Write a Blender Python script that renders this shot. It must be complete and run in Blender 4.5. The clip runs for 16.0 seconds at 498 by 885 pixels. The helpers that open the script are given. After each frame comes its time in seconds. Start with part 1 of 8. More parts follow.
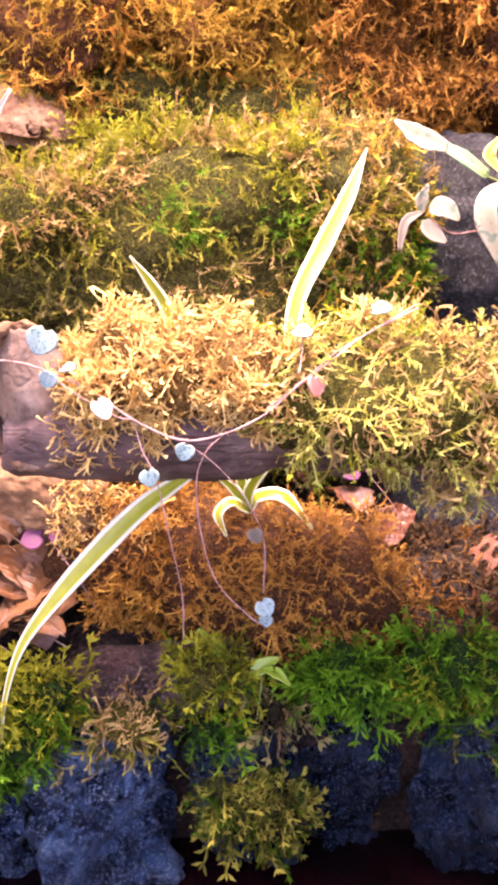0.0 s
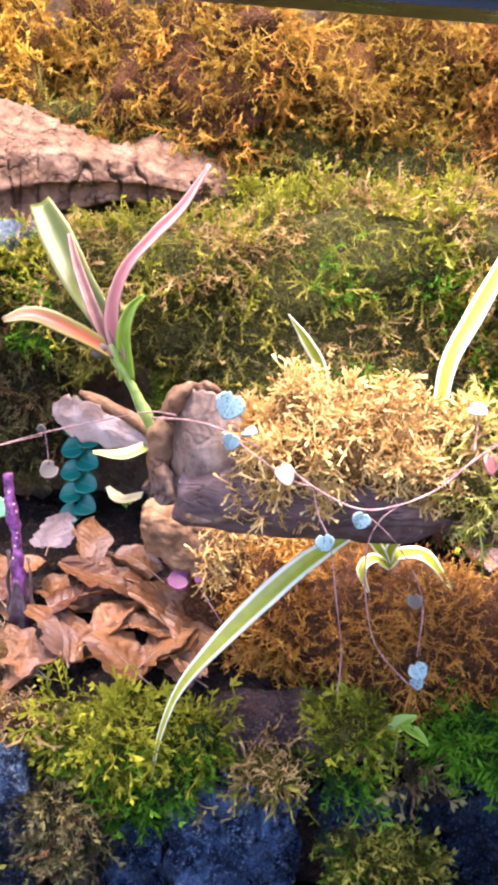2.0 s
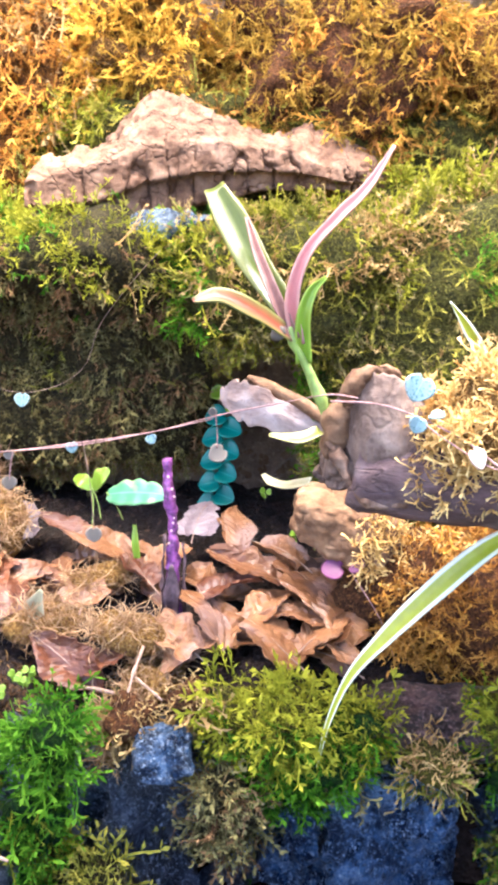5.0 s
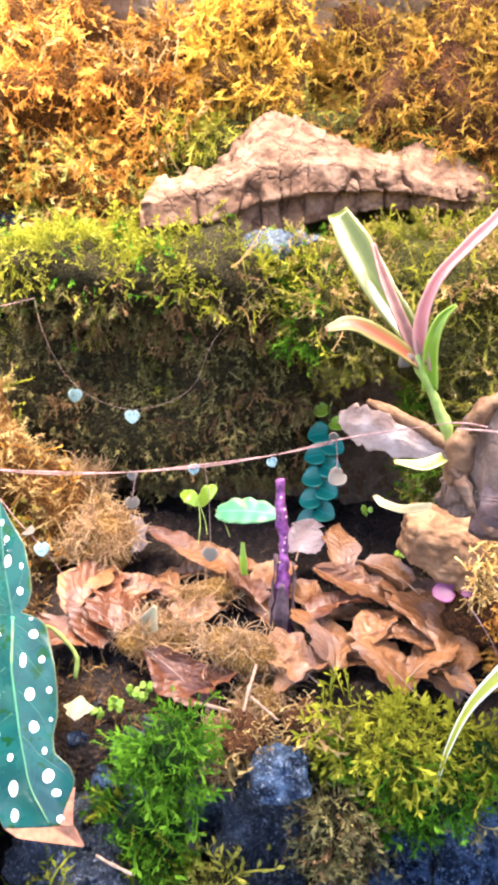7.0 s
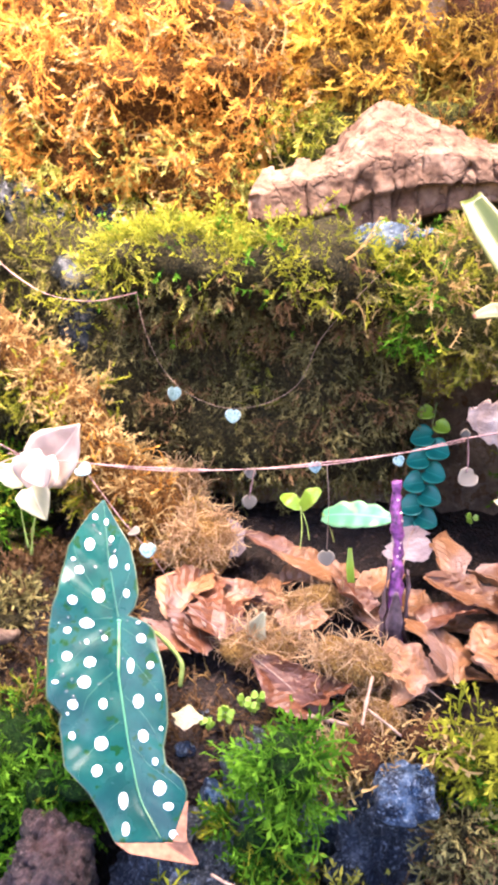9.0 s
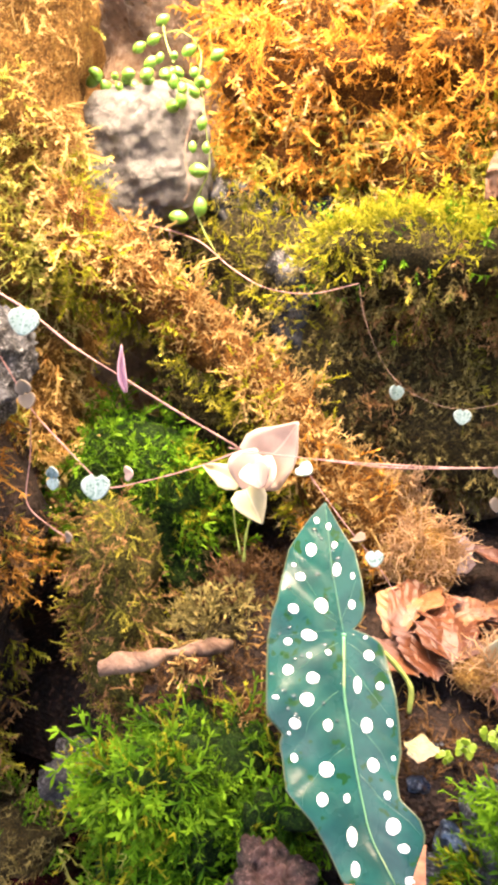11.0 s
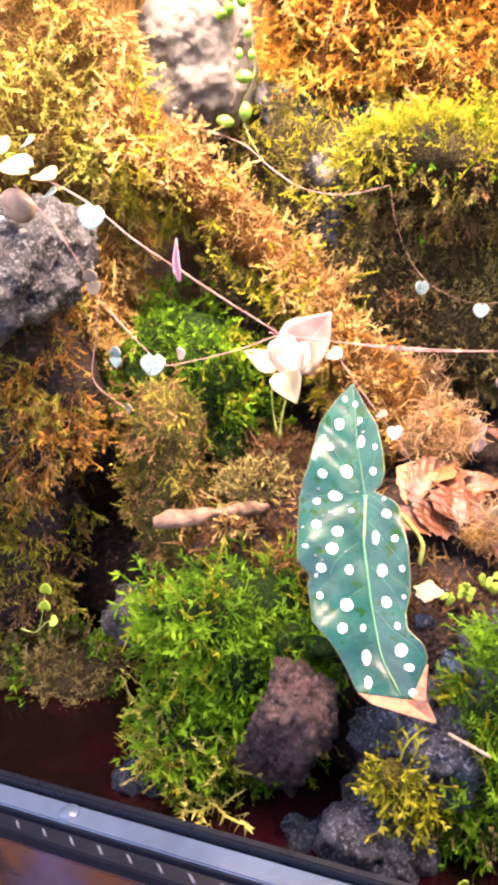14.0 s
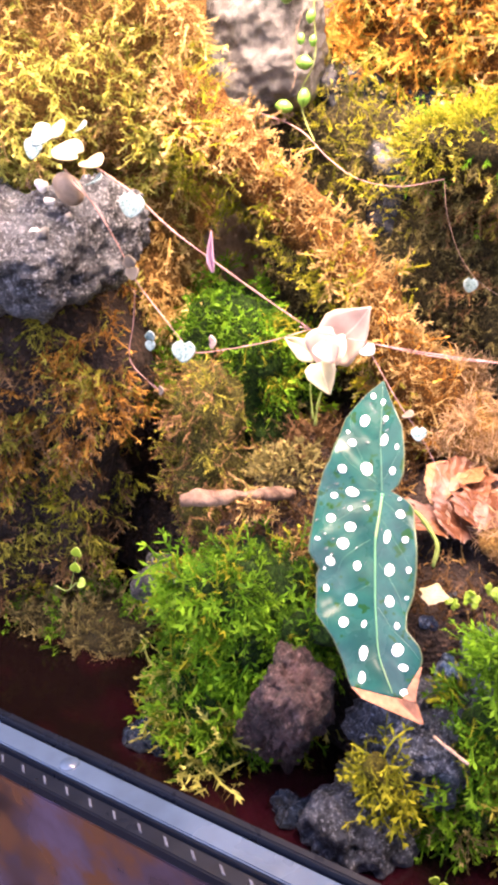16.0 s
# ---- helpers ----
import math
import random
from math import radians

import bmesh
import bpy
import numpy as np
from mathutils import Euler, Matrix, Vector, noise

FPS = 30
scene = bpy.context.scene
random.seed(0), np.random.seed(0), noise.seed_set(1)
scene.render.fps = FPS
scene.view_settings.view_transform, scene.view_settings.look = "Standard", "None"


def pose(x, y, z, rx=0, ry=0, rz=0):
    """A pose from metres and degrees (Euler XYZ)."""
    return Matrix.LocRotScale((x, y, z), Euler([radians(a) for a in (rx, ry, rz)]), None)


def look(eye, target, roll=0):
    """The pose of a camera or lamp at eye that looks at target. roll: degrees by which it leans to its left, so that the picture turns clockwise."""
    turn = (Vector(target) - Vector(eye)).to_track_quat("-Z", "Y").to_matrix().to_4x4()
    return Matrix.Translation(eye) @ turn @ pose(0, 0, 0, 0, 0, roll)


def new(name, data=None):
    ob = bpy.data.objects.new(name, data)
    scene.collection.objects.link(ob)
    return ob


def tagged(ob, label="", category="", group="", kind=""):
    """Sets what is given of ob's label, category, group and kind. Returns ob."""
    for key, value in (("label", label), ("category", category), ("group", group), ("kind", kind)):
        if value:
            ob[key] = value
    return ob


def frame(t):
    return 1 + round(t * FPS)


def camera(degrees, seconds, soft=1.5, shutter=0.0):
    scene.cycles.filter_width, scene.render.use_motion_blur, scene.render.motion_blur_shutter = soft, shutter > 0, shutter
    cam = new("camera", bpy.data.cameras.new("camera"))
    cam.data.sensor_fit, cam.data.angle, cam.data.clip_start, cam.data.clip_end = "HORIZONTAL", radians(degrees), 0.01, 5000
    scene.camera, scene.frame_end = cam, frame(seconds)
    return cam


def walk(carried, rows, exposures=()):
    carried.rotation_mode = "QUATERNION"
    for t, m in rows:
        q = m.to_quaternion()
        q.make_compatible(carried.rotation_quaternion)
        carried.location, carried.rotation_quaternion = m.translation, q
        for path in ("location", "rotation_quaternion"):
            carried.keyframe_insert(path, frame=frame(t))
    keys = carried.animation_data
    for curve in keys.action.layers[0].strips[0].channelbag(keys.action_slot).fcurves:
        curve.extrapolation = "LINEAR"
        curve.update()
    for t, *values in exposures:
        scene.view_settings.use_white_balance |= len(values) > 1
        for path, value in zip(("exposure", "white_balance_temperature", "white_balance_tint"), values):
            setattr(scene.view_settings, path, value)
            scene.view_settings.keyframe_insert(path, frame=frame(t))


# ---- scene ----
cam = camera(33.3, 16.0, 3.9)
METRES, EYE, TILT, LEAN, TURN = 0.38, 0.22, -18.0, 0.0, 0.0
ROWS = [
    (0.0, 0.0, 0.0, 0.0, -0.0, 0.0, 0.0),
    (0.5, -0.0291, 0.0014, 0.0172, 1.07, 0.06, -0.87),
    (1.0, -0.0563, -0.0137, 0.0318, 2.03, 0.18, -1.71),
    (1.5, -0.0842, -0.0294, 0.0398, 2.9, 0.45, -2.5),
    (2.0, -0.1204, -0.0414, 0.0501, 4.03, 0.88, -3.5),
    (2.5, -0.1524, -0.0444, 0.0459, 5.15, 1.06, -4.23),
    (3.0, -0.1684, -0.0495, 0.0384, 6.0, 1.19, -4.47),
    (5.5, -0.2642, -0.0484, 0.0135, 9.36, 0.99, -4.51),
    (6.0, -0.282, -0.0597, 0.0213, 10.43, 0.93, -4.67),
    (6.5, -0.3026, -0.0659, 0.0299, 11.44, 0.75, -4.94),
    (7.0, -0.3233, -0.069, 0.0393, 12.3, 0.62, -5.28),
    (7.5, -0.337, -0.0702, 0.0453, 13.11, 0.67, -5.52),
    (8.0, -0.3532, -0.0747, 0.05, 13.74, 0.84, -5.59),
    (8.5, -0.3815, -0.071, 0.0456, 14.67, 0.98, -5.74),
    (9.0, -0.4321, -0.043, 0.005, 14.75, 1.6, -6.04),
    (9.5, -0.4722, 0.0061, -0.0361, 16.05, 1.76, -6.54),
    (10.0, -0.4909, 0.03, -0.0462, 20.04, 2.0, -6.71),
    (12.5, -0.553, -0.0195, -0.043, 30.0, 2.56, -8.1),
    (13.0, -0.5306, -0.0435, -0.0609, 29.76, 2.17, -8.31),
    (13.5, -0.4896, -0.0827, -0.0748, 29.39, -1.09, -8.31),
    (14.0, -0.4586, -0.1003, -0.0782, 29.04, -4.14, -8.14),
    (14.5, -0.4216, -0.097, -0.0665, 28.5, -6.26, -8.14),
    (15.0, -0.3718, -0.0771, -0.0404, 28.66, -6.51, -8.35),
    (15.5, -0.3461, -0.068, -0.0148, 31.46, -7.45, -10.29),
    (16.0, -0.3664, -0.0698, -0.0073, 36.65, -8.82, -11.82),
]
EXPOSURES = [(0.0, 1.48, 5800, 48), (1.0, 1.27, 5600, 43), (2.0, 1.15, 4950, 29), (3.0, 1.33, 4450, 15), (5.5, 1.55, 4850, 18), (8.0, 1.44, 5100, 22), (9.0, 1.51, 5050, 28), (10.2, 1.57, 5000, 29), (12.3, 1.15, 8700, 22), (13.0, 1.46, 7800, 33), (13.7, 1.70, 6200, 39), (16.0, 1.60, 5950, 40)]
walk(cam, [(t, pose(0, 0, EYE, TILT, LEAN, TURN) @ pose(METRES * x, METRES * y, METRES * z, 90 + pitch, roll, yaw)) for t, x, y, z, yaw, pitch, roll in ROWS], EXPOSURES)

# ---- light ----
world = bpy.data.worlds.new("room_daylight")
scene.world = world
world.use_nodes = True
wn = world.node_tree
sky = wn.nodes.new("ShaderNodeTexSky")
sky.sky_type, sky.sun_disc, sky.sun_elevation, sky.sun_rotation = "NISHITA", False, radians(38), radians(200)
wn.links.new(sky.outputs["Color"], wn.nodes["Background"].inputs["Color"])
wn.nodes["Background"].inputs["Strength"].default_value = 0.18


def strip_lamp(name, m, sx, sy, watts, colour):
    lamp = bpy.data.lights.new(name, "AREA")
    lamp.shape, lamp.size, lamp.size_y, lamp.energy, lamp.color = "RECTANGLE", sx, sy, watts, colour
    ob = new(name, lamp)
    ob.matrix_world = m
    return ob


# the warm strip of the tank's hood, above the planting, and two unseen spots added to brighten the left bank and the
# golden log
strip_lamp("hood_strip_light", look((-0.17, 0.408, 0.62), (-0.17, 0.41, 0.1)), 0.96, 0.28, 13.0, (1.0, 0.77, 0.49))
side = strip_lamp("added_fill_spot", look((-0.50, 0.22, 0.64), (-0.56, 0.40, 0.20)), 0.42, 0.22, 2.3, (1.0, 0.77, 0.46))
side.data.spread = radians(56)
front_spot = strip_lamp("added_fill_spot", look((0.03, 0.33, 0.56), (0.02, 0.345, 0.15)), 0.16, 0.10, 0.45, (1.0, 0.84, 0.6))
front_spot.data.spread = radians(50)

# ---- shape tools ----
def lattice(P, seed):
    """Smooth value noise in -1..1 at the points P."""
    i = np.floor(P).astype(np.int64)
    f = P - i
    f = f * f * f * (f * (f * 6 - 15) + 10)
    out = np.zeros(len(P))
    for dx in (0, 1):
        for dy in (0, 1):
            for dz in (0, 1):
                h = (i[:, 0] + dx) * 374761393 + (i[:, 1] + dy) * 668265263 + (i[:, 2] + dz) * 2147483647 + seed * 974634777
                h = (h ^ (h >> 13)) * 1274126177
                h = (h ^ (h >> 16)) & 0xFFFF
                w = (f[:, 0] if dx else 1 - f[:, 0]) * (f[:, 1] if dy else 1 - f[:, 1]) * (f[:, 2] if dz else 1 - f[:, 2])
                out += w * (h / 32767.5 - 1)
    return out


def fbm(P, freq, octaves=3, seed=0):
    P = np.asarray(P, float)
    return sum(lattice(P * freq * 2 ** k + 17.3 * k, seed + k) * 0.5 ** k for k in range(octaves))


def turn(rx, ry, rz):
    return np.array(Euler([radians(a) for a in (rx, ry, rz)]).to_matrix())


def raw_mesh(name, V, F, along=None, smooth=True):
    """A mesh from arrays; F holds faces that all have the same number of corners."""
    V, F = np.asarray(V, np.float32), np.asarray(F, np.int32)
    k = F.shape[1]
    me = bpy.data.meshes.new(name)
    me.vertices.add(len(V))
    me.vertices.foreach_set("co", V.ravel())
    me.loops.add(F.size)
    me.loops.foreach_set("vertex_index", F.ravel())
    me.polygons.add(len(F))
    me.polygons.foreach_set("loop_start", np.arange(0, F.size, k, dtype=np.int32))
    me.update(calc_edges=True)
    me.polygons.foreach_set("use_smooth", np.full(len(F), smooth))
    if along is not None:
        me.attributes.new("along", "FLOAT", "POINT").data.foreach_set("value", np.asarray(along, np.float32))
    me.validate()
    return me


def part_raw(name, V, F, material, parent=None, label="", along=None, smooth=True):
    ob = new(name, raw_mesh(name, V, F, along, smooth))
    ob.data.materials.append(material)
    if parent is not None:
        ob.parent = parent
        if parent.data is None:
            ob.matrix_parent_inverse = Matrix.Translation(-parent.location)
    return tagged(ob, label)


def thing(name, label, category, group="", kind="", at=(0, 0, 0)):
    ob = new(name)
    ob.empty_display_size = 0.01
    ob.location = at
    return tagged(ob, label, category, group, kind)


def cube_grid(n):
    """A cube's surface, n cells a side, welded: corners in -1..1 and quads."""
    g = np.tan(np.linspace(-1, 1, n + 1) * math.pi / 4)
    a, b = np.meshgrid(g, g, indexing="ij")
    one = np.ones_like(a)
    sides = [(one, a, b), (-one, b, a), (b, one, a), (a, -one, b), (a, b, one), (b, a, -one)]
    V = np.concatenate([np.stack(s, -1).reshape(-1, 3) for s in sides])
    q = (np.arange(n)[:, None] * (n + 1) + np.arange(n)).ravel()
    q = np.stack([q, q + n + 1, q + n + 2, q + 1], 1)
    F = np.concatenate([q + k * (n + 1) ** 2 for k in range(6)])
    _, first, back = np.unique(np.round(V, 5), axis=0, return_index=True, return_inverse=True)
    return V[first], back.ravel()[F]


def normals_of(V, F):
    n = np.zeros_like(V)
    fn = np.cross(V[F[:, 2]] - V[F[:, 0]], V[F[:, -1]] - V[F[:, 1]]) if F.shape[1] == 4 else np.cross(V[F[:, 1]] - V[F[:, 0]], V[F[:, 2]] - V[F[:, 0]])
    for c in range(F.shape[1]):
        np.add.at(n, F[:, c], fn)
    return n / np.maximum(np.linalg.norm(n, axis=1), 1e-12)[:, None]


def boulder(centre, half, angles=(0, 0, 0), n=36, power=4.0, waves=((14, 0.010), (45, 0.004)), seed=0, pits=0.0):
    """A rounded, uneven block: world points and quads."""
    V, F = cube_grid(n)
    d = V / np.linalg.norm(V, axis=1)[:, None]
    r = 1 / (np.abs(d) ** power).sum(1) ** (1 / power)
    P = d * r[:, None] * np.array(half)
    P = P @ turn(*angles).T + np.array(centre)
    N = normals_of(P, F)
    for k, (freq, amp) in enumerate(waves):
        P = P + N * (fbm(P, freq, 2, seed + 7 * k) * amp)[:, None]
    if pits:
        v = lattice(P * 330, seed + 50)
        P = P - N * (np.clip(v - 0.15, 0, 1) * pits)[:, None]
    return P, F


def tube(path, radii, sides=24, cuts=10, waves=(), seed=0, flat=1.0, closed=True):
    """A tapered tube along a smooth path: points, quads and the share of its length at each point."""
    path, radii = np.asarray(path, float), np.asarray(radii, float)
    m = (len(path) - 1) * cuts + 1
    s = np.linspace(0, len(path) - 1, m)
    C = spline(path, s)
    R = np.interp(s, np.arange(len(path)), radii)
    T = np.gradient(C, axis=0)
    T /= np.linalg.norm(T, axis=1)[:, None]
    up = np.array([0, 0, 1.0]) if abs(T[:, 2]).mean() < 0.8 else np.array([0, 1.0, 0])
    A = np.cross(T, up)
    A /= np.linalg.norm(A, axis=1)[:, None]
    B = np.cross(A, T)
    ang = np.arange(sides) / sides * 2 * math.pi
    V = C[:, None] + R[:, None, None] * (A[:, None] * np.cos(ang)[None, :, None] + flat * B[:, None] * np.sin(ang)[None, :, None])
    V = V.reshape(-1, 3)
    i = np.arange(m - 1)[:, None] * sides
    j = np.arange(sides)
    F = np.stack([i + j, i + sides + j, i + sides + (j + 1) % sides, i + (j + 1) % sides], -1).reshape(-1, 4)
    along = np.repeat(s / s[-1], sides)
    if closed:
        a, b = len(V), len(V) + 1
        V = np.concatenate([V, C[:1], C[-1:]])
        along = np.concatenate([along, [0, 1]])
        half = np.arange(0, sides, 2)
        c0 = np.stack([np.full(len(half), a), half, half + 1, (half + 2) % sides], 1)
        k = (m - 1) * sides
        c1 = np.stack([np.full(len(half), b), k + (half + 2) % sides, k + half + 1, k + half], 1)
        F = np.concatenate([F, c0, c1])
    if waves:
        N = normals_of(V, F)
        for k, (freq, amp) in enumerate(waves):
            V = V + N * (fbm(V, freq, 2, seed + 5 * k) * amp)[:, None]
    return V, F, along


def spline(path, s):
    """Catmull-Rom through the points of the path, at the places s (0 .. len - 1)."""
    path = np.asarray(path, float)
    p = np.concatenate([[2 * path[0] - path[1]], path, [2 * path[-1] - path[-2]]])
    i = np.clip(np.floor(s).astype(int), 0, len(path) - 2)
    f = (s - i)[:, None]
    a, b, c, d = p[i], p[i + 1], p[i + 2], p[i + 3]
    return 0.5 * (2 * b + (c - a) * f + (2 * a - 5 * b + 4 * c - d) * f ** 2 + (3 * b - a - 3 * c + d) * f ** 3)


# ---- moss ----
THICK, LONG = 0.50, 0.95


def curl_strand(rng, nodes=5, radius=0.044, barbs=2):
    """One thick curled moss strand, about 1 long, with small barbs: points, triangles, height."""
    t = np.linspace(0, 1, nodes)
    arc, lift = rng.uniform(0.8, 2.3), rng.uniform(0.1, 0.5)
    x, z = (1 - np.cos(arc * t)) / arc, np.sin(arc * t) / arc
    C = np.stack([x, lift * t ** 2 * rng.choice([-1, 1]) + 0.04 * rng.standard_normal(nodes) * t, z], 1)
    r = radius * (1.1 - 0.75 * t ** 2) * rng.uniform(0.85, 1.2, nodes)
    a = np.arange(3) * 2 * math.pi / 3
    ring = np.stack([np.cos(a)[None] * np.cos(arc * t)[:, None], np.sin(a)[None] + 0 * t[:, None], -np.cos(a)[None] * np.sin(arc * t)[:, None]], -1)
    V = list((C[:, None] + ring * r[:, None, None]).reshape(-1, 3))
    H = list(np.repeat(t, 3))
    F = []
    for i in range(nodes - 1):
        for k in range(3):
            p, q = i * 3 + k, i * 3 + (k + 1) % 3
            F += [(p, q, p + 3), (q, q + 3, p + 3)]
    for i in range(1, nodes):
        for k in range(barbs):
            n0 = len(V)
            d = ring[i, (i + k) % 3] * 0.12 + np.array([0, 0, 0.05]) + 0.03 * rng.standard_normal(3)
            V.append(C[i] + d)
            H.append(min(1, t[i] + 0.2))
            F.append((i * 3 + (i + k) % 3, (i - 1) * 3 + (i + k) % 3, n0))
    return np.array(V), np.array(F), np.array(H)


def spray(rng, nodes=5, bend=0.7, leaf=0.36, width=0.085, per=2, flat=True, core=0.03, broad=False):
    """One moss shoot of length 1 along z with slim pointed leaflets: points, triangles, height."""
    t = np.linspace(0, 1, nodes)
    side = rng.uniform(-1, 1, 2)
    C = np.stack([bend * t ** 2 * side[0], bend * t ** 2 * side[1], t * (1 - 0.2 * bend * t)], 1)
    V, H = list(C - [core, 0, 0]) + list(C + [core, 0, 0]), list(t) * 2
    F = []
    for i in range(nodes - 1):
        F += [(i, i + nodes, i + 1), (i + nodes, i + nodes + 1, i + 1)]
    for i in range(1, nodes):
        for k in range(per + (i == nodes - 1)):
            a = (k * math.pi + rng.uniform(-0.35, 0.35)) if flat else (k * 2 * math.pi / per + rng.uniform(0, 1.2) + 0.8 * i)
            out = np.array([math.cos(a), math.sin(a), rng.uniform(0.7, 1.6)])
            if k == per:
                out = np.array([0.2 * side[0], 0.2 * side[1], 1.0])
            out /= np.linalg.norm(out)
            across = np.cross(out, rng.standard_normal(3))
            across /= np.linalg.norm(across)
            ln, w, n0 = leaf * rng.uniform(0.75, 1.25) * (1.15 - 0.4 * t[i]), width * rng.uniform(0.8, 1.2), len(V)
            if broad:
                V += [C[i] + out * ln * 0.5 + across * w, C[i] + out * ln + [0, 0, -0.1 * ln], C[i] + out * ln * 0.5 - across * w]
                H += [min(1, t[i] + 0.1), min(1, t[i] + 0.3), min(1, t[i] + 0.1)]
                F += [(i, n0, n0 + 1), (i, n0 + 1, n0 + 2)]
                continue
            V += [C[i] + across * w, C[i] + out * ln + [0, 0, -0.1 * ln]]
            H += [t[i], min(1, t[i] + 0.3)]
            F += [(i, n0, n0 + 1)]
    return np.array(V), np.array(F), np.array(H)


FEATHER = [spray(np.random.default_rng(720 + k), 6, 0.8, 0.34, 0.075) for k in range(7)]
FINE = [spray(np.random.default_rng(740 + k), 4, 0.5, 0.46, 0.10, 3, False) for k in range(5)]
STRING = [spray(np.random.default_rng(760 + k), 7, 1.4, 0.20, 0.07, 2, False, 0.05) for k in range(6)]
CURL = [curl_strand(np.random.default_rng(700 + k), 5, 0.040, 1) for k in range(8)]
FIBRE = [curl_strand(np.random.default_rng(780 + k), 6, 0.022, 0) for k in range(8)]
TUFT = [spray(np.random.default_rng(800 + k), 4, 0.5, 0.48, 0.12, 3, False) for k in range(6)]
BROAD = [spray(np.random.default_rng(840 + k), 5, 0.7, 0.36, 0.05, 2, False, 0.03, True) for k in range(6)]
LEAFY = [spray(np.random.default_rng(860 + k), 4, 0.6, 0.46, 0.055, 2, k % 2 == 0, 0.03, True) for k in range(6)]
FERN = [spray(np.random.default_rng(820 + k), 7, 0.9, 0.30, 0.065) for k in range(6)]


def scatter(V, F, per_m2, keep, rng):
    """Random points on a surface where keep(P, N) allows: points and normals."""
    T = np.concatenate([F[:, [0, 1, 2]], F[:, [0, 2, 3]]]) if F.shape[1] == 4 else F
    a, b, c = V[T[:, 0]], V[T[:, 1]], V[T[:, 2]]
    n = np.cross(b - a, c - a)
    area = np.linalg.norm(n, axis=1) / 2
    total = int(area.sum() * per_m2)
    pick = rng.choice(len(T), total, p=area / area.sum())
    u, v = rng.random(total), rng.random(total)
    flip = u + v > 1
    u[flip], v[flip] = 1 - u[flip], 1 - v[flip]
    vn = normals_of(V, F)
    P = a[pick] + u[:, None] * (b - a)[pick] + v[:, None] * (c - a)[pick]
    N = vn[T[pick, 0]] * (1 - u - v)[:, None] + vn[T[pick, 1]] * u[:, None] + vn[T[pick, 2]] * v[:, None]
    N /= np.maximum(np.linalg.norm(N, axis=1), 1e-9)[:, None]
    ok = rng.random(total) < np.clip(keep(P, N), 0, 1)
    return P[ok], N[ok]


def shoots(P, N, protos, size, rng, lean=0.5, droop=0.0, sink=0.001, grade=1.0, fan=0.0):
    """Moss shoots at the points, as one set of points, triangles, heights and source points."""
    count = len(P)
    D = N + lean * rng.standard_normal((count, 3)) + fan + np.array([0, 0, -droop])
    D /= np.linalg.norm(D, axis=1)[:, None]
    X = np.cross(D, rng.standard_normal((count, 3)))
    X /= np.linalg.norm(X, axis=1)[:, None]
    Y = np.cross(D, X)
    S = size * grade * np.clip(np.exp(rng.normal(0, 0.3, count)), 0.5, 1.7)
    Vs, Fs, Hs, Ws, base = [], [], [], [], 0
    which = rng.integers(0, len(protos), count)
    for k, (pv, pf, ph) in enumerate(protos):
        m = np.nonzero(which == k)[0]
        if not len(m):
            continue
        R = np.stack([X[m], Y[m], D[m]], 1)
        W = np.einsum("vi,mij->mvj", pv, R) * S[m, None, None] + (P[m] - N[m] * sink)[:, None]
        Vs.append(W.reshape(-1, 3))
        Fs.append((pf[None] + (np.arange(len(m)) * len(pv))[:, None, None] + base).reshape(-1, 3))
        Hs.append(np.tile(ph, len(m)))
        Ws.append(np.repeat(m, len(pv)))
        base += len(m) * len(pv)
    return np.concatenate(Vs), np.concatenate(Fs), np.concatenate(Hs), np.concatenate(Ws)


def clear_of_leaf(P):
    """False close to the large hanging leaf, which the moss leaves free."""
    R, D, q = np.array((0.1320, 0.0490, 0.0095)), np.array((0.0321, -0.0833, -0.1037)), P - np.array((-0.3185, 0.3139, 0.0392))
    n = np.cross(R, D)
    a, b, h = q @ R / (R @ R) + 0.278, q @ D / (D @ D) + 0.445, q @ n / np.linalg.norm(n)
    return ~((a > 0.02) & (a < 0.56) & (b > 0.0) & (b < 1.27) & (np.abs(h) < 0.013))


def clear_of_bark(P):
    """False on the strip of the ledges right before the cork bark."""
    return ~((P[:, 0] > -0.250) & (P[:, 0] < -0.165) & (P[:, 1] > 0.538 + 0.3235 * P[:, 0] - 0.012) & (P[:, 2] > 0.200 + 0.1 * (P[:, 0] + 0.25)) & (P[:, 2] < 0.245))


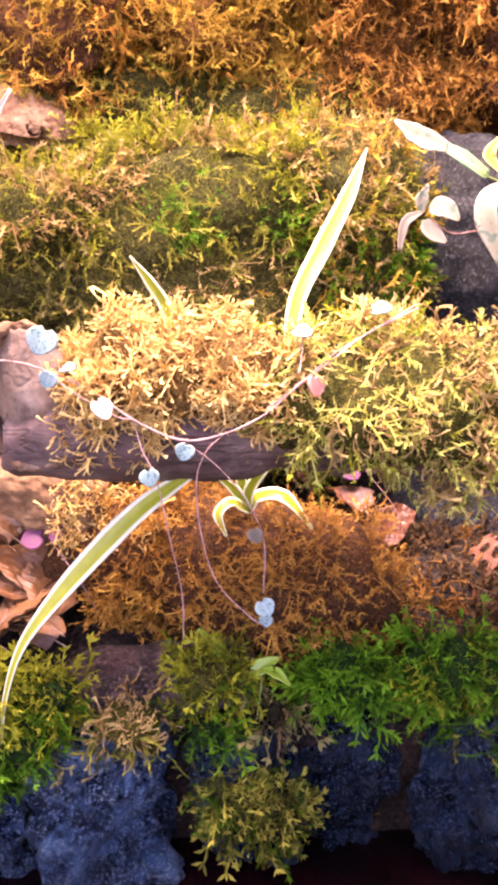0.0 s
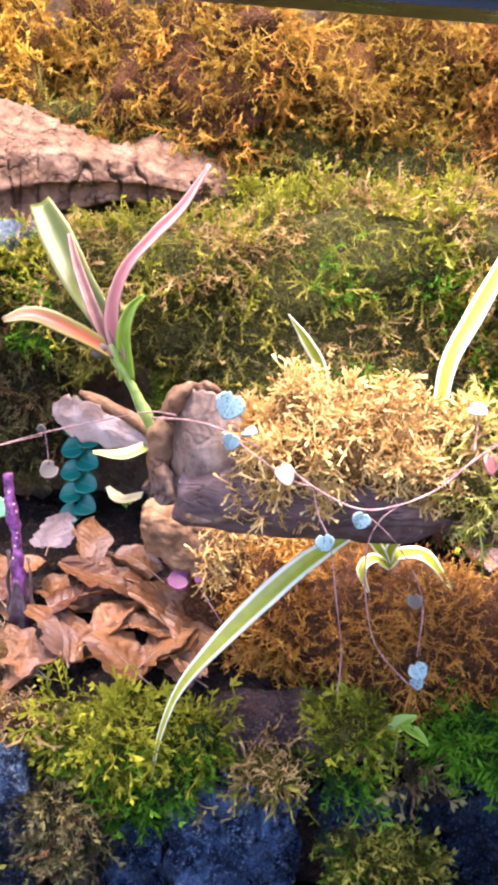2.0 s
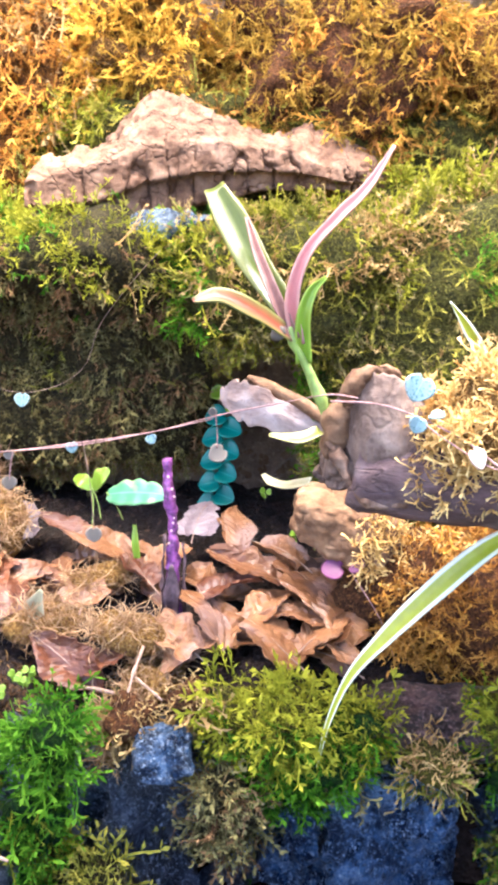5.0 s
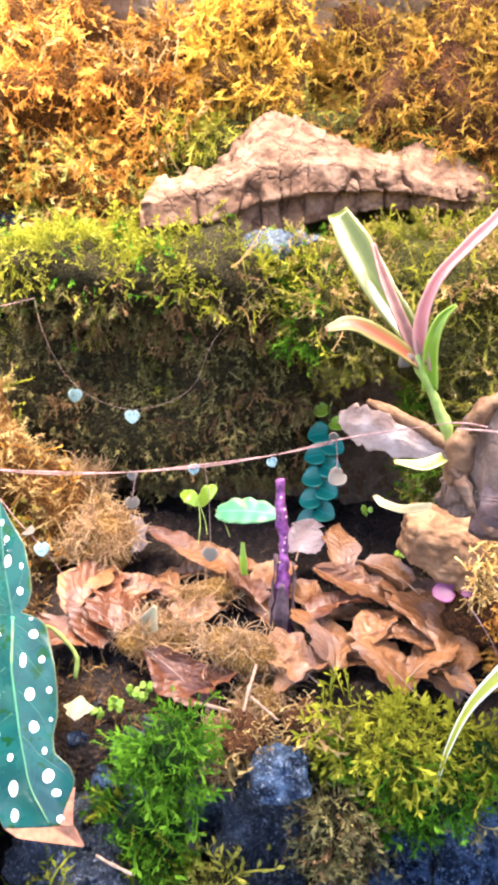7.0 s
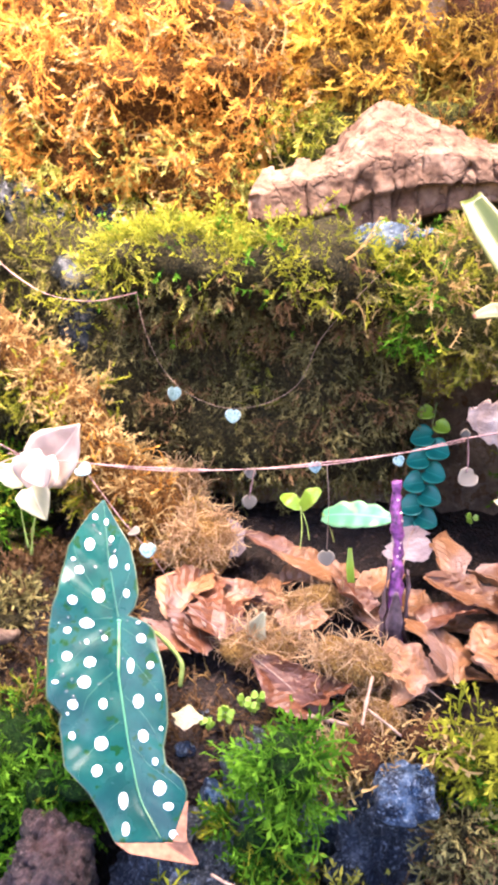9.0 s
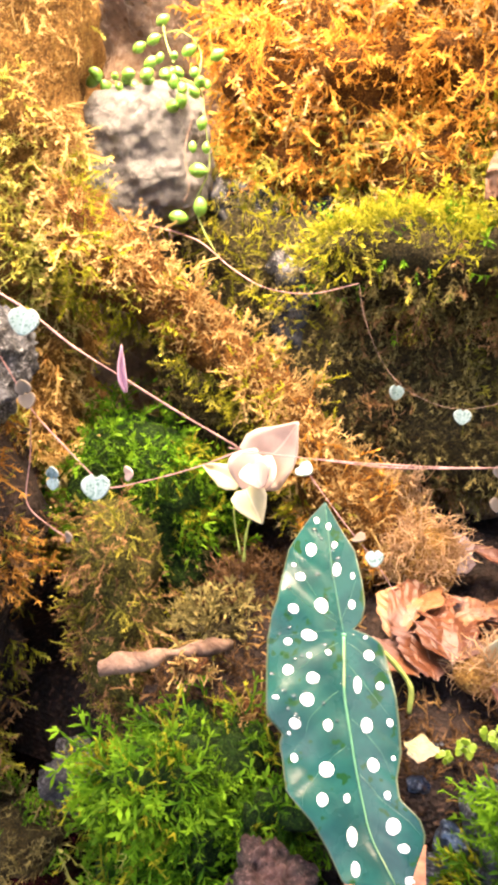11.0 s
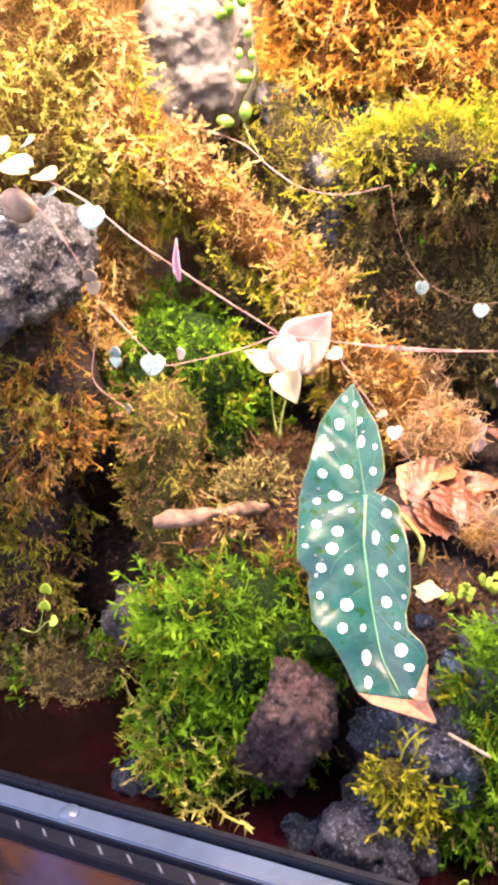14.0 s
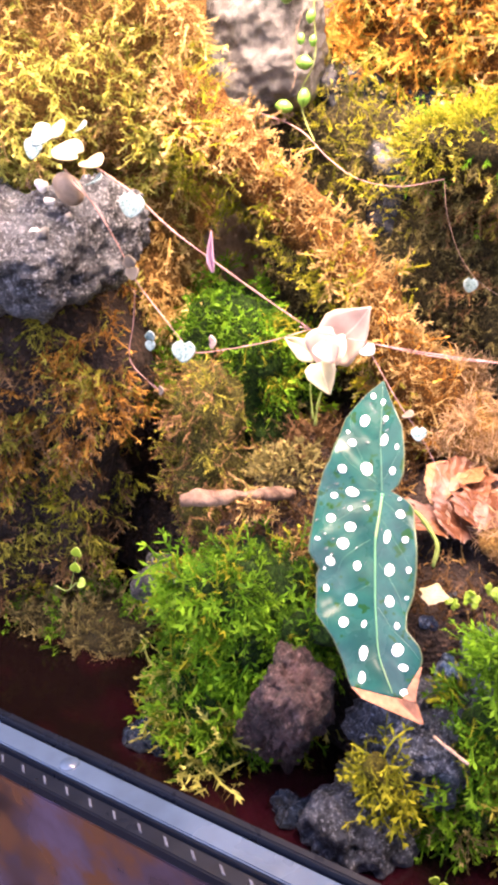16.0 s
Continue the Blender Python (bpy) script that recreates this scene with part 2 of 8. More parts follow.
def grow(parent, V, F, material, keep, per_m2, protos, size, seed, name="moss", label="", tuft=0.017, **k):
    """Moss on a surface, as one part of kind stuff: clumps that stand out, and thinner hollows between them."""
    rng = np.random.default_rng(seed)
    P, N = scatter(V, F, per_m2 * THICK, lambda p, n: keep(p, n) * (p[:, 0] < 0.15) * (p[:, 0] > -0.645) * (p[:, 2] < np.where(p[:, 0] < -0.28, 0.366, 0.356)) * (n[:, 1] < 0.12) * clear_of_leaf(p) * clear_of_bark(p), rng)
    lump = fbm(P, 85, 2, 900)
    ok = rng.random(len(P)) < 1.0 + 0.8 * lump
    P, N, lump = P[ok], N[ok], lump[ok]
    if len(P) < 8:
        return None
    # tufts: the shoots of one cell spread from its middle
    warp = np.stack([fbm(P, 60, 2, 910 + 7 * c) for c in range(3)], 1)
    cell = np.unique(np.floor(P / tuft + 0.9 * warp).astype(int), axis=0, return_inverse=True)[1].ravel()
    many = np.bincount(cell)
    mid = np.stack([np.bincount(cell, P[:, c]) for c in range(3)], 1) / many[:, None]
    off = (P - mid[cell]) / (0.5 * tuft)
    far = np.linalg.norm(off, axis=1)
    tone = rng.random(len(many))
    ok = rng.random(len(P)) < 1.3 - 0.6 * far
    P, N, lump, off, far, cell = P[ok], N[ok], lump[ok], off[ok], far[ok], cell[ok]
    P = P + N * (0.0055 * lump + 0.42 * tuft * np.clip(1 - far ** 2, -0.3, 1) * (0.35 + 0.9 * tone[cell]))[:, None] - off * (0.12 * tuft)
    SV, SF, SH, SW = shoots(P, N, protos, size * LONG, rng, grade=(1 + 0.3 * lump) * (0.8 + 0.4 * tone[cell]), fan=0.75 * off, **k)
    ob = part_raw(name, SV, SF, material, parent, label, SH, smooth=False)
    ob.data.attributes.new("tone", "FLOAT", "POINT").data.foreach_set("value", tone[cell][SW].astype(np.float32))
    return tagged(ob, kind="stuff")

# ---- materials ----
class Nodes:
    """A short way to write a node material."""

    def __init__(self, name, roughness=0.6, specular=0.4, metallic=0.0):
        self.mat = bpy.data.materials.new(name)
        self.mat.use_nodes = True
        self.tree = self.mat.node_tree
        self.bsdf = self.tree.nodes["Principled BSDF"]
        self.bsdf.inputs["Roughness"].default_value = roughness
        self.bsdf.inputs["Specular IOR Level"].default_value = specular
        self.bsdf.inputs["Metallic"].default_value = metallic
        self.geo = self.tree.nodes.new("ShaderNodeNewGeometry")
        self.place = self.geo.outputs["Position"]

    def put(self, value, socket):
        if isinstance(value, bpy.types.NodeSocket):
            self.tree.links.new(value, socket)
        elif isinstance(value, (tuple, list)):
            socket.default_value = (*value, 1.0) if len(value) == 3 and len(socket.default_value) == 4 else value
        else:
            socket.default_value = value

    def noise(self, scale, detail=3.0, rough=0.55, stretch=None, kind="Fac"):
        n = self.tree.nodes.new("ShaderNodeTexNoise")
        n.inputs["Scale"].default_value, n.inputs["Detail"].default_value, n.inputs["Roughness"].default_value = scale, detail, rough
        source = self.place
        if stretch:
            v = self.tree.nodes.new("ShaderNodeVectorMath")
            v.operation = "MULTIPLY"
            self.put(source, v.inputs[0])
            v.inputs[1].default_value = stretch
            source = v.outputs[0]
        self.put(source, n.inputs["Vector"])
        return n.outputs[kind]

    def cells(self, scale, out="Distance"):
        n = self.tree.nodes.new("ShaderNodeTexVoronoi")
        n.inputs["Scale"].default_value = scale
        self.put(self.place, n.inputs["Vector"])
        return n.outputs[out]

    def span(self, value, lo, hi, to_lo=0.0, to_hi=1.0):
        n = self.tree.nodes.new("ShaderNodeMapRange")
        for k, v in enumerate((value, lo, hi, to_lo, to_hi)):
            self.put(v, n.inputs[k])
        return n.outputs[0]

    def mix(self, fac, a, b, how="MIX"):
        n = self.tree.nodes.new("ShaderNodeMix")
        n.data_type, n.blend_type = "RGBA", how
        self.put(fac, n.inputs[0])
        self.put(a, n.inputs[6])
        self.put(b, n.inputs[7])
        return n.outputs[2]

    def maths(self, how, a, b=0.0):
        n = self.tree.nodes.new("ShaderNodeMath")
        n.operation = how
        self.put(a, n.inputs[0])
        self.put(b, n.inputs[1])
        return n.outputs[0]

    def attribute(self, name):
        n = self.tree.nodes.new("ShaderNodeAttribute")
        n.attribute_name = name
        return n.outputs["Fac"]

    def chance(self):
        return self.geo.outputs["Random Per Island"]

    def object_chance(self):
        return self.tree.nodes.new("ShaderNodeObjectInfo").outputs["Random"]

    def colour(self, value):
        self.put(value, self.bsdf.inputs["Base Color"])

    def bump(self, height, strength=0.5, distance=0.001):
        n = self.tree.nodes.new("ShaderNodeBump")
        n.inputs["Strength"].default_value, n.inputs["Distance"].default_value = strength, distance
        self.put(height, n.inputs["Height"])
        self.put(n.outputs[0], self.bsdf.inputs["Normal"])

    def leafy(self, colour, share=0.35):
        """Lets light through thin leaves."""
        t = self.tree.nodes.new("ShaderNodeBsdfTranslucent")
        m = self.tree.nodes.new("ShaderNodeMixShader")
        self.put(colour, t.inputs["Color"])
        m.inputs[0].default_value = share
        self.put(self.bsdf.outputs[0], m.inputs[1])
        self.put(t.outputs[0], m.inputs[2])
        self.put(m.outputs[0], self.tree.nodes["Material Output"].inputs["Surface"])


def moss_material(name, low, mid, high, tip, scale=28, share=0.3):
    n = Nodes(name, 0.6, 0.10)
    patch = n.span(n.noise(scale, 3), 0.33, 0.67)
    c = n.mix(patch, low, mid)
    c = n.mix(n.span(n.noise(scale * 4.3, 2), 0.45, 0.75), c, high)
    c = n.mix(n.span(n.chance(), 0.55, 1.0, 0, 0.75), c, high)
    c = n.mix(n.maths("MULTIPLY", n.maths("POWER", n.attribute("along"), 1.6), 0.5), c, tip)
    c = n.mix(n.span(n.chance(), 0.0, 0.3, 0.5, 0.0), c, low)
    # low tufts and shoot bases darken: brown roots plus shade between shoots put into colour
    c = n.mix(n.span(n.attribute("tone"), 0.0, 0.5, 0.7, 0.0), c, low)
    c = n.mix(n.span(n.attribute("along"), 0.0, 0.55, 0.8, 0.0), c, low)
    n.colour(c)
    n.leafy(c, share)
    return n.mat


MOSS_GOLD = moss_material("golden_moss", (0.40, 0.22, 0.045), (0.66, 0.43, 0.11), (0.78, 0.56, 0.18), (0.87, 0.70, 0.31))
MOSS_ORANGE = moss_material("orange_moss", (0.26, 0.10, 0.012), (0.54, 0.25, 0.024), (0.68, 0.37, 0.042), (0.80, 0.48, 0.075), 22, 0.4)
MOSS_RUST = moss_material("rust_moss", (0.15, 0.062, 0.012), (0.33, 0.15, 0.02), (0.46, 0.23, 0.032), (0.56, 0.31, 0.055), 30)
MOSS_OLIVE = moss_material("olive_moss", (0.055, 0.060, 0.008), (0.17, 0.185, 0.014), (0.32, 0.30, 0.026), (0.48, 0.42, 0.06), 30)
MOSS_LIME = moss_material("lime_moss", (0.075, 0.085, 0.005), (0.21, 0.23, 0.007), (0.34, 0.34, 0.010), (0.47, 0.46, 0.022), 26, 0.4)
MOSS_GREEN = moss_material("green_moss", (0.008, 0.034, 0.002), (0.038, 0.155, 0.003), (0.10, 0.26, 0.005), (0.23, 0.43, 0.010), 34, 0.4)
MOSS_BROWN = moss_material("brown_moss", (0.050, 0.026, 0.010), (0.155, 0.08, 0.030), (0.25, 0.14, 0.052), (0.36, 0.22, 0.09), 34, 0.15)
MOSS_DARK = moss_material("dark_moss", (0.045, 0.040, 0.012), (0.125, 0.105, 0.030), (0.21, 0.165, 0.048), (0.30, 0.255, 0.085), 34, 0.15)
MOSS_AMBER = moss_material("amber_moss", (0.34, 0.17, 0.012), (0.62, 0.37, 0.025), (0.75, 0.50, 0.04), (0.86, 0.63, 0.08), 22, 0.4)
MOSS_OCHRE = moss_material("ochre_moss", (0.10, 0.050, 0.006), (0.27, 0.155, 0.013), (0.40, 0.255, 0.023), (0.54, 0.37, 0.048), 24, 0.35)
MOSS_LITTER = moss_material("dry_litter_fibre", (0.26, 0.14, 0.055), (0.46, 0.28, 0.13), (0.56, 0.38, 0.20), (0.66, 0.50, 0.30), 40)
# pale lime; on the left bank and column it paints in lamp light and haze
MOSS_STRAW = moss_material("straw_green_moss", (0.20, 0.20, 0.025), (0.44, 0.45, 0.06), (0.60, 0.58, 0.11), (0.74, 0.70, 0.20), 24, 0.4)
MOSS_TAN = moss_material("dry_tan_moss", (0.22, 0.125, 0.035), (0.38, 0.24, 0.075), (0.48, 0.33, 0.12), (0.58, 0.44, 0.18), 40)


def stone_material(name, dark, light, speck, rough=0.8, wet=0.3, porous=1.0):
    n = Nodes(name, rough, 0.5)
    c = n.mix(n.span(n.noise(55, 6, 0.75), 0.45, 0.58), dark, light)
    # pits and pale crust, with lit and shaded relief put into the colour
    c = n.mix(n.span(n.noise(150, 5, 0.75), 0.42, 0.34, 0.0, 0.85 * min(1, porous) ** 2), c, tuple(0.35 * v for v in dark))
    c = n.mix(n.span(n.noise(190, 4, 0.75), 0.56, 0.70, 0.0, 0.7), c, tuple(0.5 * (a + b) for a, b in zip(light, speck)))
    c = n.mix(n.span(n.noise(85, 5, 0.8), 0.57, 0.68, 0.0, 0.55 * min(1, porous)), c, speck)
    c = n.mix(n.span(n.noise(520, 4, 0.7), 0.54, 0.64, 0.0, min(1, porous)), c, speck)
    c = n.mix(n.span(n.noise(380, 3, 0.8), 0.42, 0.30, 0.0, 0.8 * porous), c, tuple(0.3 * v for v in dark))
    n.colour(c)
    n.put(n.span(n.noise(60, 3), 0.4, 0.65, rough, rough - wet), n.bsdf.inputs["Roughness"])
    n.bump(n.maths("ADD", n.noise(380, 6, 0.8), n.maths("MULTIPLY", n.noise(130, 4, 0.7), 1.5)), 1.0, 0.0045 * porous)
    return n.mat


# the strong blue is cool front light put into the stone's base colour
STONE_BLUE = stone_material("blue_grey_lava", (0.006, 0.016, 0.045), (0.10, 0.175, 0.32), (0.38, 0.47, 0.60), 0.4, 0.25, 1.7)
# darker wet lava, with the deep shade low on the right put into the colour
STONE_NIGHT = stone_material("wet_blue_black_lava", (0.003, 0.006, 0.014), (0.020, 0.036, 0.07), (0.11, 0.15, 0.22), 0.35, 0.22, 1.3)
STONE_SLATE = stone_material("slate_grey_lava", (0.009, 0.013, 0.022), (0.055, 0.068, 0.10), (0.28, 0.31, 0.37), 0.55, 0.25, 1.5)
STONE_CRUST = stone_material("crusted_lava", (0.016, 0.018, 0.023), (0.085, 0.093, 0.11), (0.34, 0.36, 0.39), 0.55, 0.25, 1.3)
# pale blue stands for the sky's reflection on a wet stone
STONE_WET_GLINT = stone_material("wet_stone_glint", (0.04, 0.055, 0.08), (0.13, 0.17, 0.22), (0.34, 0.4, 0.46), 0.2, 0.15, 0.5)
STONE_BLACK = stone_material("black_lava", (0.012, 0.013, 0.017), (0.042, 0.044, 0.055), (0.16, 0.16, 0.18), 0.65, 0.3, 1.4)
STONE_BROWN = stone_material("brown_lava", (0.022, 0.013, 0.013), (0.105, 0.056, 0.052), (0.23, 0.15, 0.14), 0.55, 0.25, 1.6)
STONE_GREY = stone_material("pale_grey_stone", (0.11, 0.107, 0.10), (0.155, 0.15, 0.14), (0.24, 0.235, 0.22), 0.55, 0.3, 0.5)
STONE_WET = stone_material("wet_dark_stone", (0.008, 0.009, 0.010), (0.035, 0.037, 0.04), (0.08, 0.085, 0.09), 0.10, 0.07, 0.2)


def soil_material(name, dark, light, crumb):
    n = Nodes(name, 0.9, 0.25)
    c = n.mix(n.span(n.noise(60, 5, 0.65), 0.35, 0.65), dark, light)
    c = n.mix(n.span(n.cells(420, "Color"), 0.75, 0.95), c, crumb)
    n.colour(c)
    n.bump(n.maths("ADD", n.noise(240, 5, 0.7), n.cells(380)), 1.0, 0.002)
    return n.mat


SOIL = soil_material("dark_soil", (0.009, 0.006, 0.005), (0.032, 0.02, 0.014), (0.085, 0.05, 0.03))
PEAT = soil_material("mossy_peat", (0.035, 0.02, 0.009), (0.10, 0.055, 0.018), (0.2, 0.12, 0.04))


def bed_material(name, dark, mid, light):
    """The matted lower layer of a moss cushion."""
    n = Nodes(name, 0.9, 0.15)
    c = n.mix(n.span(n.noise(420, 4, 0.7), 0.38, 0.62), dark, mid)
    c = n.mix(n.span(n.noise(900, 2), 0.55, 0.7), c, light)
    n.colour(c)
    n.bump(n.maths("ADD", n.noise(380, 5, 0.75), n.noise(150, 4, 0.7)), 1.0, 0.005)
    return n.mat


BED_GOLD = bed_material("golden_moss_bed", (0.10, 0.05, 0.012), (0.27, 0.15, 0.035), (0.45, 0.28, 0.07))
BED_ORANGE = bed_material("orange_moss_bed", (0.05, 0.02, 0.005), (0.17, 0.075, 0.012), (0.32, 0.15, 0.02))
BED_RUST = bed_material("rust_moss_bed", (0.03, 0.012, 0.006), (0.11, 0.045, 0.014), (0.22, 0.10, 0.025))
BED_OLIVE = bed_material("olive_moss_bed", (0.022, 0.022, 0.006), (0.085, 0.08, 0.014), (0.18, 0.16, 0.025))
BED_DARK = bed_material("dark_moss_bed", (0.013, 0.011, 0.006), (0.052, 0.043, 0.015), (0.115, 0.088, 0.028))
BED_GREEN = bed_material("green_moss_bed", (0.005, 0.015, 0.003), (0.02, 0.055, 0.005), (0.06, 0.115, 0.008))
BED_LIME = bed_material("lime_moss_bed", (0.025, 0.022, 0.005), (0.10, 0.09, 0.010), (0.22, 0.19, 0.015))


def bark_material(name, dark, mid, light, stretch=(40, 200, 200), cracks=0.85):
    n = Nodes(name, 0.8, 0.3)
    grain = n.noise(1.0, 6, 0.65, stretch)
    c = n.mix(n.span(grain, 0.35, 0.6), dark, mid)
    c = n.mix(n.span(n.noise(70, 4), 0.5, 0.75), c, light)
    c = n.mix(n.span(n.noise(500, 2), 0.6, 0.75, 0, 0.6), c, dark)
    split = n.noise(1.0, 3, 0.6, tuple(0.45 * v for v in stretch))
    crack = n.span(n.maths("ABSOLUTE", n.maths("SUBTRACT", split, 0.5)), 0.0, 0.035, 1.0, 0.0)
    c = n.mix(n.maths("MULTIPLY", crack, cracks), c, tuple(0.3 * v for v in dark))
    n.colour(c)
    n.bump(n.maths("SUBTRACT", n.maths("ADD", grain, n.maths("MULTIPLY", n.noise(260, 4), 0.6)), n.maths("MULTIPLY", crack, cracks)), 1.0, 0.003 * (0.4 + 0.6 * cracks))
    return n.mat


BARK_DARK = bark_material("dark_bark", (0.06, 0.035, 0.03), (0.14, 0.085, 0.075), (0.22, 0.15, 0.13), (40, 200, 200), 0.3)
BARK_CORK = bark_material("pale_cork_bark", (0.070, 0.033, 0.016), (0.185, 0.105, 0.06), (0.31, 0.195, 0.125), (110, 130, 130), 0.35)
BARK_GREY = bark_material("grey_brown_bark", (0.085, 0.050, 0.033), (0.19, 0.125, 0.088), (0.31, 0.22, 0.16), (60, 100, 60), 0.2)
BARK_PALE = bark_material("pale_pink_bark", (0.22, 0.14, 0.105), (0.42, 0.31, 0.255), (0.54, 0.43, 0.37), (30, 30, 90), 0.05)
BARK_TAN = bark_material("rotten_tan_wood", (0.085, 0.040, 0.016), (0.19, 0.105, 0.05), (0.29, 0.18, 0.095), (90, 90, 110), 0.12)


def wet_soil_material():
    n = Nodes("wet_brown_soil", 0.4, 0.5)
    c = n.mix(n.span(n.noise(50, 5, 0.7), 0.35, 0.65), (0.10, 0.062, 0.036), (0.28, 0.185, 0.115))
    c = n.mix(n.span(n.noise(210, 4, 0.7), 0.55, 0.7), c, (0.36, 0.26, 0.17))
    c = n.mix(n.span(n.noise(320, 4, 0.7), 0.42, 0.32, 0, 0.8), c, (0.05, 0.03, 0.018))
    n.colour(c)
    n.put(n.span(n.noise(90, 3), 0.35, 0.65, 0.2, 0.6), n.bsdf.inputs["Roughness"])
    n.bump(n.maths("ADD", n.noise(180, 6, 0.75), n.noise(70, 4)), 1.0, 0.006)
    return n.mat


WET_SOIL = wet_soil_material()

# ---- setting ----
def smooth(a, b, v):
    t = np.clip((v - a) / (b - a), 0, 1)
    return t * t * (3 - 2 * t)


def front_line(x):
    """How far back the top of the planting bed begins."""
    return np.interp(x, [-0.7, -0.46, -0.40, -0.34, -0.28, -0.2, -0.1, 0.1, 0.3], [0.31, 0.305, 0.282, 0.280, 0.275, 0.315, 0.335, 0.345, 0.36])


def bed_height(x, y):
    f = front_line(x)
    top = -0.024 + 0.30 * np.clip(y - f, 0, 0.2) - 0.06 * np.clip(y - f - 0.12, 0, 0.2)
    left = smooth(-0.36, -0.41, x)
    top = top + left * (0.03 * np.exp(-((x + 0.395) / 0.03) ** 2 - ((y - 0.365) / 0.035) ** 2) - 0.05 * smooth(-0.42, -0.46, x))
    top = top - 0.07 * smooth(-0.425, -0.45, x) * smooth(0.36, 0.33, y)  # dark hollow beside the pillar
    bottom = -0.125
    return bottom + (top - bottom) * smooth(0.002, 0.020, y - f)


def ground_sheet():
    xs, ys = np.linspace(-0.75, 0.34, 200), np.linspace(0.176, 0.64, 90)
    X, Y = np.meshgrid(xs, ys, indexing="ij")
    P = np.stack([X.ravel(), Y.ravel(), bed_height(X.ravel(), Y.ravel())], 1)
    P[:, 2] += 0.004 * fbm(P * [1, 1, 0], 60, 3, 3) + 0.002 * fbm(P * [1, 1, 0], 260, 2, 9)
    n, m = len(xs), len(ys)
    q = (np.arange(n - 1)[:, None] * m + np.arange(m - 1)).ravel()
    F = np.stack([q, q + m, q + m + 1, q + 1], 1)
    ob = part_raw("ground", P, F, SOIL)
    tagged(ob, "dark damp crumbly soil of the planting bed", "soil", kind="structure")
    return ob


ground = ground_sheet()


def back_sheet():
    """The lumpy peat wall behind the ledges."""
    xs, zs = np.linspace(-0.78, 0.34, 150), np.linspace(-0.13, 0.72, 110)
    X, Z = np.meshgrid(xs, zs, indexing="ij")
    x, z = X.ravel(), Z.ravel()
    y = 0.575 + 0.17 * x - 0.03 * smooth(0.3, 0.4, z)
    P = np.stack([x, y, z], 1)
    P[:, 1] += 0.012 * fbm(P, 18, 3, 21) + 0.003 * fbm(P, 120, 2, 4)
    n, m = len(xs), len(zs)
    q = (np.arange(n - 1)[:, None] * m + np.arange(m - 1)).ravel()
    F = np.stack([q, q + m, q + m + 1, q + 1], 1)
    ob = part_raw("wall_back", P, F, WET_SOIL)
    tagged(ob, "wet light-brown clay soil of the tank's back wall", "wall", kind="structure")
    return P, F, ob


back_sheet()


def slab(name, lo, hi, material, label, category, kind="structure", parent=None, bevel=0.0015):
    bm = bmesh.new()
    bmesh.ops.create_cube(bm, size=1)
    for v in bm.verts:
        v.co = [(a + b) / 2 + c * (b - a) for a, b, c in zip(lo, hi, v.co)]
    bmesh.ops.bevel(bm, geom=bm.edges[:], offset=bevel, segments=2, affect="EDGES")
    me = bpy.data.meshes.new(name)
    bm.to_mesh(me)
    bm.free()
    ob = new(name, me)
    me.materials.append(material)
    if parent is not None:
        ob.parent = parent
    return tagged(ob, label, category, kind=kind)


def plain(name, colour, rough=0.5, specular=0.5, metallic=0.0, grain=0.12, scale=120):
    n = Nodes(name, rough, specular, metallic)
    dark = tuple(v * (1 - grain) for v in colour)
    light = tuple(min(1, v * (1 + grain)) for v in colour)
    n.colour(n.mix(n.span(n.noise(scale, 4), 0.35, 0.65), dark, light))
    n.put(n.span(n.noise(scale * 0.6, 3), 0.3, 0.7, rough - 0.06, rough + 0.08), n.bsdf.inputs["Roughness"])
    n.bump(n.noise(scale * 5, 3), 0.15, 0.0004)
    return n.mat


BLACK_PLASTIC = plain("black_plastic", (0.006, 0.008, 0.014), 0.30, 0.2)
slab("wall_left", (-0.80, 0.17, -0.14), (-0.78, 0.62, 0.72), PEAT, "brown peat-covered side wall of the tank", "wall")
slab("wall_right", (0.34, 0.17, -0.14), (0.36, 0.68, 0.72), PEAT, "brown peat-covered side wall of the tank", "wall")
# unseen ceiling, made white to bounce fill light onto the planting
slab("ceiling", (-0.80, 0.16, 0.72), (0.36, 0.68, 0.74), plain("bounce_fill_white", (0.72, 0.71, 0.68), 0.5), "unseen white ceiling added to bounce lamp light as fill", "hood")
# the tank's upper front bar, sloping a little
bar = slab("trim", (-0.80, 0.150, -0.02), (0.36, 0.166, 0.02), BLACK_PLASTIC, "black plastic upper front bar of the tank", "frame", bevel=0.002)
bar.location, bar.rotation_euler = (0, 0, 0.2925), (0, radians(2.86), 0)

# ---- ledges, logs and stones ----
def patch(P, freq, seed, lo=-0.2, hi=0.2):
    """Patches from 0 to 1 over the points."""
    return smooth(lo, hi, fbm(P, freq, 2, seed))


def mossy(name, label, category, V, F, material, mosses, group=""):
    """A stone or log with moss on it. mosses: material, keep(P, N), shoots a square metre, kinds, size, seed, extras."""
    top = thing(name, label, category, group, at=(*V.mean(0)[:2], V[:, 2].min()))
    body = "stone" if "stone" in name or "ledge" in name or "mound" in name else "wood"
    part_raw(body, V, F, material, top)
    for mat, keep, per, protos, size, seed, extra in mosses:
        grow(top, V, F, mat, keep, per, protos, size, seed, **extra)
    return top


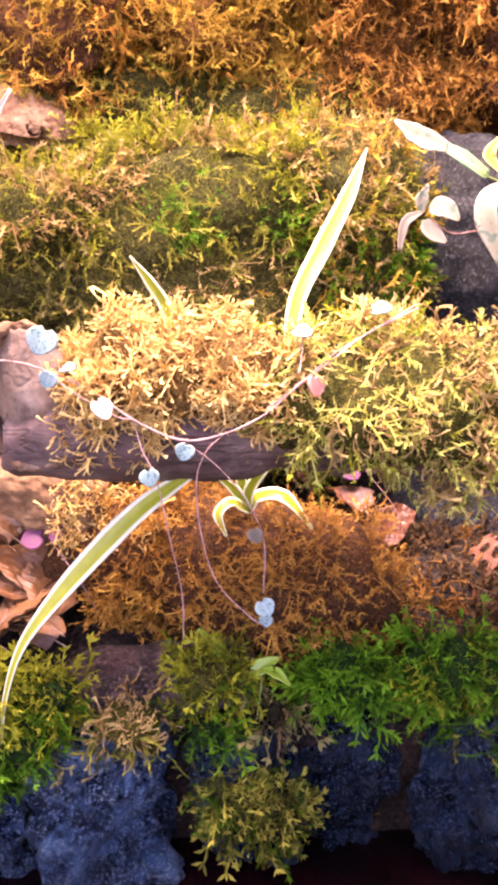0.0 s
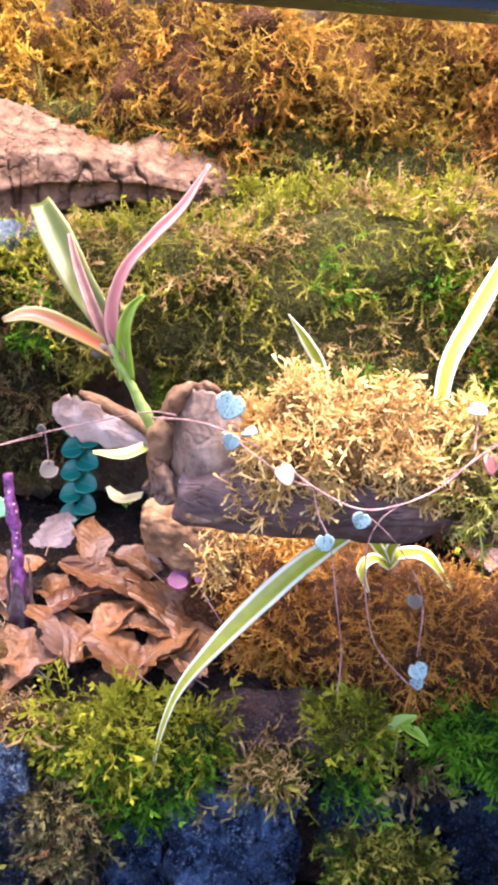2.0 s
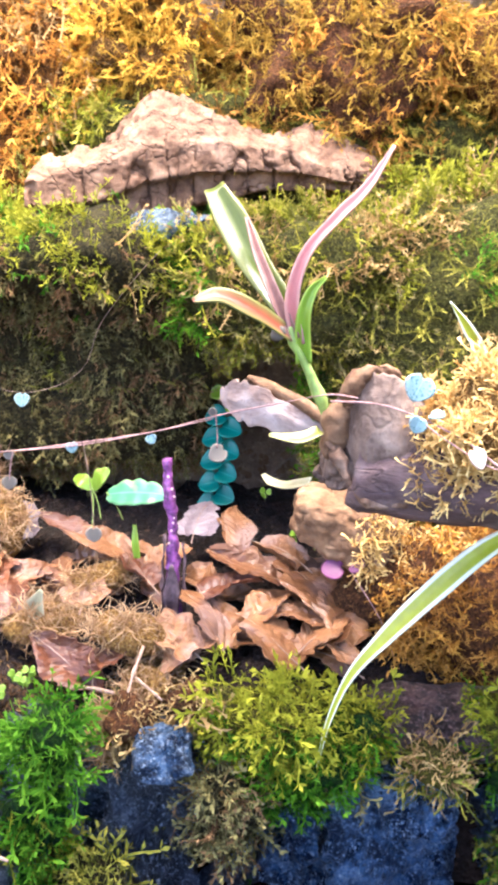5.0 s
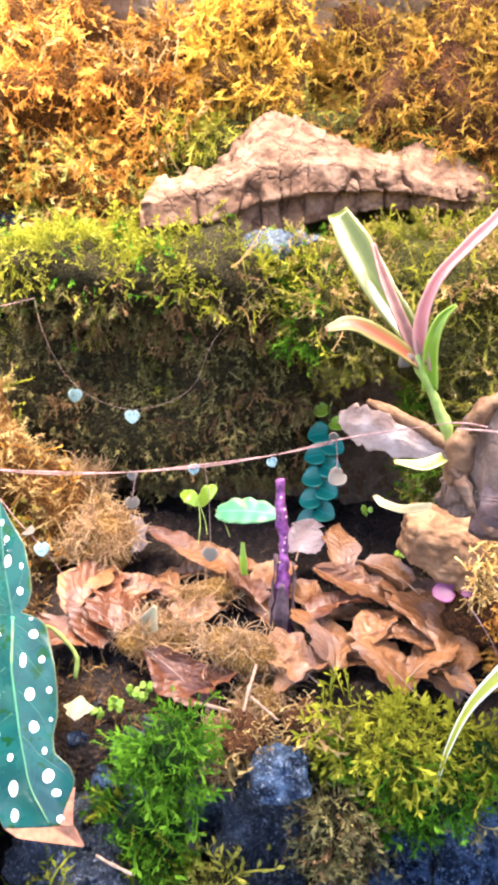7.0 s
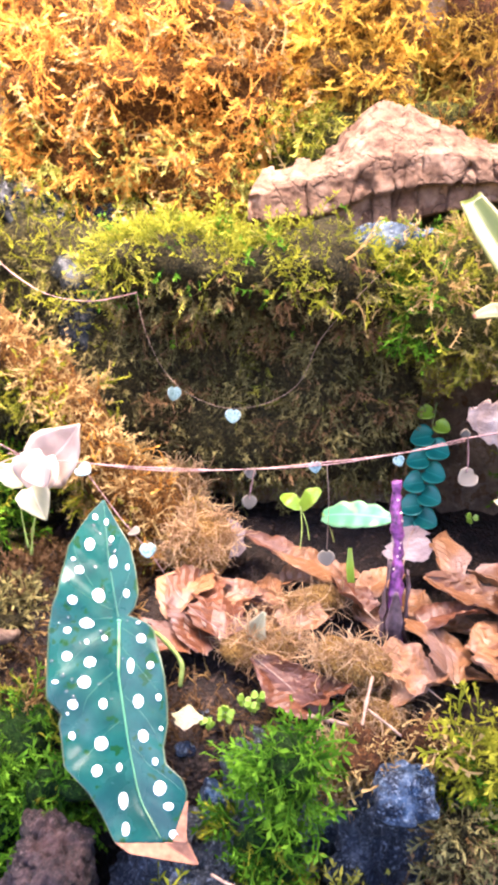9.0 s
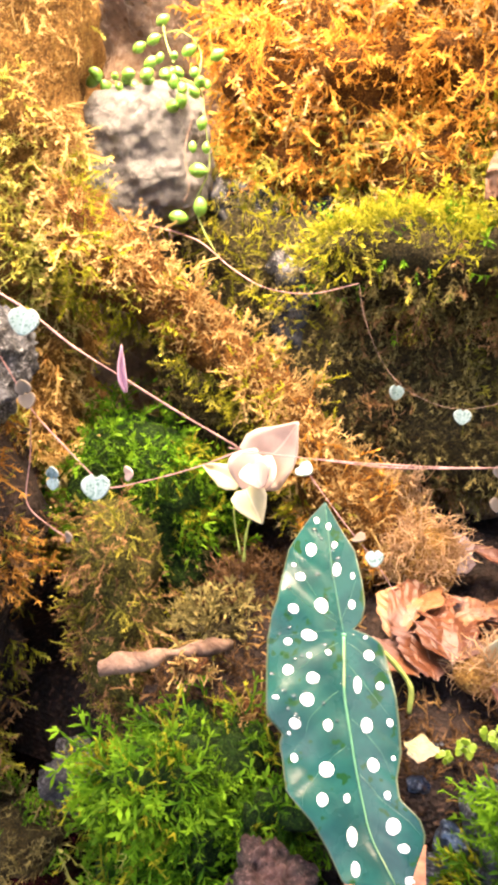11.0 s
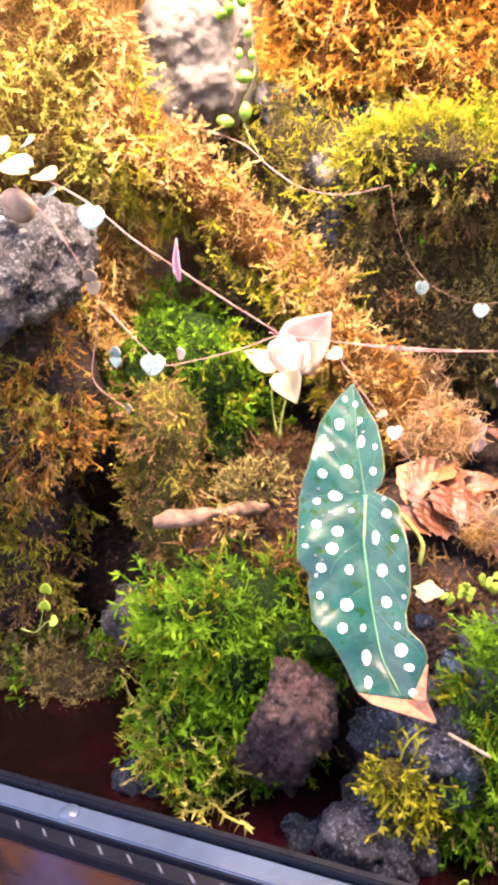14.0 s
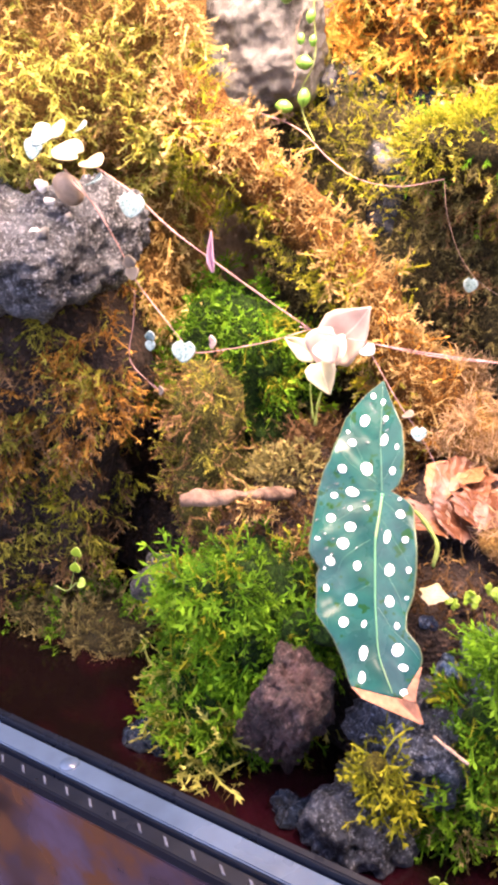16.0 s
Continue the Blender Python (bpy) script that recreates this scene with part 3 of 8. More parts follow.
# ledge on the right, behind the golden log
V, F = boulder((-0.020, 0.540, 0.138), (0.112, 0.075, 0.102), (0, 0, 4), 30, 6, ((9, 0.012), (24, 0.011), (60, 0.005)), 3)
mossy("mossy_ledge", "stone ledge under olive and yellow-green moss", "ledge", V, F, BED_OLIVE, [
    (MOSS_OLIVE, lambda P, N: (N[:, 1] < 0.5) * (0.5 + 0.5 * patch(P, 26, 4)), 200000, FERN, 0.0085, 11, dict(droop=0.25)),
    (MOSS_LIME, lambda P, N: (N[:, 1] < 0.5) * smooth(0.165, 0.225, P[:, 2] + 0.03 * fbm(P, 22, 2, 9)) * patch(P, 26, 8, -0.2, 0.15), 260000, BROAD, 0.0085, 12, {}),
    # darker moss low on the face, with shade under the ledge put into its colour
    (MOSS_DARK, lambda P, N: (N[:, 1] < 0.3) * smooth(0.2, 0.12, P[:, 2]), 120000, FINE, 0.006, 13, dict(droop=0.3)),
    (MOSS_TAN, lambda P, N: (N[:, 1] < 0.5) * smooth(0.12, 0.22, P[:, 2]) * patch(P, 28, 18, -0.05, 0.15), 260000, FEATHER, 0.009, 14, dict(droop=0.2)),
    (MOSS_GREEN, lambda P, N: (N[:, 1] < 0.5) * smooth(0.225, 0.18, P[:, 2]) * patch(P, 24, 118, -0.1, 0.12), 230000, BROAD, 0.0080, 114, dict(droop=0.3)),
    (MOSS_AMBER, lambda P, N: smooth(0.0, 0.08, P[:, 0]) * patch(P, 30, 19, -0.1, 0.25), 120000, FEATHER, 0.0095, 15, dict(droop=0.3)),
])
# ledge on the left, with the bright top and the dark hollow face
V, F = boulder((-0.302, 0.497, 0.132), (0.094, 0.070, 0.082), (0, 0, 7), 36, 5, ((9, 0.010), (24, 0.009), (60, 0.004)), 9)
V[:, 1] += (0.032 * smooth(0.188, 0.155, V[:, 2]) - 0.014 * smooth(0.180, 0.200, V[:, 2])) * smooth(0.51, 0.46, V[:, 1])  # undercut below a brow
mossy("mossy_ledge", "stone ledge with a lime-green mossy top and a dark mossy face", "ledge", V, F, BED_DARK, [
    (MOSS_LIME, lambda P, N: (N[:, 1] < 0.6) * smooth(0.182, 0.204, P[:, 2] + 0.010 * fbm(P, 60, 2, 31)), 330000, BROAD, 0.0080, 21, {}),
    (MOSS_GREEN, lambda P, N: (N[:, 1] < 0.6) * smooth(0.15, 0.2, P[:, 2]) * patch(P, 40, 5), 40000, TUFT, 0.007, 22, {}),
    # dark and brown moss below the brow also carry the hollow's shade in their colour
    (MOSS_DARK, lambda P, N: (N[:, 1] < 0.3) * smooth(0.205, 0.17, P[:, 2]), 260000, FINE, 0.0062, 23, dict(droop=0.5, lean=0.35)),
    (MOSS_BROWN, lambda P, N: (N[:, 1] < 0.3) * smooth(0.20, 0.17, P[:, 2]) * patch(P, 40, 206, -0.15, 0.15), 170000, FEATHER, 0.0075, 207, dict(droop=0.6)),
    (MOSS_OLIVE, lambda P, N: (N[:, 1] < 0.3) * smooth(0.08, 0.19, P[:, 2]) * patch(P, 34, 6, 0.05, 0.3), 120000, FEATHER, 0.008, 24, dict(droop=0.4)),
    (MOSS_TAN, lambda P, N: (N[:, 1] < 0.4) * smooth(-0.29, -0.2, P[:, 0]) * smooth(0.12, 0.2, P[:, 2]) * patch(P, 50, 16, 0.1, 0.35), 60000, STRING, 0.010, 25, dict(droop=0.3)),
])
V, F = boulder((-0.165, 0.515, 0.180), (0.075, 0.068, 0.036), (0, 0, 7), 24, 4, ((12, 0.010), (30, 0.008), (70, 0.004)), 15)
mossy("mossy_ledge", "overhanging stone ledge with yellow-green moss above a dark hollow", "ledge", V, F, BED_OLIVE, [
    (MOSS_LIME, lambda P, N: smooth(0.165, 0.20, P[:, 2]) * (0.4 + 0.6 * patch(P, 28, 126, -0.15, 0.15)), 260000, BROAD, 0.0075, 26, {}),
    (MOSS_GREEN, lambda P, N: smooth(-0.17, -0.21, P[:, 0]) * patch(P, 30, 127, -0.2, 0.1), 230000, BROAD, 0.0075, 128, dict(droop=0.3)),
    (MOSS_OLIVE, lambda P, N: 0.3 + 0.7 * patch(P, 34, 6), 150000, FERN, 0.009, 27, dict(droop=0.4)),
    (MOSS_TAN, lambda P, N: smooth(0.165, 0.20, P[:, 2]) * patch(P, 30, 16, 0.0, 0.2), 200000, FEATHER, 0.0085, 28, dict(droop=0.4)),
    # dark moss underneath puts the hollow's shade into the colour
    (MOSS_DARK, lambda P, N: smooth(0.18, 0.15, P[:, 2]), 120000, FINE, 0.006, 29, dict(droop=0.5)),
])
# mounds of the upper wall
# from the third mound on, weaker light is put into darker, browner mosses
for k, (x, z, hx, hz, mat, bed) in enumerate([
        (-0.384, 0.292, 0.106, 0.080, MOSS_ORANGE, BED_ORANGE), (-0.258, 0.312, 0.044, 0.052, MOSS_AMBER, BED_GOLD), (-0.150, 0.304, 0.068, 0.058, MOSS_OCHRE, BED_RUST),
        (-0.018, 0.304, 0.056, 0.058, MOSS_OCHRE, BED_ORANGE), (0.086, 0.308, 0.054, 0.062, MOSS_RUST, BED_ORANGE), (0.18, 0.30, 0.06, 0.08, MOSS_RUST, BED_RUST)]):
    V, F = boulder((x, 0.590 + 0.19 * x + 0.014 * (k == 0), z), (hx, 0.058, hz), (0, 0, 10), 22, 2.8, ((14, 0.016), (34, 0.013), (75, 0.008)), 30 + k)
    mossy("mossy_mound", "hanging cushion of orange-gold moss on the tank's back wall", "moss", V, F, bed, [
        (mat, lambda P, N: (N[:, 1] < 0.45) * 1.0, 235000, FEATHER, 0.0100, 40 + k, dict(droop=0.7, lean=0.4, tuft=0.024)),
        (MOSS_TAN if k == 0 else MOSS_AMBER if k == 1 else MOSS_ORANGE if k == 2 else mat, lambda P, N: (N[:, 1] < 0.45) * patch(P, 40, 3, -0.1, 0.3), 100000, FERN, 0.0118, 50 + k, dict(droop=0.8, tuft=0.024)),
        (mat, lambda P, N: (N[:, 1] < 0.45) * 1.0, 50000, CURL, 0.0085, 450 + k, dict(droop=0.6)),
        # the first mound's pale fringe has bright haze put into its colour
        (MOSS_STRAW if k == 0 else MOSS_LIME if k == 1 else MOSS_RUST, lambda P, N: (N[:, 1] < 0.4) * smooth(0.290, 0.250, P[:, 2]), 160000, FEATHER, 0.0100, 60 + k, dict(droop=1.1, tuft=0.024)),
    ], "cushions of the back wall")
# moss between the ledges and the mounds, where the wall steps back
V, F = boulder((-0.125, 0.540, 0.235), (0.20, 0.03, 0.05), (0, 0, 10), 26, 4, ((20, 0.008), (70, 0.004)), 71)
mossy("mossy_mound", "shaded strip of dark olive moss between the ledges", "moss", V, F, BED_OLIVE, [
    (MOSS_OLIVE, lambda P, N: (N[:, 1] < 0.4) * 1.0, 90000, FEATHER, 0.009, 72, dict(droop=0.4)),
    (MOSS_LIME, lambda P, N: (N[:, 1] < 0.4) * smooth(-0.33, -0.305, P[:, 0]) * smooth(-0.25, -0.27, P[:, 0]), 260000, FEATHER, 0.0085, 74, dict(lean=0.4)),
    (MOSS_RUST, lambda P, N: (N[:, 1] < 0.4) * patch(P, 30, 77) * (1 - smooth(-0.33, -0.305, P[:, 0]) * smooth(-0.25, -0.27, P[:, 0])), 90000, FEATHER, 0.009, 73, dict(droop=0.5)),
], "cushions of the back wall")
# the wall of moss on the far left, and the pillar below it
V, F = boulder((-0.604, 0.368, 0.275), (0.105, 0.075, 0.105), (0, 0, 32), 26, 3.5, ((14, 0.014), (50, 0.006)), 81)
mossy("mossy_mound", "tall bank of yellow-gold moss, lamp light and haze put into its colour", "moss", V, F, BED_GOLD, [
    (MOSS_STRAW, lambda P, N: (N[:, 1] < 0.5) * patch(P, 22, 82, -0.45, -0.05), 230000, FEATHER, 0.009, 83, dict(droop=0.4)),
    (MOSS_TAN, lambda P, N: (N[:, 1] < 0.5) * (1 - patch(P, 22, 82, -0.15, 0.3)), 130000, FEATHER, 0.009, 84, dict(droop=0.5)),
    (MOSS_OLIVE, lambda P, N: (N[:, 1] < 0.5) * smooth(0.27, 0.19, P[:, 2]), 90000, FEATHER, 0.009, 85, dict(droop=0.5)),
], "cushions of the back wall")
V, F = boulder((-0.584, 0.286, 0.012), (0.086, 0.050, 0.122), (0, 0, 25), 28, 4, ((16, 0.012), (55, 0.007)), 91)
V[:, 0] -= 0.026 * smooth(0.05, 0.0, V[:, 2]) * smooth(-0.57, -0.51, V[:, 0])  # hollow towards the crevice
# dark soil body, bare low on the right, stands in for the crevice's shade
mossy("mossy_stone", "upright stone pillar wrapped in olive and rust moss", "stone", V, F, SOIL, [
    (MOSS_OLIVE, lambda P, N: (P[:, 0] < -0.505 + 0.04 * smooth(0.02, 0.06, P[:, 2])) * smooth(-0.10, -0.05, P[:, 2]) * (0.3 + 0.7 * patch(P, 26, 92)), 240000, FEATHER, 0.008, 93, dict(droop=0.7)),
    (MOSS_RUST, lambda P, N: (P[:, 0] < -0.505 + 0.05 * smooth(0.02, 0.06, P[:, 2])) * patch(P, 24, 94, -0.15, 0.1) * smooth(-0.03, 0.05, P[:, 2]), 300000, FEATHER, 0.0085, 95, dict(droop=0.9)),
    (MOSS_BROWN, lambda P, N: (P[:, 0] < -0.505 + 0.04 * smooth(0.02, 0.06, P[:, 2])) * patch(P, 30, 96, -0.1, 0.2), 200000, FEATHER, 0.008, 98, dict(droop=0.7)),
    (MOSS_LIME, lambda P, N: (P[:, 0] < -0.505) * smooth(0.03, -0.02, P[:, 2]) * patch(P, 30, 97, 0.0, 0.25), 200000, FEATHER, 0.008, 97, dict(droop=0.6)),
])
# the column between the pillar and the bank above
V, F = boulder((-0.552, 0.382, 0.112), (0.044, 0.036, 0.090), (0, 4, 20), 24, 3.5, ((18, 0.010), (55, 0.006)), 291)
mossy("mossy_stone", "upright stone shelf under hanging golden and rust moss", "stone", V, F, BED_GOLD, [
    (MOSS_STRAW, lambda P, N: patch(P, 30, 292, -0.15, 0.2), 240000, FEATHER, 0.009, 293, dict(droop=0.6)),
    (MOSS_GOLD, lambda P, N: smooth(-0.56, -0.52, P[:, 0]) * (1 - patch(P, 30, 292, -0.1, 0.25)), 260000, FEATHER, 0.009, 294, dict(droop=0.6)),
    (MOSS_LIME, lambda P, N: smooth(-0.515, -0.55, P[:, 0]) * patch(P, 26, 295, -0.2, 0.1), 260000, FEATHER, 0.009, 296, dict(droop=0.8)),
    (MOSS_OLIVE, lambda P, N: patch(P, 34, 297), 90000, FEATHER, 0.008, 298, dict(droop=0.5)),
])
V, F = boulder((-0.472, 0.392, 0.046), (0.036, 0.034, 0.066), (0, 0, 10), 30, 3.5, ((20, 0.010), (60, 0.004)), 101)
mossy("mossy_stone", "stone under a bright green feathery moss cushion", "stone", V, F, BED_GREEN, [
    (MOSS_GREEN, lambda P, N: (N[:, 1] < 0.5) * smooth(0.025, 0.055, P[:, 2]), 300000, LEAFY, 0.0085, 102, {}),
    (MOSS_DARK, lambda P, N: smooth(0.06, 0.03, P[:, 2]), 90000, FINE, 0.006, 103, dict(droop=0.3)),
    (MOSS_LIME, lambda P, N: (N[:, 1] < 0.5) * patch(P, 40, 104, 0.0, 0.3), 150000, FERN, 0.009, 105, dict(droop=0.2)),
])
V, F = boulder((-0.452, 0.337, 0.006), (0.013, 0.022, 0.056), (0, -6, 15), 30, 4, ((20, 0.008), (60, 0.004)), 106)
mossy("mossy_stone", "narrow stone beside a dark crevice, under olive and brown moss", "stone", V, F, BED_OLIVE, [
    (MOSS_OLIVE, lambda P, N: (P[:, 0] > -0.480) * (0.5 + 0.5 * patch(P, 40, 107)), 240000, FEATHER, 0.0066, 108, dict(droop=0.5)),
    (MOSS_BROWN, lambda P, N: (P[:, 0] > -0.480) * 1.0, 200000, FEATHER, 0.0068, 109, dict(droop=0.5))])
V, F = boulder((-0.530, 0.285, -0.122), (0.065, 0.034, 0.026), (10, 0, 5), 34, 4, ((20, 0.010), (60, 0.005)), 116)
mossy("mossy_stone", "low stone in the shade under dark wet moss", "stone", V, F, BED_DARK, [
    (MOSS_DARK, lambda P, N: 0.5 + 0.5 * patch(P, 30, 120), 600000, FEATHER, 0.007, 117, dict(droop=0.3)), (MOSS_GREEN, lambda P, N: patch(P, 36, 118, -0.2, 0.1), 300000, LEAFY, 0.0075, 119, dict(droop=0.3))])
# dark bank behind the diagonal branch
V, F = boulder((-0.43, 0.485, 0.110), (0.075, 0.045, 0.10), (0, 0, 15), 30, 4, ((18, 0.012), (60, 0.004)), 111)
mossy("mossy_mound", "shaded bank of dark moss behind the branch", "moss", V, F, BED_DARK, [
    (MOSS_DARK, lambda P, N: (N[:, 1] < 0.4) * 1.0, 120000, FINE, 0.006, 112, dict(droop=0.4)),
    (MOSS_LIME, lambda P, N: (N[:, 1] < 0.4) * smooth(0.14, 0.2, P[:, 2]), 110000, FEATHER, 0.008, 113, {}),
], "cushions of the back wall")

# the diagonal mossy branch
V, F, _ = tube([(-0.530, 0.372, 0.240), (-0.510, 0.372, 0.226), (-0.483, 0.374, 0.199), (-0.459, 0.390, 0.175), (-0.433, 0.407, 0.150), (-0.410, 0.416, 0.128), (-0.390, 0.418, 0.104), (-0.371, 0.415, 0.080), (-0.350, 0.425, 0.050), (-0.338, 0.428, 0.025)],
               [0.010, 0.016, 0.019, 0.017, 0.018, 0.016, 0.017, 0.019, 0.024, 0.026], 28, 10, ((24, 0.005), (80, 0.003)), 121)
mossy("mossy_branch", "fallen branch thickly wrapped in tan-gold moss", "branch", V, F, BED_ORANGE, [
    (MOSS_TAN, lambda P, N: (N[:, 2] > -0.3) * (0.75 + 0.25 * patch(P, 30, 122)), 460000, FEATHER, 0.0075, 123, {}),
    (MOSS_ORANGE, lambda P, N: (N[:, 2] > -0.4) * smooth(-0.40, -0.36, P[:, 0]), 90000, CURL, 0.0075, 124, dict(droop=0.3)),
    (MOSS_LIME, lambda P, N: patch(P, 40, 125, -0.3, 0.1) * smooth(-0.35, -0.39, P[:, 0]), 260000, FEATHER, 0.007, 126, dict(droop=0.2)),
    (MOSS_OLIVE, lambda P, N: (N[:, 2] < 0.1) * 1.0, 90000, FEATHER, 0.007, 127, dict(droop=0.5)),
])

# golden log
V, F, _ = tube([(-0.100, 0.346, 0.118), (-0.070, 0.345, 0.119), (-0.020, 0.345, 0.121), (0.030, 0.350, 0.119), (0.085, 0.362, 0.116), (0.150, 0.375, 0.116), (0.24, 0.39, 0.11)],
               [0.022, 0.027, 0.029, 0.029, 0.029, 0.031, 0.033], 36, 14, ((18, 0.006), (60, 0.003)), 131)
mossy("mossy_log", "dark fallen log with a thick sunlit golden moss cap", "log", V, F, BARK_DARK, [
    (MOSS_GOLD, lambda P, N: smooth(0.13, 0.15, P[:, 2]) * (P[:, 0] > -0.085) * (P[:, 0] < 0.02), 90000, STRING, 0.009, 132, dict(lean=0.6)),
    (MOSS_GOLD, lambda P, N: (np.hypot(P[:, 0] + 0.058, P[:, 2] - 0.122) < 0.020) * (N[:, 1] < 0), 700000, CURL, 0.0062, 138, dict(droop=0.3, lean=0.8, tuft=0.011)),
])
V, F, _ = tube([(-0.073, 0.339, 0.133), (-0.048, 0.337, 0.136), (-0.015, 0.337, 0.137), (0.025, 0.341, 0.134)], [0.013, 0.023, 0.025, 0.016], 30, 14, ((40, 0.006), (110, 0.003)), 133)
mossy("moss_cushion", "thick cushion of bright golden curly moss on the log", "moss", V, F, BED_GOLD, [
    (MOSS_GOLD, lambda P, N: (N[:, 2] > -0.5) * 1.0, 1700000, CURL, 0.0062, 139, dict(lean=0.9, tuft=0.011))])
V, F, _ = tube([(0.010, 0.340, 0.127), (0.050, 0.342, 0.123), (0.090, 0.353, 0.120), (0.150, 0.367, 0.118)], [0.021, 0.0285, 0.0295, 0.030], 30, 14, ((30, 0.006), (90, 0.003)), 134)
mossy("moss_cushion", "cushion of yellow-green feathery moss on the log", "moss", V, F, BED_LIME, [
    (MOSS_LIME, lambda P, N: (N[:, 2] > -0.85) * patch(P, 36, 137, -0.1, 0.2), 120000, FEATHER, 0.008, 235, dict(droop=0.5)),
    (MOSS_STRAW, lambda P, N: (N[:, 2] > -0.85) * (0.6 + 0.4 * patch(P, 36, 134)), 190000, FEATHER, 0.009, 232, dict(droop=0.5)),
    (MOSS_TAN, lambda P, N: (N[:, 2] > -0.85) * (0.6 + 0.4 * patch(P, 40, 136)), 480000, CURL, 0.0068, 233, dict(droop=0.7)),
    (MOSS_GOLD, lambda P, N: smooth(0.13, 0.16, P[:, 2]), 60000, FEATHER, 0.008, 234, {})])
# rust log below it
V, F, _ = tube([(-0.098, 0.422, 0.034), (-0.060, 0.414, 0.025), (-0.015, 0.406, 0.016), (0.030, 0.404, 0.008), (0.072, 0.410, 0.002)],
               [0.026, 0.034, 0.038, 0.036, 0.026], 36, 16, ((18, 0.007), (60, 0.003)), 141)
mossy("mossy_log", "short rotten log covered in rust-brown moss", "log", V, F, BED_RUST, [
    (MOSS_RUST, lambda P, N: (N[:, 2] > -0.75) * smooth(-0.088, -0.075, P[:, 0]), 420000, FEATHER, 0.0075, 142, {}),
    (MOSS_ORANGE, lambda P, N: smooth(-0.02, -0.05, P[:, 0]) * smooth(-0.09, -0.08, P[:, 0]), 300000, CURL, 0.0065, 143, {}),
    (MOSS_GOLD, lambda P, N: smooth(-0.035, -0.055, P[:, 0]) * smooth(-0.098, -0.085, P[:, 0]) * smooth(0.035, 0.05, P[:, 2]), 500000, CURL, 0.0065, 144, {}),
])

# stones of the front edge, with hanging moss
FRONT = [  # x, z of the top, half width, depth of the front face before the bed, turn, stone, height from which moss grows, moss
    (-0.284, -0.040, 0.022, 0.016, 12, STONE_SLATE, 0.10, MOSS_GREEN),
    (-0.236, -0.022, 0.026, 0.006, -8, STONE_SLATE, 0.10, MOSS_GREEN),
    (-0.188, -0.014, 0.021, 0.022, 14, STONE_SLATE, 0.10, MOSS_TAN),
    (-0.150, -0.026, 0.015, 0.012, 0, STONE_SLATE, -0.075, MOSS_DARK),
    (-0.124, -0.046, 0.008, 0.014, 20, STONE_BLUE, 0.10, MOSS_GREEN),
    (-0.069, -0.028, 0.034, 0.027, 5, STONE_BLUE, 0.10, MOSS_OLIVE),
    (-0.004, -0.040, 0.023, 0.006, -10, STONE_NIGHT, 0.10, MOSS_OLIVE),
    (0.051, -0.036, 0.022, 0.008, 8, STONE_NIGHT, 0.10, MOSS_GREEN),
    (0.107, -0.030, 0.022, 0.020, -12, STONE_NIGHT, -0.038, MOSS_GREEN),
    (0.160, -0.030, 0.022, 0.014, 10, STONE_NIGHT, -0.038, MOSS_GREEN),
]
for k, (x, top, hx, out, a, stone, mossy_from, mat) in enumerate(FRONT):
    hz = (top + 0.122) / 2
    V, F = boulder((x, float(front_line(x)) - out + 0.022, top - hz), (hx, 0.024, hz), (0, 0, a), 31, 3.2, ((24, 0.010), (60, 0.007), (150, 0.004), (330, 0.0016)), 150 + k, 0.004)
    mossy("mossy_stone", "rough blue-grey lava stone with green moss hanging over its top", "stone", V, F, stone, [
        (mat, lambda P, N: (N[:, 1] < 0.6) * smooth(mossy_from, mossy_from + 0.014, P[:, 2] + 0.012 * fbm(P, 50, 2, 6)), 300000, FERN if mat is MOSS_OLIVE else FEATHER, 0.0095, 170 + k, dict(droop=0.35)),
        (MOSS_OLIVE, lambda P, N: (N[:, 1] < 0.6) * smooth(mossy_from, mossy_from + 0.02, P[:, 2]) * patch(P, 40, 7), 150000, FERN, 0.0105, 190 + k, dict(droop=0.4)),
        (MOSS_BROWN, lambda P, N: smooth(mossy_from, mossy_from + 0.02, P[:, 2]) * patch(P, 60, 8, 0.0, 0.3), 30000, STRING, 0.010, 210 + k, dict(droop=0.5)),
    ], "stones of the front edge")
V, F = boulder((-0.376, 0.272, -0.066), (0.032, 0.032, 0.053), (-14, 0, -10), 32, 3.2, ((16, 0.018), (45, 0.012), (120, 0.005)), 161)
mossy("mossy_stone", "stone hidden under a lush bright green moss cushion", "stone", V, F, BED_GREEN, [
    (MOSS_GREEN, lambda P, N: (N[:, 1] < 0.7) * smooth(-0.11, -0.09, P[:, 2]), 300000, LEAFY, 0.0105, 162, dict(droop=0.35)),
    (MOSS_LIME, lambda P, N: (N[:, 1] < 0.7) * smooth(-0.12, -0.09, P[:, 2]) * patch(P, 50, 163, -0.1, 0.2), 110000, FERN, 0.011, 164, dict(droop=0.3)),
    (MOSS_STRAW, lambda P, N: (N[:, 1] < 0.7) * smooth(-0.055, -0.08, P[:, 2]) * patch(P, 40, 165, -0.15, 0.15), 170000, FERN, 0.012, 166, dict(droop=0.5)),
])

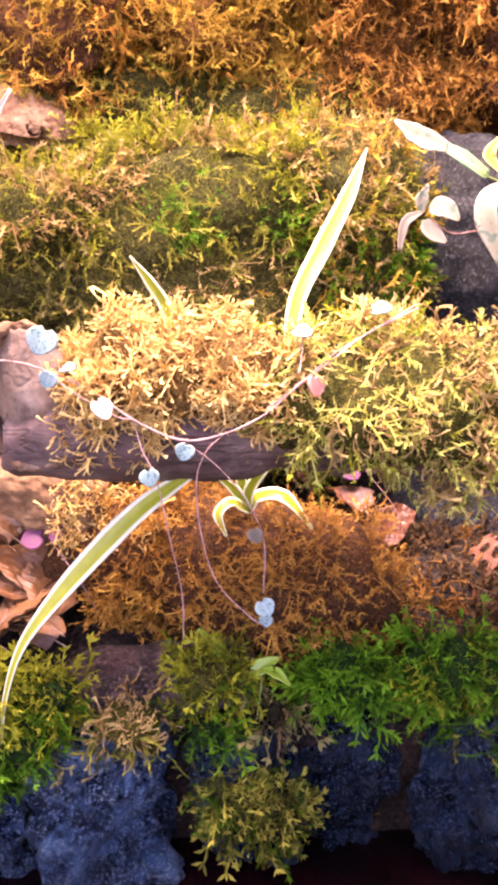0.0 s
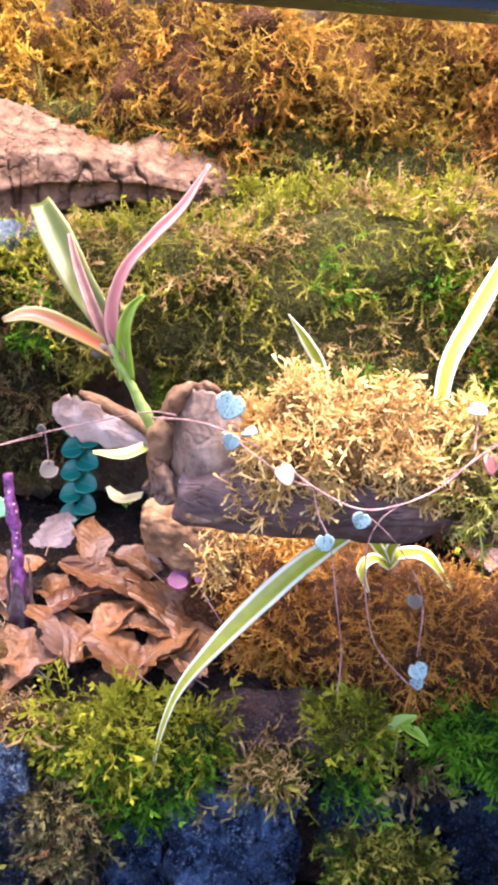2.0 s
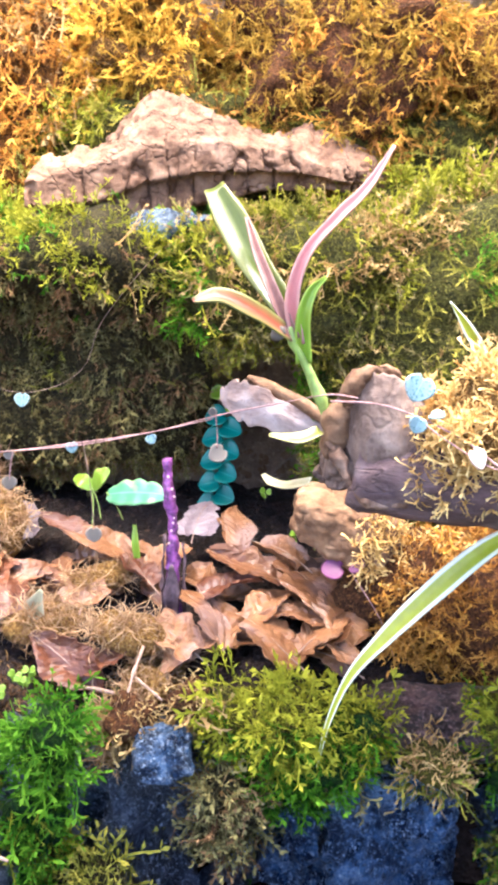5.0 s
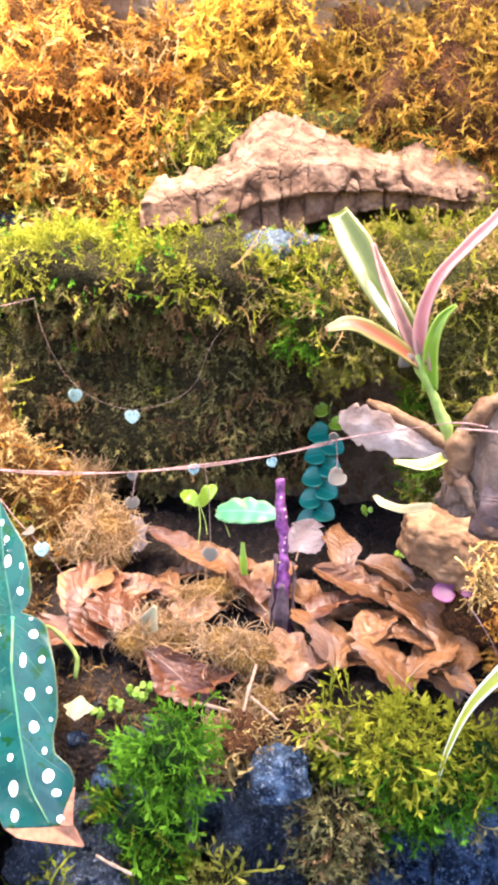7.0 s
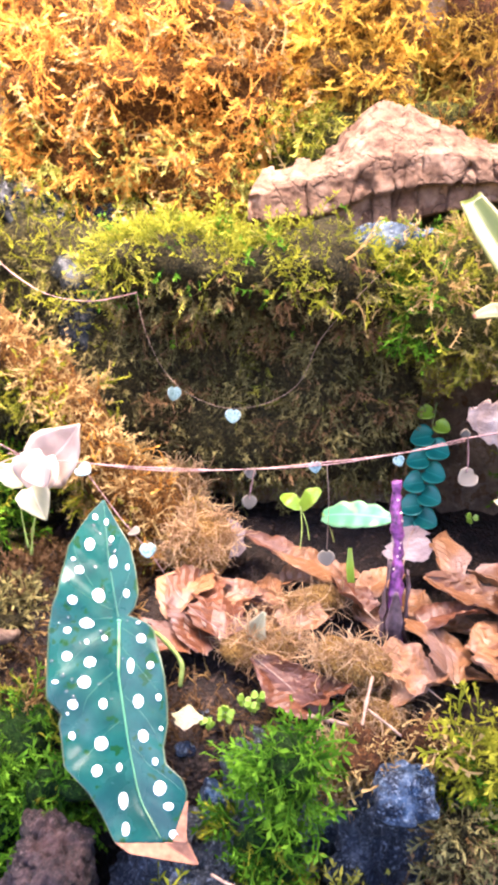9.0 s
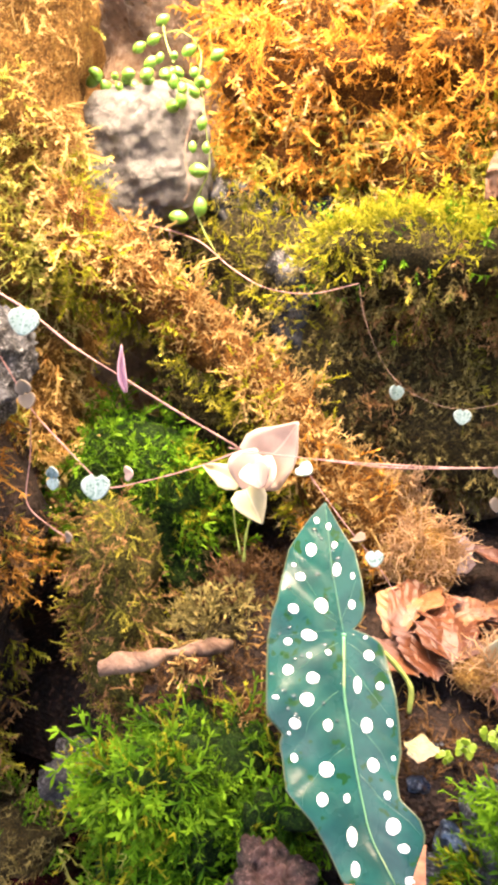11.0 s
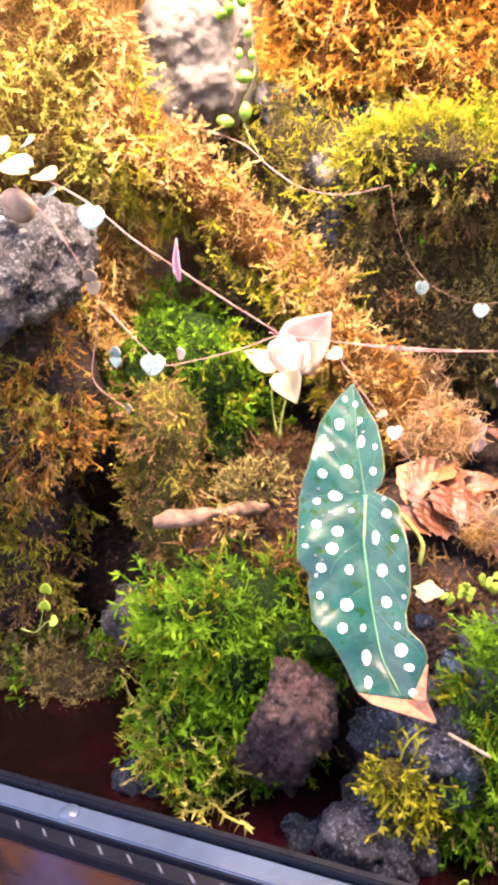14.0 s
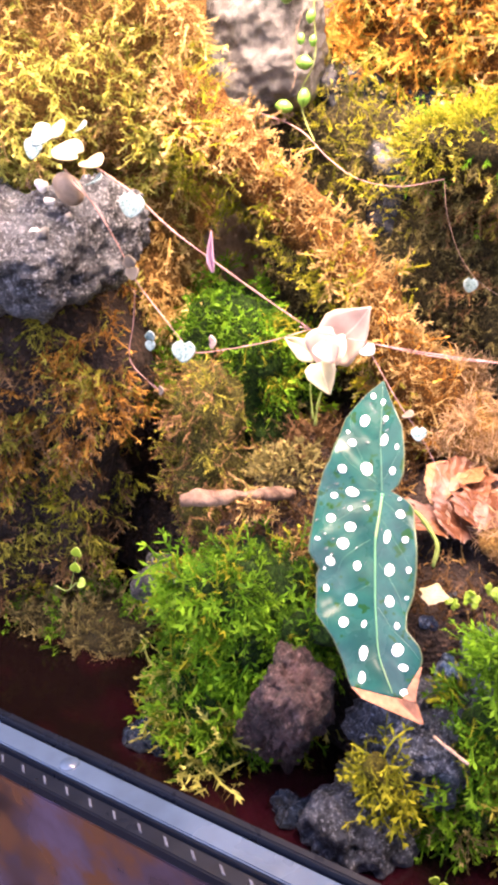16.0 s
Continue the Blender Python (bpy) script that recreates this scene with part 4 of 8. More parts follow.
# cushions along the front edge: x, height, depth before the bed's edge, half sizes, bed, mosses
for k, (x, z, out, h, bed, mat, other) in enumerate([
        (-0.144, -0.012, 0.004, (0.019, 0.015, 0.012), BED_LIME, MOSS_LIME, MOSS_GREEN), (-0.130, -0.032, 0.010, (0.016, 0.011, 0.010), BED_GREEN, MOSS_GREEN, MOSS_GREEN), (-0.122, -0.008, 0.004, (0.014, 0.014, 0.011), BED_LIME, MOSS_LIME, MOSS_GREEN),
        (-0.094, -0.007, 0.008, (0.014, 0.012, 0.010), BED_GREEN, MOSS_LIME, MOSS_GREEN), (-0.104, -0.026, 0.012, (0.009, 0.008, 0.008), BED_GREEN, MOSS_GREEN, MOSS_GREEN), (-0.091, -0.032, 0.014, (0.006, 0.006, 0.007), BED_DARK, MOSS_DARK, MOSS_DARK),
        (-0.058, -0.019, 0.014, (0.011, 0.007, 0.004), BED_LIME, MOSS_TAN, MOSS_OLIVE),
        (-0.020, -0.014, -0.004, (0.012, 0.012, 0.009), BED_LIME, MOSS_LIME, MOSS_GREEN), (-0.018, -0.033, 0.002, (0.013, 0.010, 0.010), BED_GREEN, MOSS_GREEN, MOSS_GREEN),
        (-0.002, -0.068, 0.010, (0.019, 0.012, 0.016), BED_OLIVE, MOSS_OLIVE, MOSS_GREEN), (0.014, -0.028, -0.006, (0.008, 0.008, 0.010), BED_DARK, MOSS_DARK, MOSS_BROWN),
        (0.046, -0.012, -0.012, (0.017, 0.013, 0.012), BED_GREEN, MOSS_GREEN, MOSS_GREEN), (0.090, -0.014, -0.006, (0.020, 0.014, 0.014), BED_GREEN, MOSS_GREEN, MOSS_LIME), (0.118, -0.010, -0.006, (0.016, 0.013, 0.014), BED_GREEN, MOSS_GREEN, MOSS_OLIVE),
        (-0.402, 0.011, -0.062, (0.018, 0.013, 0.003), BED_DARK, MOSS_DARK, MOSS_OLIVE), (-0.356, -0.012, -0.026, (0.010, 0.008, 0.010), BED_RUST, MOSS_TAN, MOSS_TAN), (-0.392, 0.010, -0.020, (0.012, 0.010, 0.006), BED_RUST, MOSS_TAN, MOSS_TAN),
        (-0.196, -0.004, 0.008, (0.014, 0.012, 0.009), BED_RUST, MOSS_TAN, MOSS_TAN), (-0.168, 0.000, 0.004, (0.012, 0.010, 0.008), BED_RUST, MOSS_TAN, MOSS_TAN),
        (-0.151, -0.048, 0.016, (0.014, 0.010, 0.018), BED_DARK, MOSS_DARK, MOSS_BROWN), (-0.150, -0.040, 0.020, (0.007, 0.006, 0.010), BED_RUST, MOSS_TAN, MOSS_TAN),
        # the last two take dark moss, their shading put into the colour
        (-0.229, -0.014, 0.008, (0.011, 0.010, 0.014), BED_GREEN, MOSS_GREEN, MOSS_GREEN), (-0.234, -0.050, 0.016, (0.013, 0.010, 0.018), BED_GREEN, MOSS_GREEN, MOSS_LIME), (-0.244, -0.088, 0.022, (0.020, 0.012, 0.016), BED_GREEN, MOSS_GREEN, MOSS_DARK), (-0.214, -0.086, 0.022, (0.012, 0.010, 0.014), BED_DARK, MOSS_OLIVE, MOSS_DARK),
        (-0.331, -0.034, 0.004, (0.014, 0.008, 0.011), BED_GREEN, MOSS_GREEN, MOSS_GREEN), (-0.271, -0.070, 0.030, (0.010, 0.008, 0.009), BED_LIME, MOSS_LIME, MOSS_LIME)]):
    V, F = boulder((x, float(front_line(x)) - out, z), h, (0, 0, 8), 14, 2.6, ((40, 0.008), (110, 0.004)), 260 + k)
    mossy("moss_cushion", "low cushion of moss growing on the planting bed" if out < -0.018 else "dry tan moss cushion hanging over the front stones" if mat is MOSS_TAN else "plump green moss cushion hanging over the front stones", "moss", V, F, bed, [
        (mat, lambda P, N: 0.45 + 0.55 * smooth(-0.1, 0.5, N[:, 2]), 520000, CURL if mat is MOSS_TAN else LEAFY, 0.0062 if mat is MOSS_TAN else 0.0088, 270 + k, dict(droop=0.2, tuft=0.012)),
        (other, lambda P, N: (N[:, 2] < 0.6) * 1.0, 220000, CURL if mat is MOSS_TAN else FERN, 0.0075, 280 + k, dict(droop=0.3, tuft=0.012)),
    ], "moss of the front edge")

# moss that creeps from the front edge over the soil
rng = np.random.default_rng(99)
x = rng.uniform(-0.30, 0.13, 3000)
P = np.stack([x, front_line(x) + rng.uniform(-0.012, 0.032, len(x)) ** 1.0, 0 * x], 1)
keep = rng.random(len(x)) < smooth(-0.25, 0.2, fbm(P, 45, 2, 71)) * smooth(0.034, 0.012, P[:, 1] - front_line(x))
P = P[keep & clear_of_leaf(P + [0, 0, -0.02])]
P[:, 2] = bed_height(P[:, 0], P[:, 1]) + 0.002
N = np.tile([0.0, -0.35, 0.94], (len(P), 1))
kind_of = fbm(P, 30, 2, 72)
for mat, ok, protos, name, label in ((MOSS_GREEN, kind_of > 0.12, FERN, "edge_moss_green", "green fern-like moss along the front edge"), (MOSS_OLIVE, (kind_of <= 0.12) & (kind_of > -0.15), FERN, "edge_moss_olive", "olive moss along the front edge"), (MOSS_TAN, kind_of <= -0.15, CURL, "edge_moss_dry", "dry tan moss along the front edge")):
    SV, SF, SH, _ = shoots(P[ok], N[ok], protos, 0.0065 if protos is CURL else 0.0075, rng, 0.6)
    tagged(part_raw(name, SV, SF, mat, None, label, SH, False), label, "moss", kind="stuff")

# ---- leaves, stems and petals ----
def unit(v):
    v = np.asarray(v, float)
    return v / max(np.linalg.norm(v), 1e-9)


def thick_sheet(P, nu, nv, thick):
    """A grid of points (nu x nv) made into a thin solid sheet: points and quads."""
    q = (np.arange(nu - 1)[:, None] * nv + np.arange(nv - 1)).ravel()
    F = np.stack([q, q + nv, q + nv + 1, q + 1], 1)
    N = normals_of(P, F)
    k = nu * nv
    V = np.concatenate([P, P - N * thick])
    G = F[:, ::-1] + k
    top = [(i, i + 1) for i in range(nv - 1)] + [((nu - 1) * nv + i + 1, (nu - 1) * nv + i) for i in range(nv - 1)]
    side = [(i * nv + nv - 1, (i + 1) * nv + nv - 1) for i in range(nu - 1)] + [((i + 1) * nv, i * nv) for i in range(nu - 1)]
    R = np.array([(a, b, b + k, a + k) for a, b in top + side])
    return V, np.concatenate([F, G, R])


def ribbon(path, widths, facing, fold=0.25, nv=9, cuts=8, thick=0.0004, twist=0.0, wave=0.0, seed=0):
    """A leaf along a path: half widths along it, the way its upper side faces, and how far its sides fold up."""
    path = np.asarray(path, float)
    nu = (len(path) - 1) * cuts + 1
    s = np.linspace(0, len(path) - 1, nu)
    C = spline(path, s)
    W = np.interp(s / s[-1], np.linspace(0, 1, len(widths)), widths)
    T = np.gradient(C, axis=0)
    T /= np.linalg.norm(T, axis=1)[:, None]
    S = np.cross(T, unit(facing))
    S /= np.linalg.norm(S, axis=1)[:, None]
    N = np.cross(S, T)
    a = twist * (s / s[-1])
    S, N = S * np.cos(a)[:, None] + N * np.sin(a)[:, None], N * np.cos(a)[:, None] - S * np.sin(a)[:, None]
    v = np.linspace(-1, 1, nv)
    P = C[:, None] + S[:, None] * (W[:, None] * v)[..., None] + N[:, None] * (fold * W[:, None] * np.abs(v) ** 1.3)[..., None]
    P = P.reshape(-1, 3)
    if wave:
        P = P + np.repeat(N, nv, 0) * (wave * fbm(P, 90, 2, seed) * np.abs(np.tile(v, nu)))[:, None]
    V, F = thick_sheet(P, nu, nv, thick)
    return V, F, np.tile(np.abs(np.tile(v, nu)), 2)


def basis(at, tip, facing):
    """A frame at a place: y along the tip, z towards facing."""
    y = unit(tip)
    z = unit(np.asarray(facing) - y * np.dot(y, facing))
    return np.stack([np.cross(y, z), y, z], 1), np.asarray(at, float)


def heart(size, seed=0, cup=0.15, nu=13, nv=11, thick=0.0007, point=0.70):
    """A small heart-shaped leaf in its own frame, from the notch along y: points, quads, share of the half width."""
    rng = np.random.default_rng(seed)
    u, v = np.meshgrid(np.linspace(0, 1, nu), np.linspace(-1, 1, nv), indexing="ij")
    w = 0.57 * size * np.sin(math.pi * np.clip(u, 0.02, 0.985) ** point) ** (0.62 if point > 0.6 else 0.9)
    x = v * w
    y = 0.88 * size * (u - 0.17 * np.abs(v) ** 1.2 * (1 - u) ** 2 * np.sin(math.pi * np.clip(np.abs(v), 0, 1) ** 0.8 * 0.72))
    z = cup * (x * x / size) * 2.2 - cup * 0.6 * (y - 0.5 * size) ** 2 / size + 0.02 * size * rng.standard_normal()
    P = np.stack([x.ravel(), y.ravel(), z.ravel()], 1)
    V, F = thick_sheet(P, nu, nv, thick)
    return V, F, np.tile(np.abs(v).ravel(), 2)


def put(V, frame_at):
    R, o = frame_at
    return V @ R.T + o


def leaf_material(name, middle, margin, edge=0.7, soft=0.12, vein=0.0, rough=0.35, share=0.3, mottle=None, mottle_scale=900):
    n = Nodes(name, rough, 0.5)
    across = n.attribute("along")
    c = n.mix(n.span(n.noise(160, 3), 0.35, 0.65, 0.0, 0.45), middle, tuple(v * 0.7 for v in middle))
    c = n.mix(n.span(across, edge - soft, edge + soft), c, margin)
    if vein:
        c = n.mix(n.span(across, 0.0, vein, 0.7, 0.0), c, tuple(min(1, v * 1.6 + 0.05) for v in middle))
    if mottle:
        c = n.mix(n.span(n.noise(mottle_scale, 2), 0.55, 0.62), c, mottle)
    n.colour(c)
    n.leafy(c, share)
    n.bump(n.noise(700, 3), 0.2, 0.0004)
    return n.mat


LEAF_STRIPED = leaf_material("cream_edged_leaf", (0.36, 0.39, 0.012), (0.78, 0.78, 0.56), 0.64, 0.06, 0, 0.35, 0.35)
LEAF_GREEN = leaf_material("fresh_green_leaf", (0.26, 0.40, 0.025), (0.36, 0.50, 0.06), 0.8, 0.2, 0, 0.25)
LEAF_LIME = leaf_material("yellow_green_leaf", (0.5, 0.52, 0.07), (0.7, 0.66, 0.25), 0.7, 0.2)
LEAF_PINK = leaf_material("pink_bromeliad_leaf", (0.52, 0.19, 0.17), (0.58, 0.32, 0.26), 0.7, 0.2)
LEAF_BROM = leaf_material("olive_bromeliad_leaf", (0.10, 0.125, 0.02), (0.17, 0.18, 0.04), 0.75, 0.2, 0, 0.2)
LEAF_ROSY = leaf_material("rosy_green_leaf", (0.36, 0.1, 0.05), (0.2, 0.2, 0.05), 0.6, 0.35)
LEAF_PALE = leaf_material("cream_leaf", (0.45, 0.42, 0.25), (0.54, 0.50, 0.33), 0.7, 0.3, 0.06, 0.4, 0.4)
LEAF_BLUSH = leaf_material("blush_cream_leaf", (0.56, 0.43, 0.37), (0.62, 0.52, 0.45), 0.7, 0.3, 0.06, 0.4, 0.4)
LEAF_LILAC = leaf_material("lilac_bud", (0.48, 0.26, 0.36), (0.58, 0.38, 0.46), 0.7, 0.3, 0, 0.4, 0.3)
LEAF_HEART = leaf_material("silver_heart_leaf", (0.19, 0.28, 0.28), (0.27, 0.35, 0.34), 0.8, 0.2, 0.05, 0.5, 0.15, (0.07, 0.14, 0.12))
LEAF_DRY = leaf_material("dry_pale_leaf", (0.15, 0.125, 0.095), (0.23, 0.19, 0.145), 0.8, 0.2, 0, 0.7, 0.25)
LEAF_PURPLE = leaf_material("purple_leaf", (0.13, 0.025, 0.09), (0.2, 0.05, 0.14), 0.8, 0.2, 0, 0.5, 0.2)
LEAF_MOTTLED = leaf_material("mottled_pale_leaf", (0.26, 0.25, 0.17), (0.38, 0.34, 0.25), 0.75, 0.25, 0, 0.45, 0.3, (0.13, 0.17, 0.12), 260)
LEAF_TEAL = leaf_material("blue_green_leaf", (0.02, 0.19, 0.15), (0.05, 0.27, 0.2), 0.85, 0.12, 0.08, 0.35, 0.15)
LEAF_MINT = leaf_material("mint_leaf", (0.12, 0.34, 0.17), (0.2, 0.4, 0.17), 0.8, 0.2, 0.1, 0.4, 0.3, (0.3, 0.45, 0.2), 60)
STEM_PINK = plain("pinkish_vine_stem", (0.33, 0.19, 0.17), 0.6, 0.3, 0, 0.3, 300)
STEM_TAN = plain("tan_vine_stem", (0.3, 0.2, 0.14), 0.65, 0.3, 0, 0.3, 300)
STEM_GREEN = plain("green_stem", (0.26, 0.34, 0.07), 0.45, 0.4, 0, 0.25, 200)
STEM_PURPLE = plain("purple_stem", (0.17, 0.05, 0.17), 0.4, 0.5, 0, 0.75, 330)
PEARL = plain("pearl_green", (0.12, 0.27, 0.03), 0.3, 0.5, 0, 0.3, 160)


def stem(parent, path, r0, r1=None, material=None, name="stem", label="", sides=8, cuts=6):
    r0, r1 = 0.50 * r0, 0.50 * (r0 if r1 is None else r1)
    V, F, al = tube(path, np.linspace(r0, r1, len(path)), sides, cuts, ((150, r0 * 0.5),), 5)
    return part_raw(name, V, F, material or STEM_PINK, parent, label, al)


def blade(parent, path, widths, facing, material, name="leaf", label="", **k):
    V, F, ac = ribbon(path, widths, facing, **k)
    return part_raw(name, V, F, material, parent, label, ac)


HEARTS = [0]


def heart_on(parent, at, size=0.010, tip=(0.1, -0.15, -1), facing=(0.15, -0.85, 0.45), material=None, label="", cup=0.15, point=0.70):
    HEARTS[0] += 1
    size = size * (0.78 if (material or LEAF_HEART) in (LEAF_HEART, LEAF_DRY) else 1.0)
    V, F, ac = heart(size, HEARTS[0], cup, point=point)
    b = basis(at, tip, facing)
    V = put(V - np.array([0, size * 0.45, 0]), b)
    return part_raw("leaf", V, F, material or LEAF_HEART, parent, label, ac)

# ---- stones and wood ----
def stone(name, label, centre, half, angles, material, seed, n=26, power=3.2, waves=((26, 0.006), (90, 0.003)), pits=0.0015, category="stone", group=""):
    V, F = boulder(centre, half, angles, n, power, waves, seed, pits)
    ob = part_raw(name, V, F, material)
    return tagged(ob, label, category, group)


stone("lava_stone", "upright porous brown lava stone at the pool's edge", (-0.334, 0.256, -0.078), (0.0175, 0.016, 0.045), (14, 14, 10), STONE_BROWN, 301, 46, 6, ((26, 0.006), (90, 0.003), (220, 0.002), (420, 0.0012)), 0.004)
stone("lava_stone", "porous brown-grey lava stone half under water", (-0.280, 0.242, -0.108), (0.026, 0.019, 0.020), (0, 8, 25), STONE_SLATE, 302, 36, 3, ((26, 0.006), (90, 0.003), (220, 0.002)), 0.003)
stone("lava_stone", "dark lava stone with moss beside it", (-0.262, 0.268, -0.064), (0.018, 0.016, 0.022), (0, 0, 30), STONE_SLATE, 303, 40, 3.2, ((26, 0.006), (90, 0.003), (220, 0.002)), 0.003)
stone("lava_stone", "small blue-black lava pebble in the bank", (-0.262, 0.292, -0.034), (0.009, 0.008, 0.008), (0, 10, 0), STONE_BLUE, 304, 18)
stone("lava_stone", "blue-black lava pebble set in dry moss", (-0.176, 0.297, -0.016), (0.011, 0.009, 0.011), (0, 0, 20), STONE_BLUE, 306, 24, 3.2, ((60, 0.004), (160, 0.002)))
stone("lava_stone", "dark wet lava stone in the moss bank", (-0.4480, 0.2820, -0.0520), (0.011, 0.010, 0.018), (0, 12, 0), STONE_BLACK, 307, 30, 3.6, ((40, 0.006), (110, 0.004), (260, 0.002)))
stone("lava_stone", "large black porous lava stone with a flat top", (-0.530, 0.268, 0.140), (0.062, 0.050, 0.022), (16, -9, 14), STONE_CRUST, 308, 44, 5, ((20, 0.006), (60, 0.005), (160, 0.003), (330, 0.0015)), 0.002)
stone("grey_stone", "pale grey weathered stone in the moss wall", (-0.4850, 0.4250, 0.2510), (0.036, 0.032, 0.040), (8, 0, 20), STONE_GREY, 309, 48, 3.6, ((24, 0.003), (60, 0.002), (150, 0.0014), (330, 0.0008)), 0)
for c, h, sd in (((-0.408, 0.474, 0.150), (0.014, 0.030, 0.050), 310), ((-0.400, 0.512, 0.214), (0.045, 0.034, 0.024), 311), ((-0.4480, 0.4860, 0.2100), (0.026, 0.025, 0.030), 318)):
    V, F = boulder(c, h, (8, 0, 10), 36, 4, ((26, 0.006), (90, 0.003), (200, 0.0015)), sd)
    mossy("wet_stone", "dark wet stone where water trickles, with moss at its edges", "stone", V, F, STONE_WET, [
        (MOSS_LIME, lambda P, N: patch(P, 40, 3, 0.15, 0.3), 120000, TUFT, 0.006, sd + 1, {}), (MOSS_OLIVE, lambda P, N: patch(P, 40, 13, 0.15, 0.3), 120000, FERN, 0.008, sd + 2, dict(droop=0.3))])
V, F = boulder((-0.1060, 0.4120, 0.0590), (0.032, 0.022, 0.017), (0, 10, 5), 44, 5, ((20, 0.008), (60, 0.0022), (160, 0.0012), (380, 0.0006)), 312, 0.002)
mossy("wood_chunk", "rounded tan chunk of rotten wood with golden moss at one end", "wood", V, F, BARK_TAN, [
    (MOSS_GOLD, lambda P, N: (N[:, 1] < 0.4) * smooth(-0.101, -0.092, P[:, 0] + 0.008 * fbm(P, 60, 2, 5)), 1100000, CURL, 0.0062, 313, dict(lean=0.9, tuft=0.011))])
stone("flat_stone", "flat brown stone slab behind the front moss", (-0.0440, 0.3480, -0.0150), (0.046, 0.018, 0.010), (8, -3, 4), STONE_BROWN, 313, 28, 5, ((30, 0.003), (120, 0.001)))
stone("dark_stone", "dark grey rough stone in the shaded corner", (0.138, 0.530, 0.185), (0.040, 0.045, 0.055), (0, 0, 20), STONE_BLACK, 314, 30)
stone("dark_stone", "dark grey rough stone beside the rust log", (0.150, 0.500, 0.005), (0.055, 0.036, 0.026), (0, 10, 0), STONE_BLACK, 315, 30)
stone("wet_stone", "wet blue-grey stone under the cork bark", (-0.2150, 0.4560, 0.2120), (0.024, 0.012, 0.006), (0, -12, 12), STONE_WET_GLINT, 316, 22)
stone("brown_pebble", "smooth oval brown pebble on the lava stone", (-0.4840, 0.2640, 0.1760), (0.0095, 0.006, 0.0095), (30, 0, 0), plain("smooth_brown_pebble", (0.24, 0.18, 0.13), 0.6, 0.3, 0, 0.25, 140), 317, 20, 2.2, ((30, 0.001),), 0)
for k, (p, r) in enumerate([((-0.5030, 0.2620, 0.1760), 0.0040), ((-0.4920, 0.2580, 0.1700), 0.0030), ((-0.4900, 0.2450, 0.1550), 0.003), ((-0.4680, 0.2500, 0.1650), 0.0028), ((-0.4830, 0.2450, 0.1560), 0.0035)]):
    stone("white_grit", "small white grit on the black lava stone", p, (r, r * 0.8, r * 0.7), (k * 20, 0, k * 40), STONE_GREY if k > 2 else plain("white_grit", (0.48, 0.47, 0.43), 0.7), 320 + k, 8, 2.5, ((150, 0.0012),), 0, "grit", "white grit on the lava stone")

# bark at the golden log's end
def bark_plate(parent, name, xs, tops, lows, depth, bulge, flare, material, label="", seed=0, thick=0.002, grain=0.0006, nu=60, nv=60):
    """A bent plate of bark between an upper and a lower edge, grained downwards, its lower rim flaring forwards."""
    u, v = np.meshgrid(np.linspace(0, 1, nu), np.linspace(0, 1, nv), indexing="ij")
    s = np.linspace(0, 1, len(xs))
    x, hi, lo = np.interp(u, s, xs), np.interp(u, s, tops), np.interp(u, s, lows)
    flat = np.stack([u.ravel(), v.ravel(), 0 * u.ravel()], 1)
    ragged = lattice(flat * [14, 0, 0] + seed, seed).reshape(u.shape)
    z = hi + (lo - hi) * v + 0.0012 * ragged * (2 * np.abs(v - 0.5)) ** 4
    y = np.interp(u, [0, 1], depth) - bulge * (1 - (2 * u - 1) ** 2) * (1 - 0.6 * (2 * v - 1) ** 2) - flare * smooth(0.86, 1.0, v) + flare * 0.6 * np.exp(-((v - 0.84) / 0.06) ** 2)
    P = np.stack([x, y, z], -1).reshape(-1, 3)
    fold = lattice(flat * [16, 2.0, 0] + seed + 9, seed + 1) + 0.5 * lattice(flat * [38, 5, 0], seed + 2)
    P[:, 1] += 2 * grain * fold + 3 * grain * lattice(flat * [4, 4, 0] + seed, seed + 3) + 0.7 * grain * lattice(flat * 60, seed + 4)
    V, F = thick_sheet(P, nu, nv, -thick if normals_of(P, np.array([[0, nv, nv + 1, 1]]))[0, 1] > 0 else thick)
    return part_raw(name, V, F, material, parent, label)


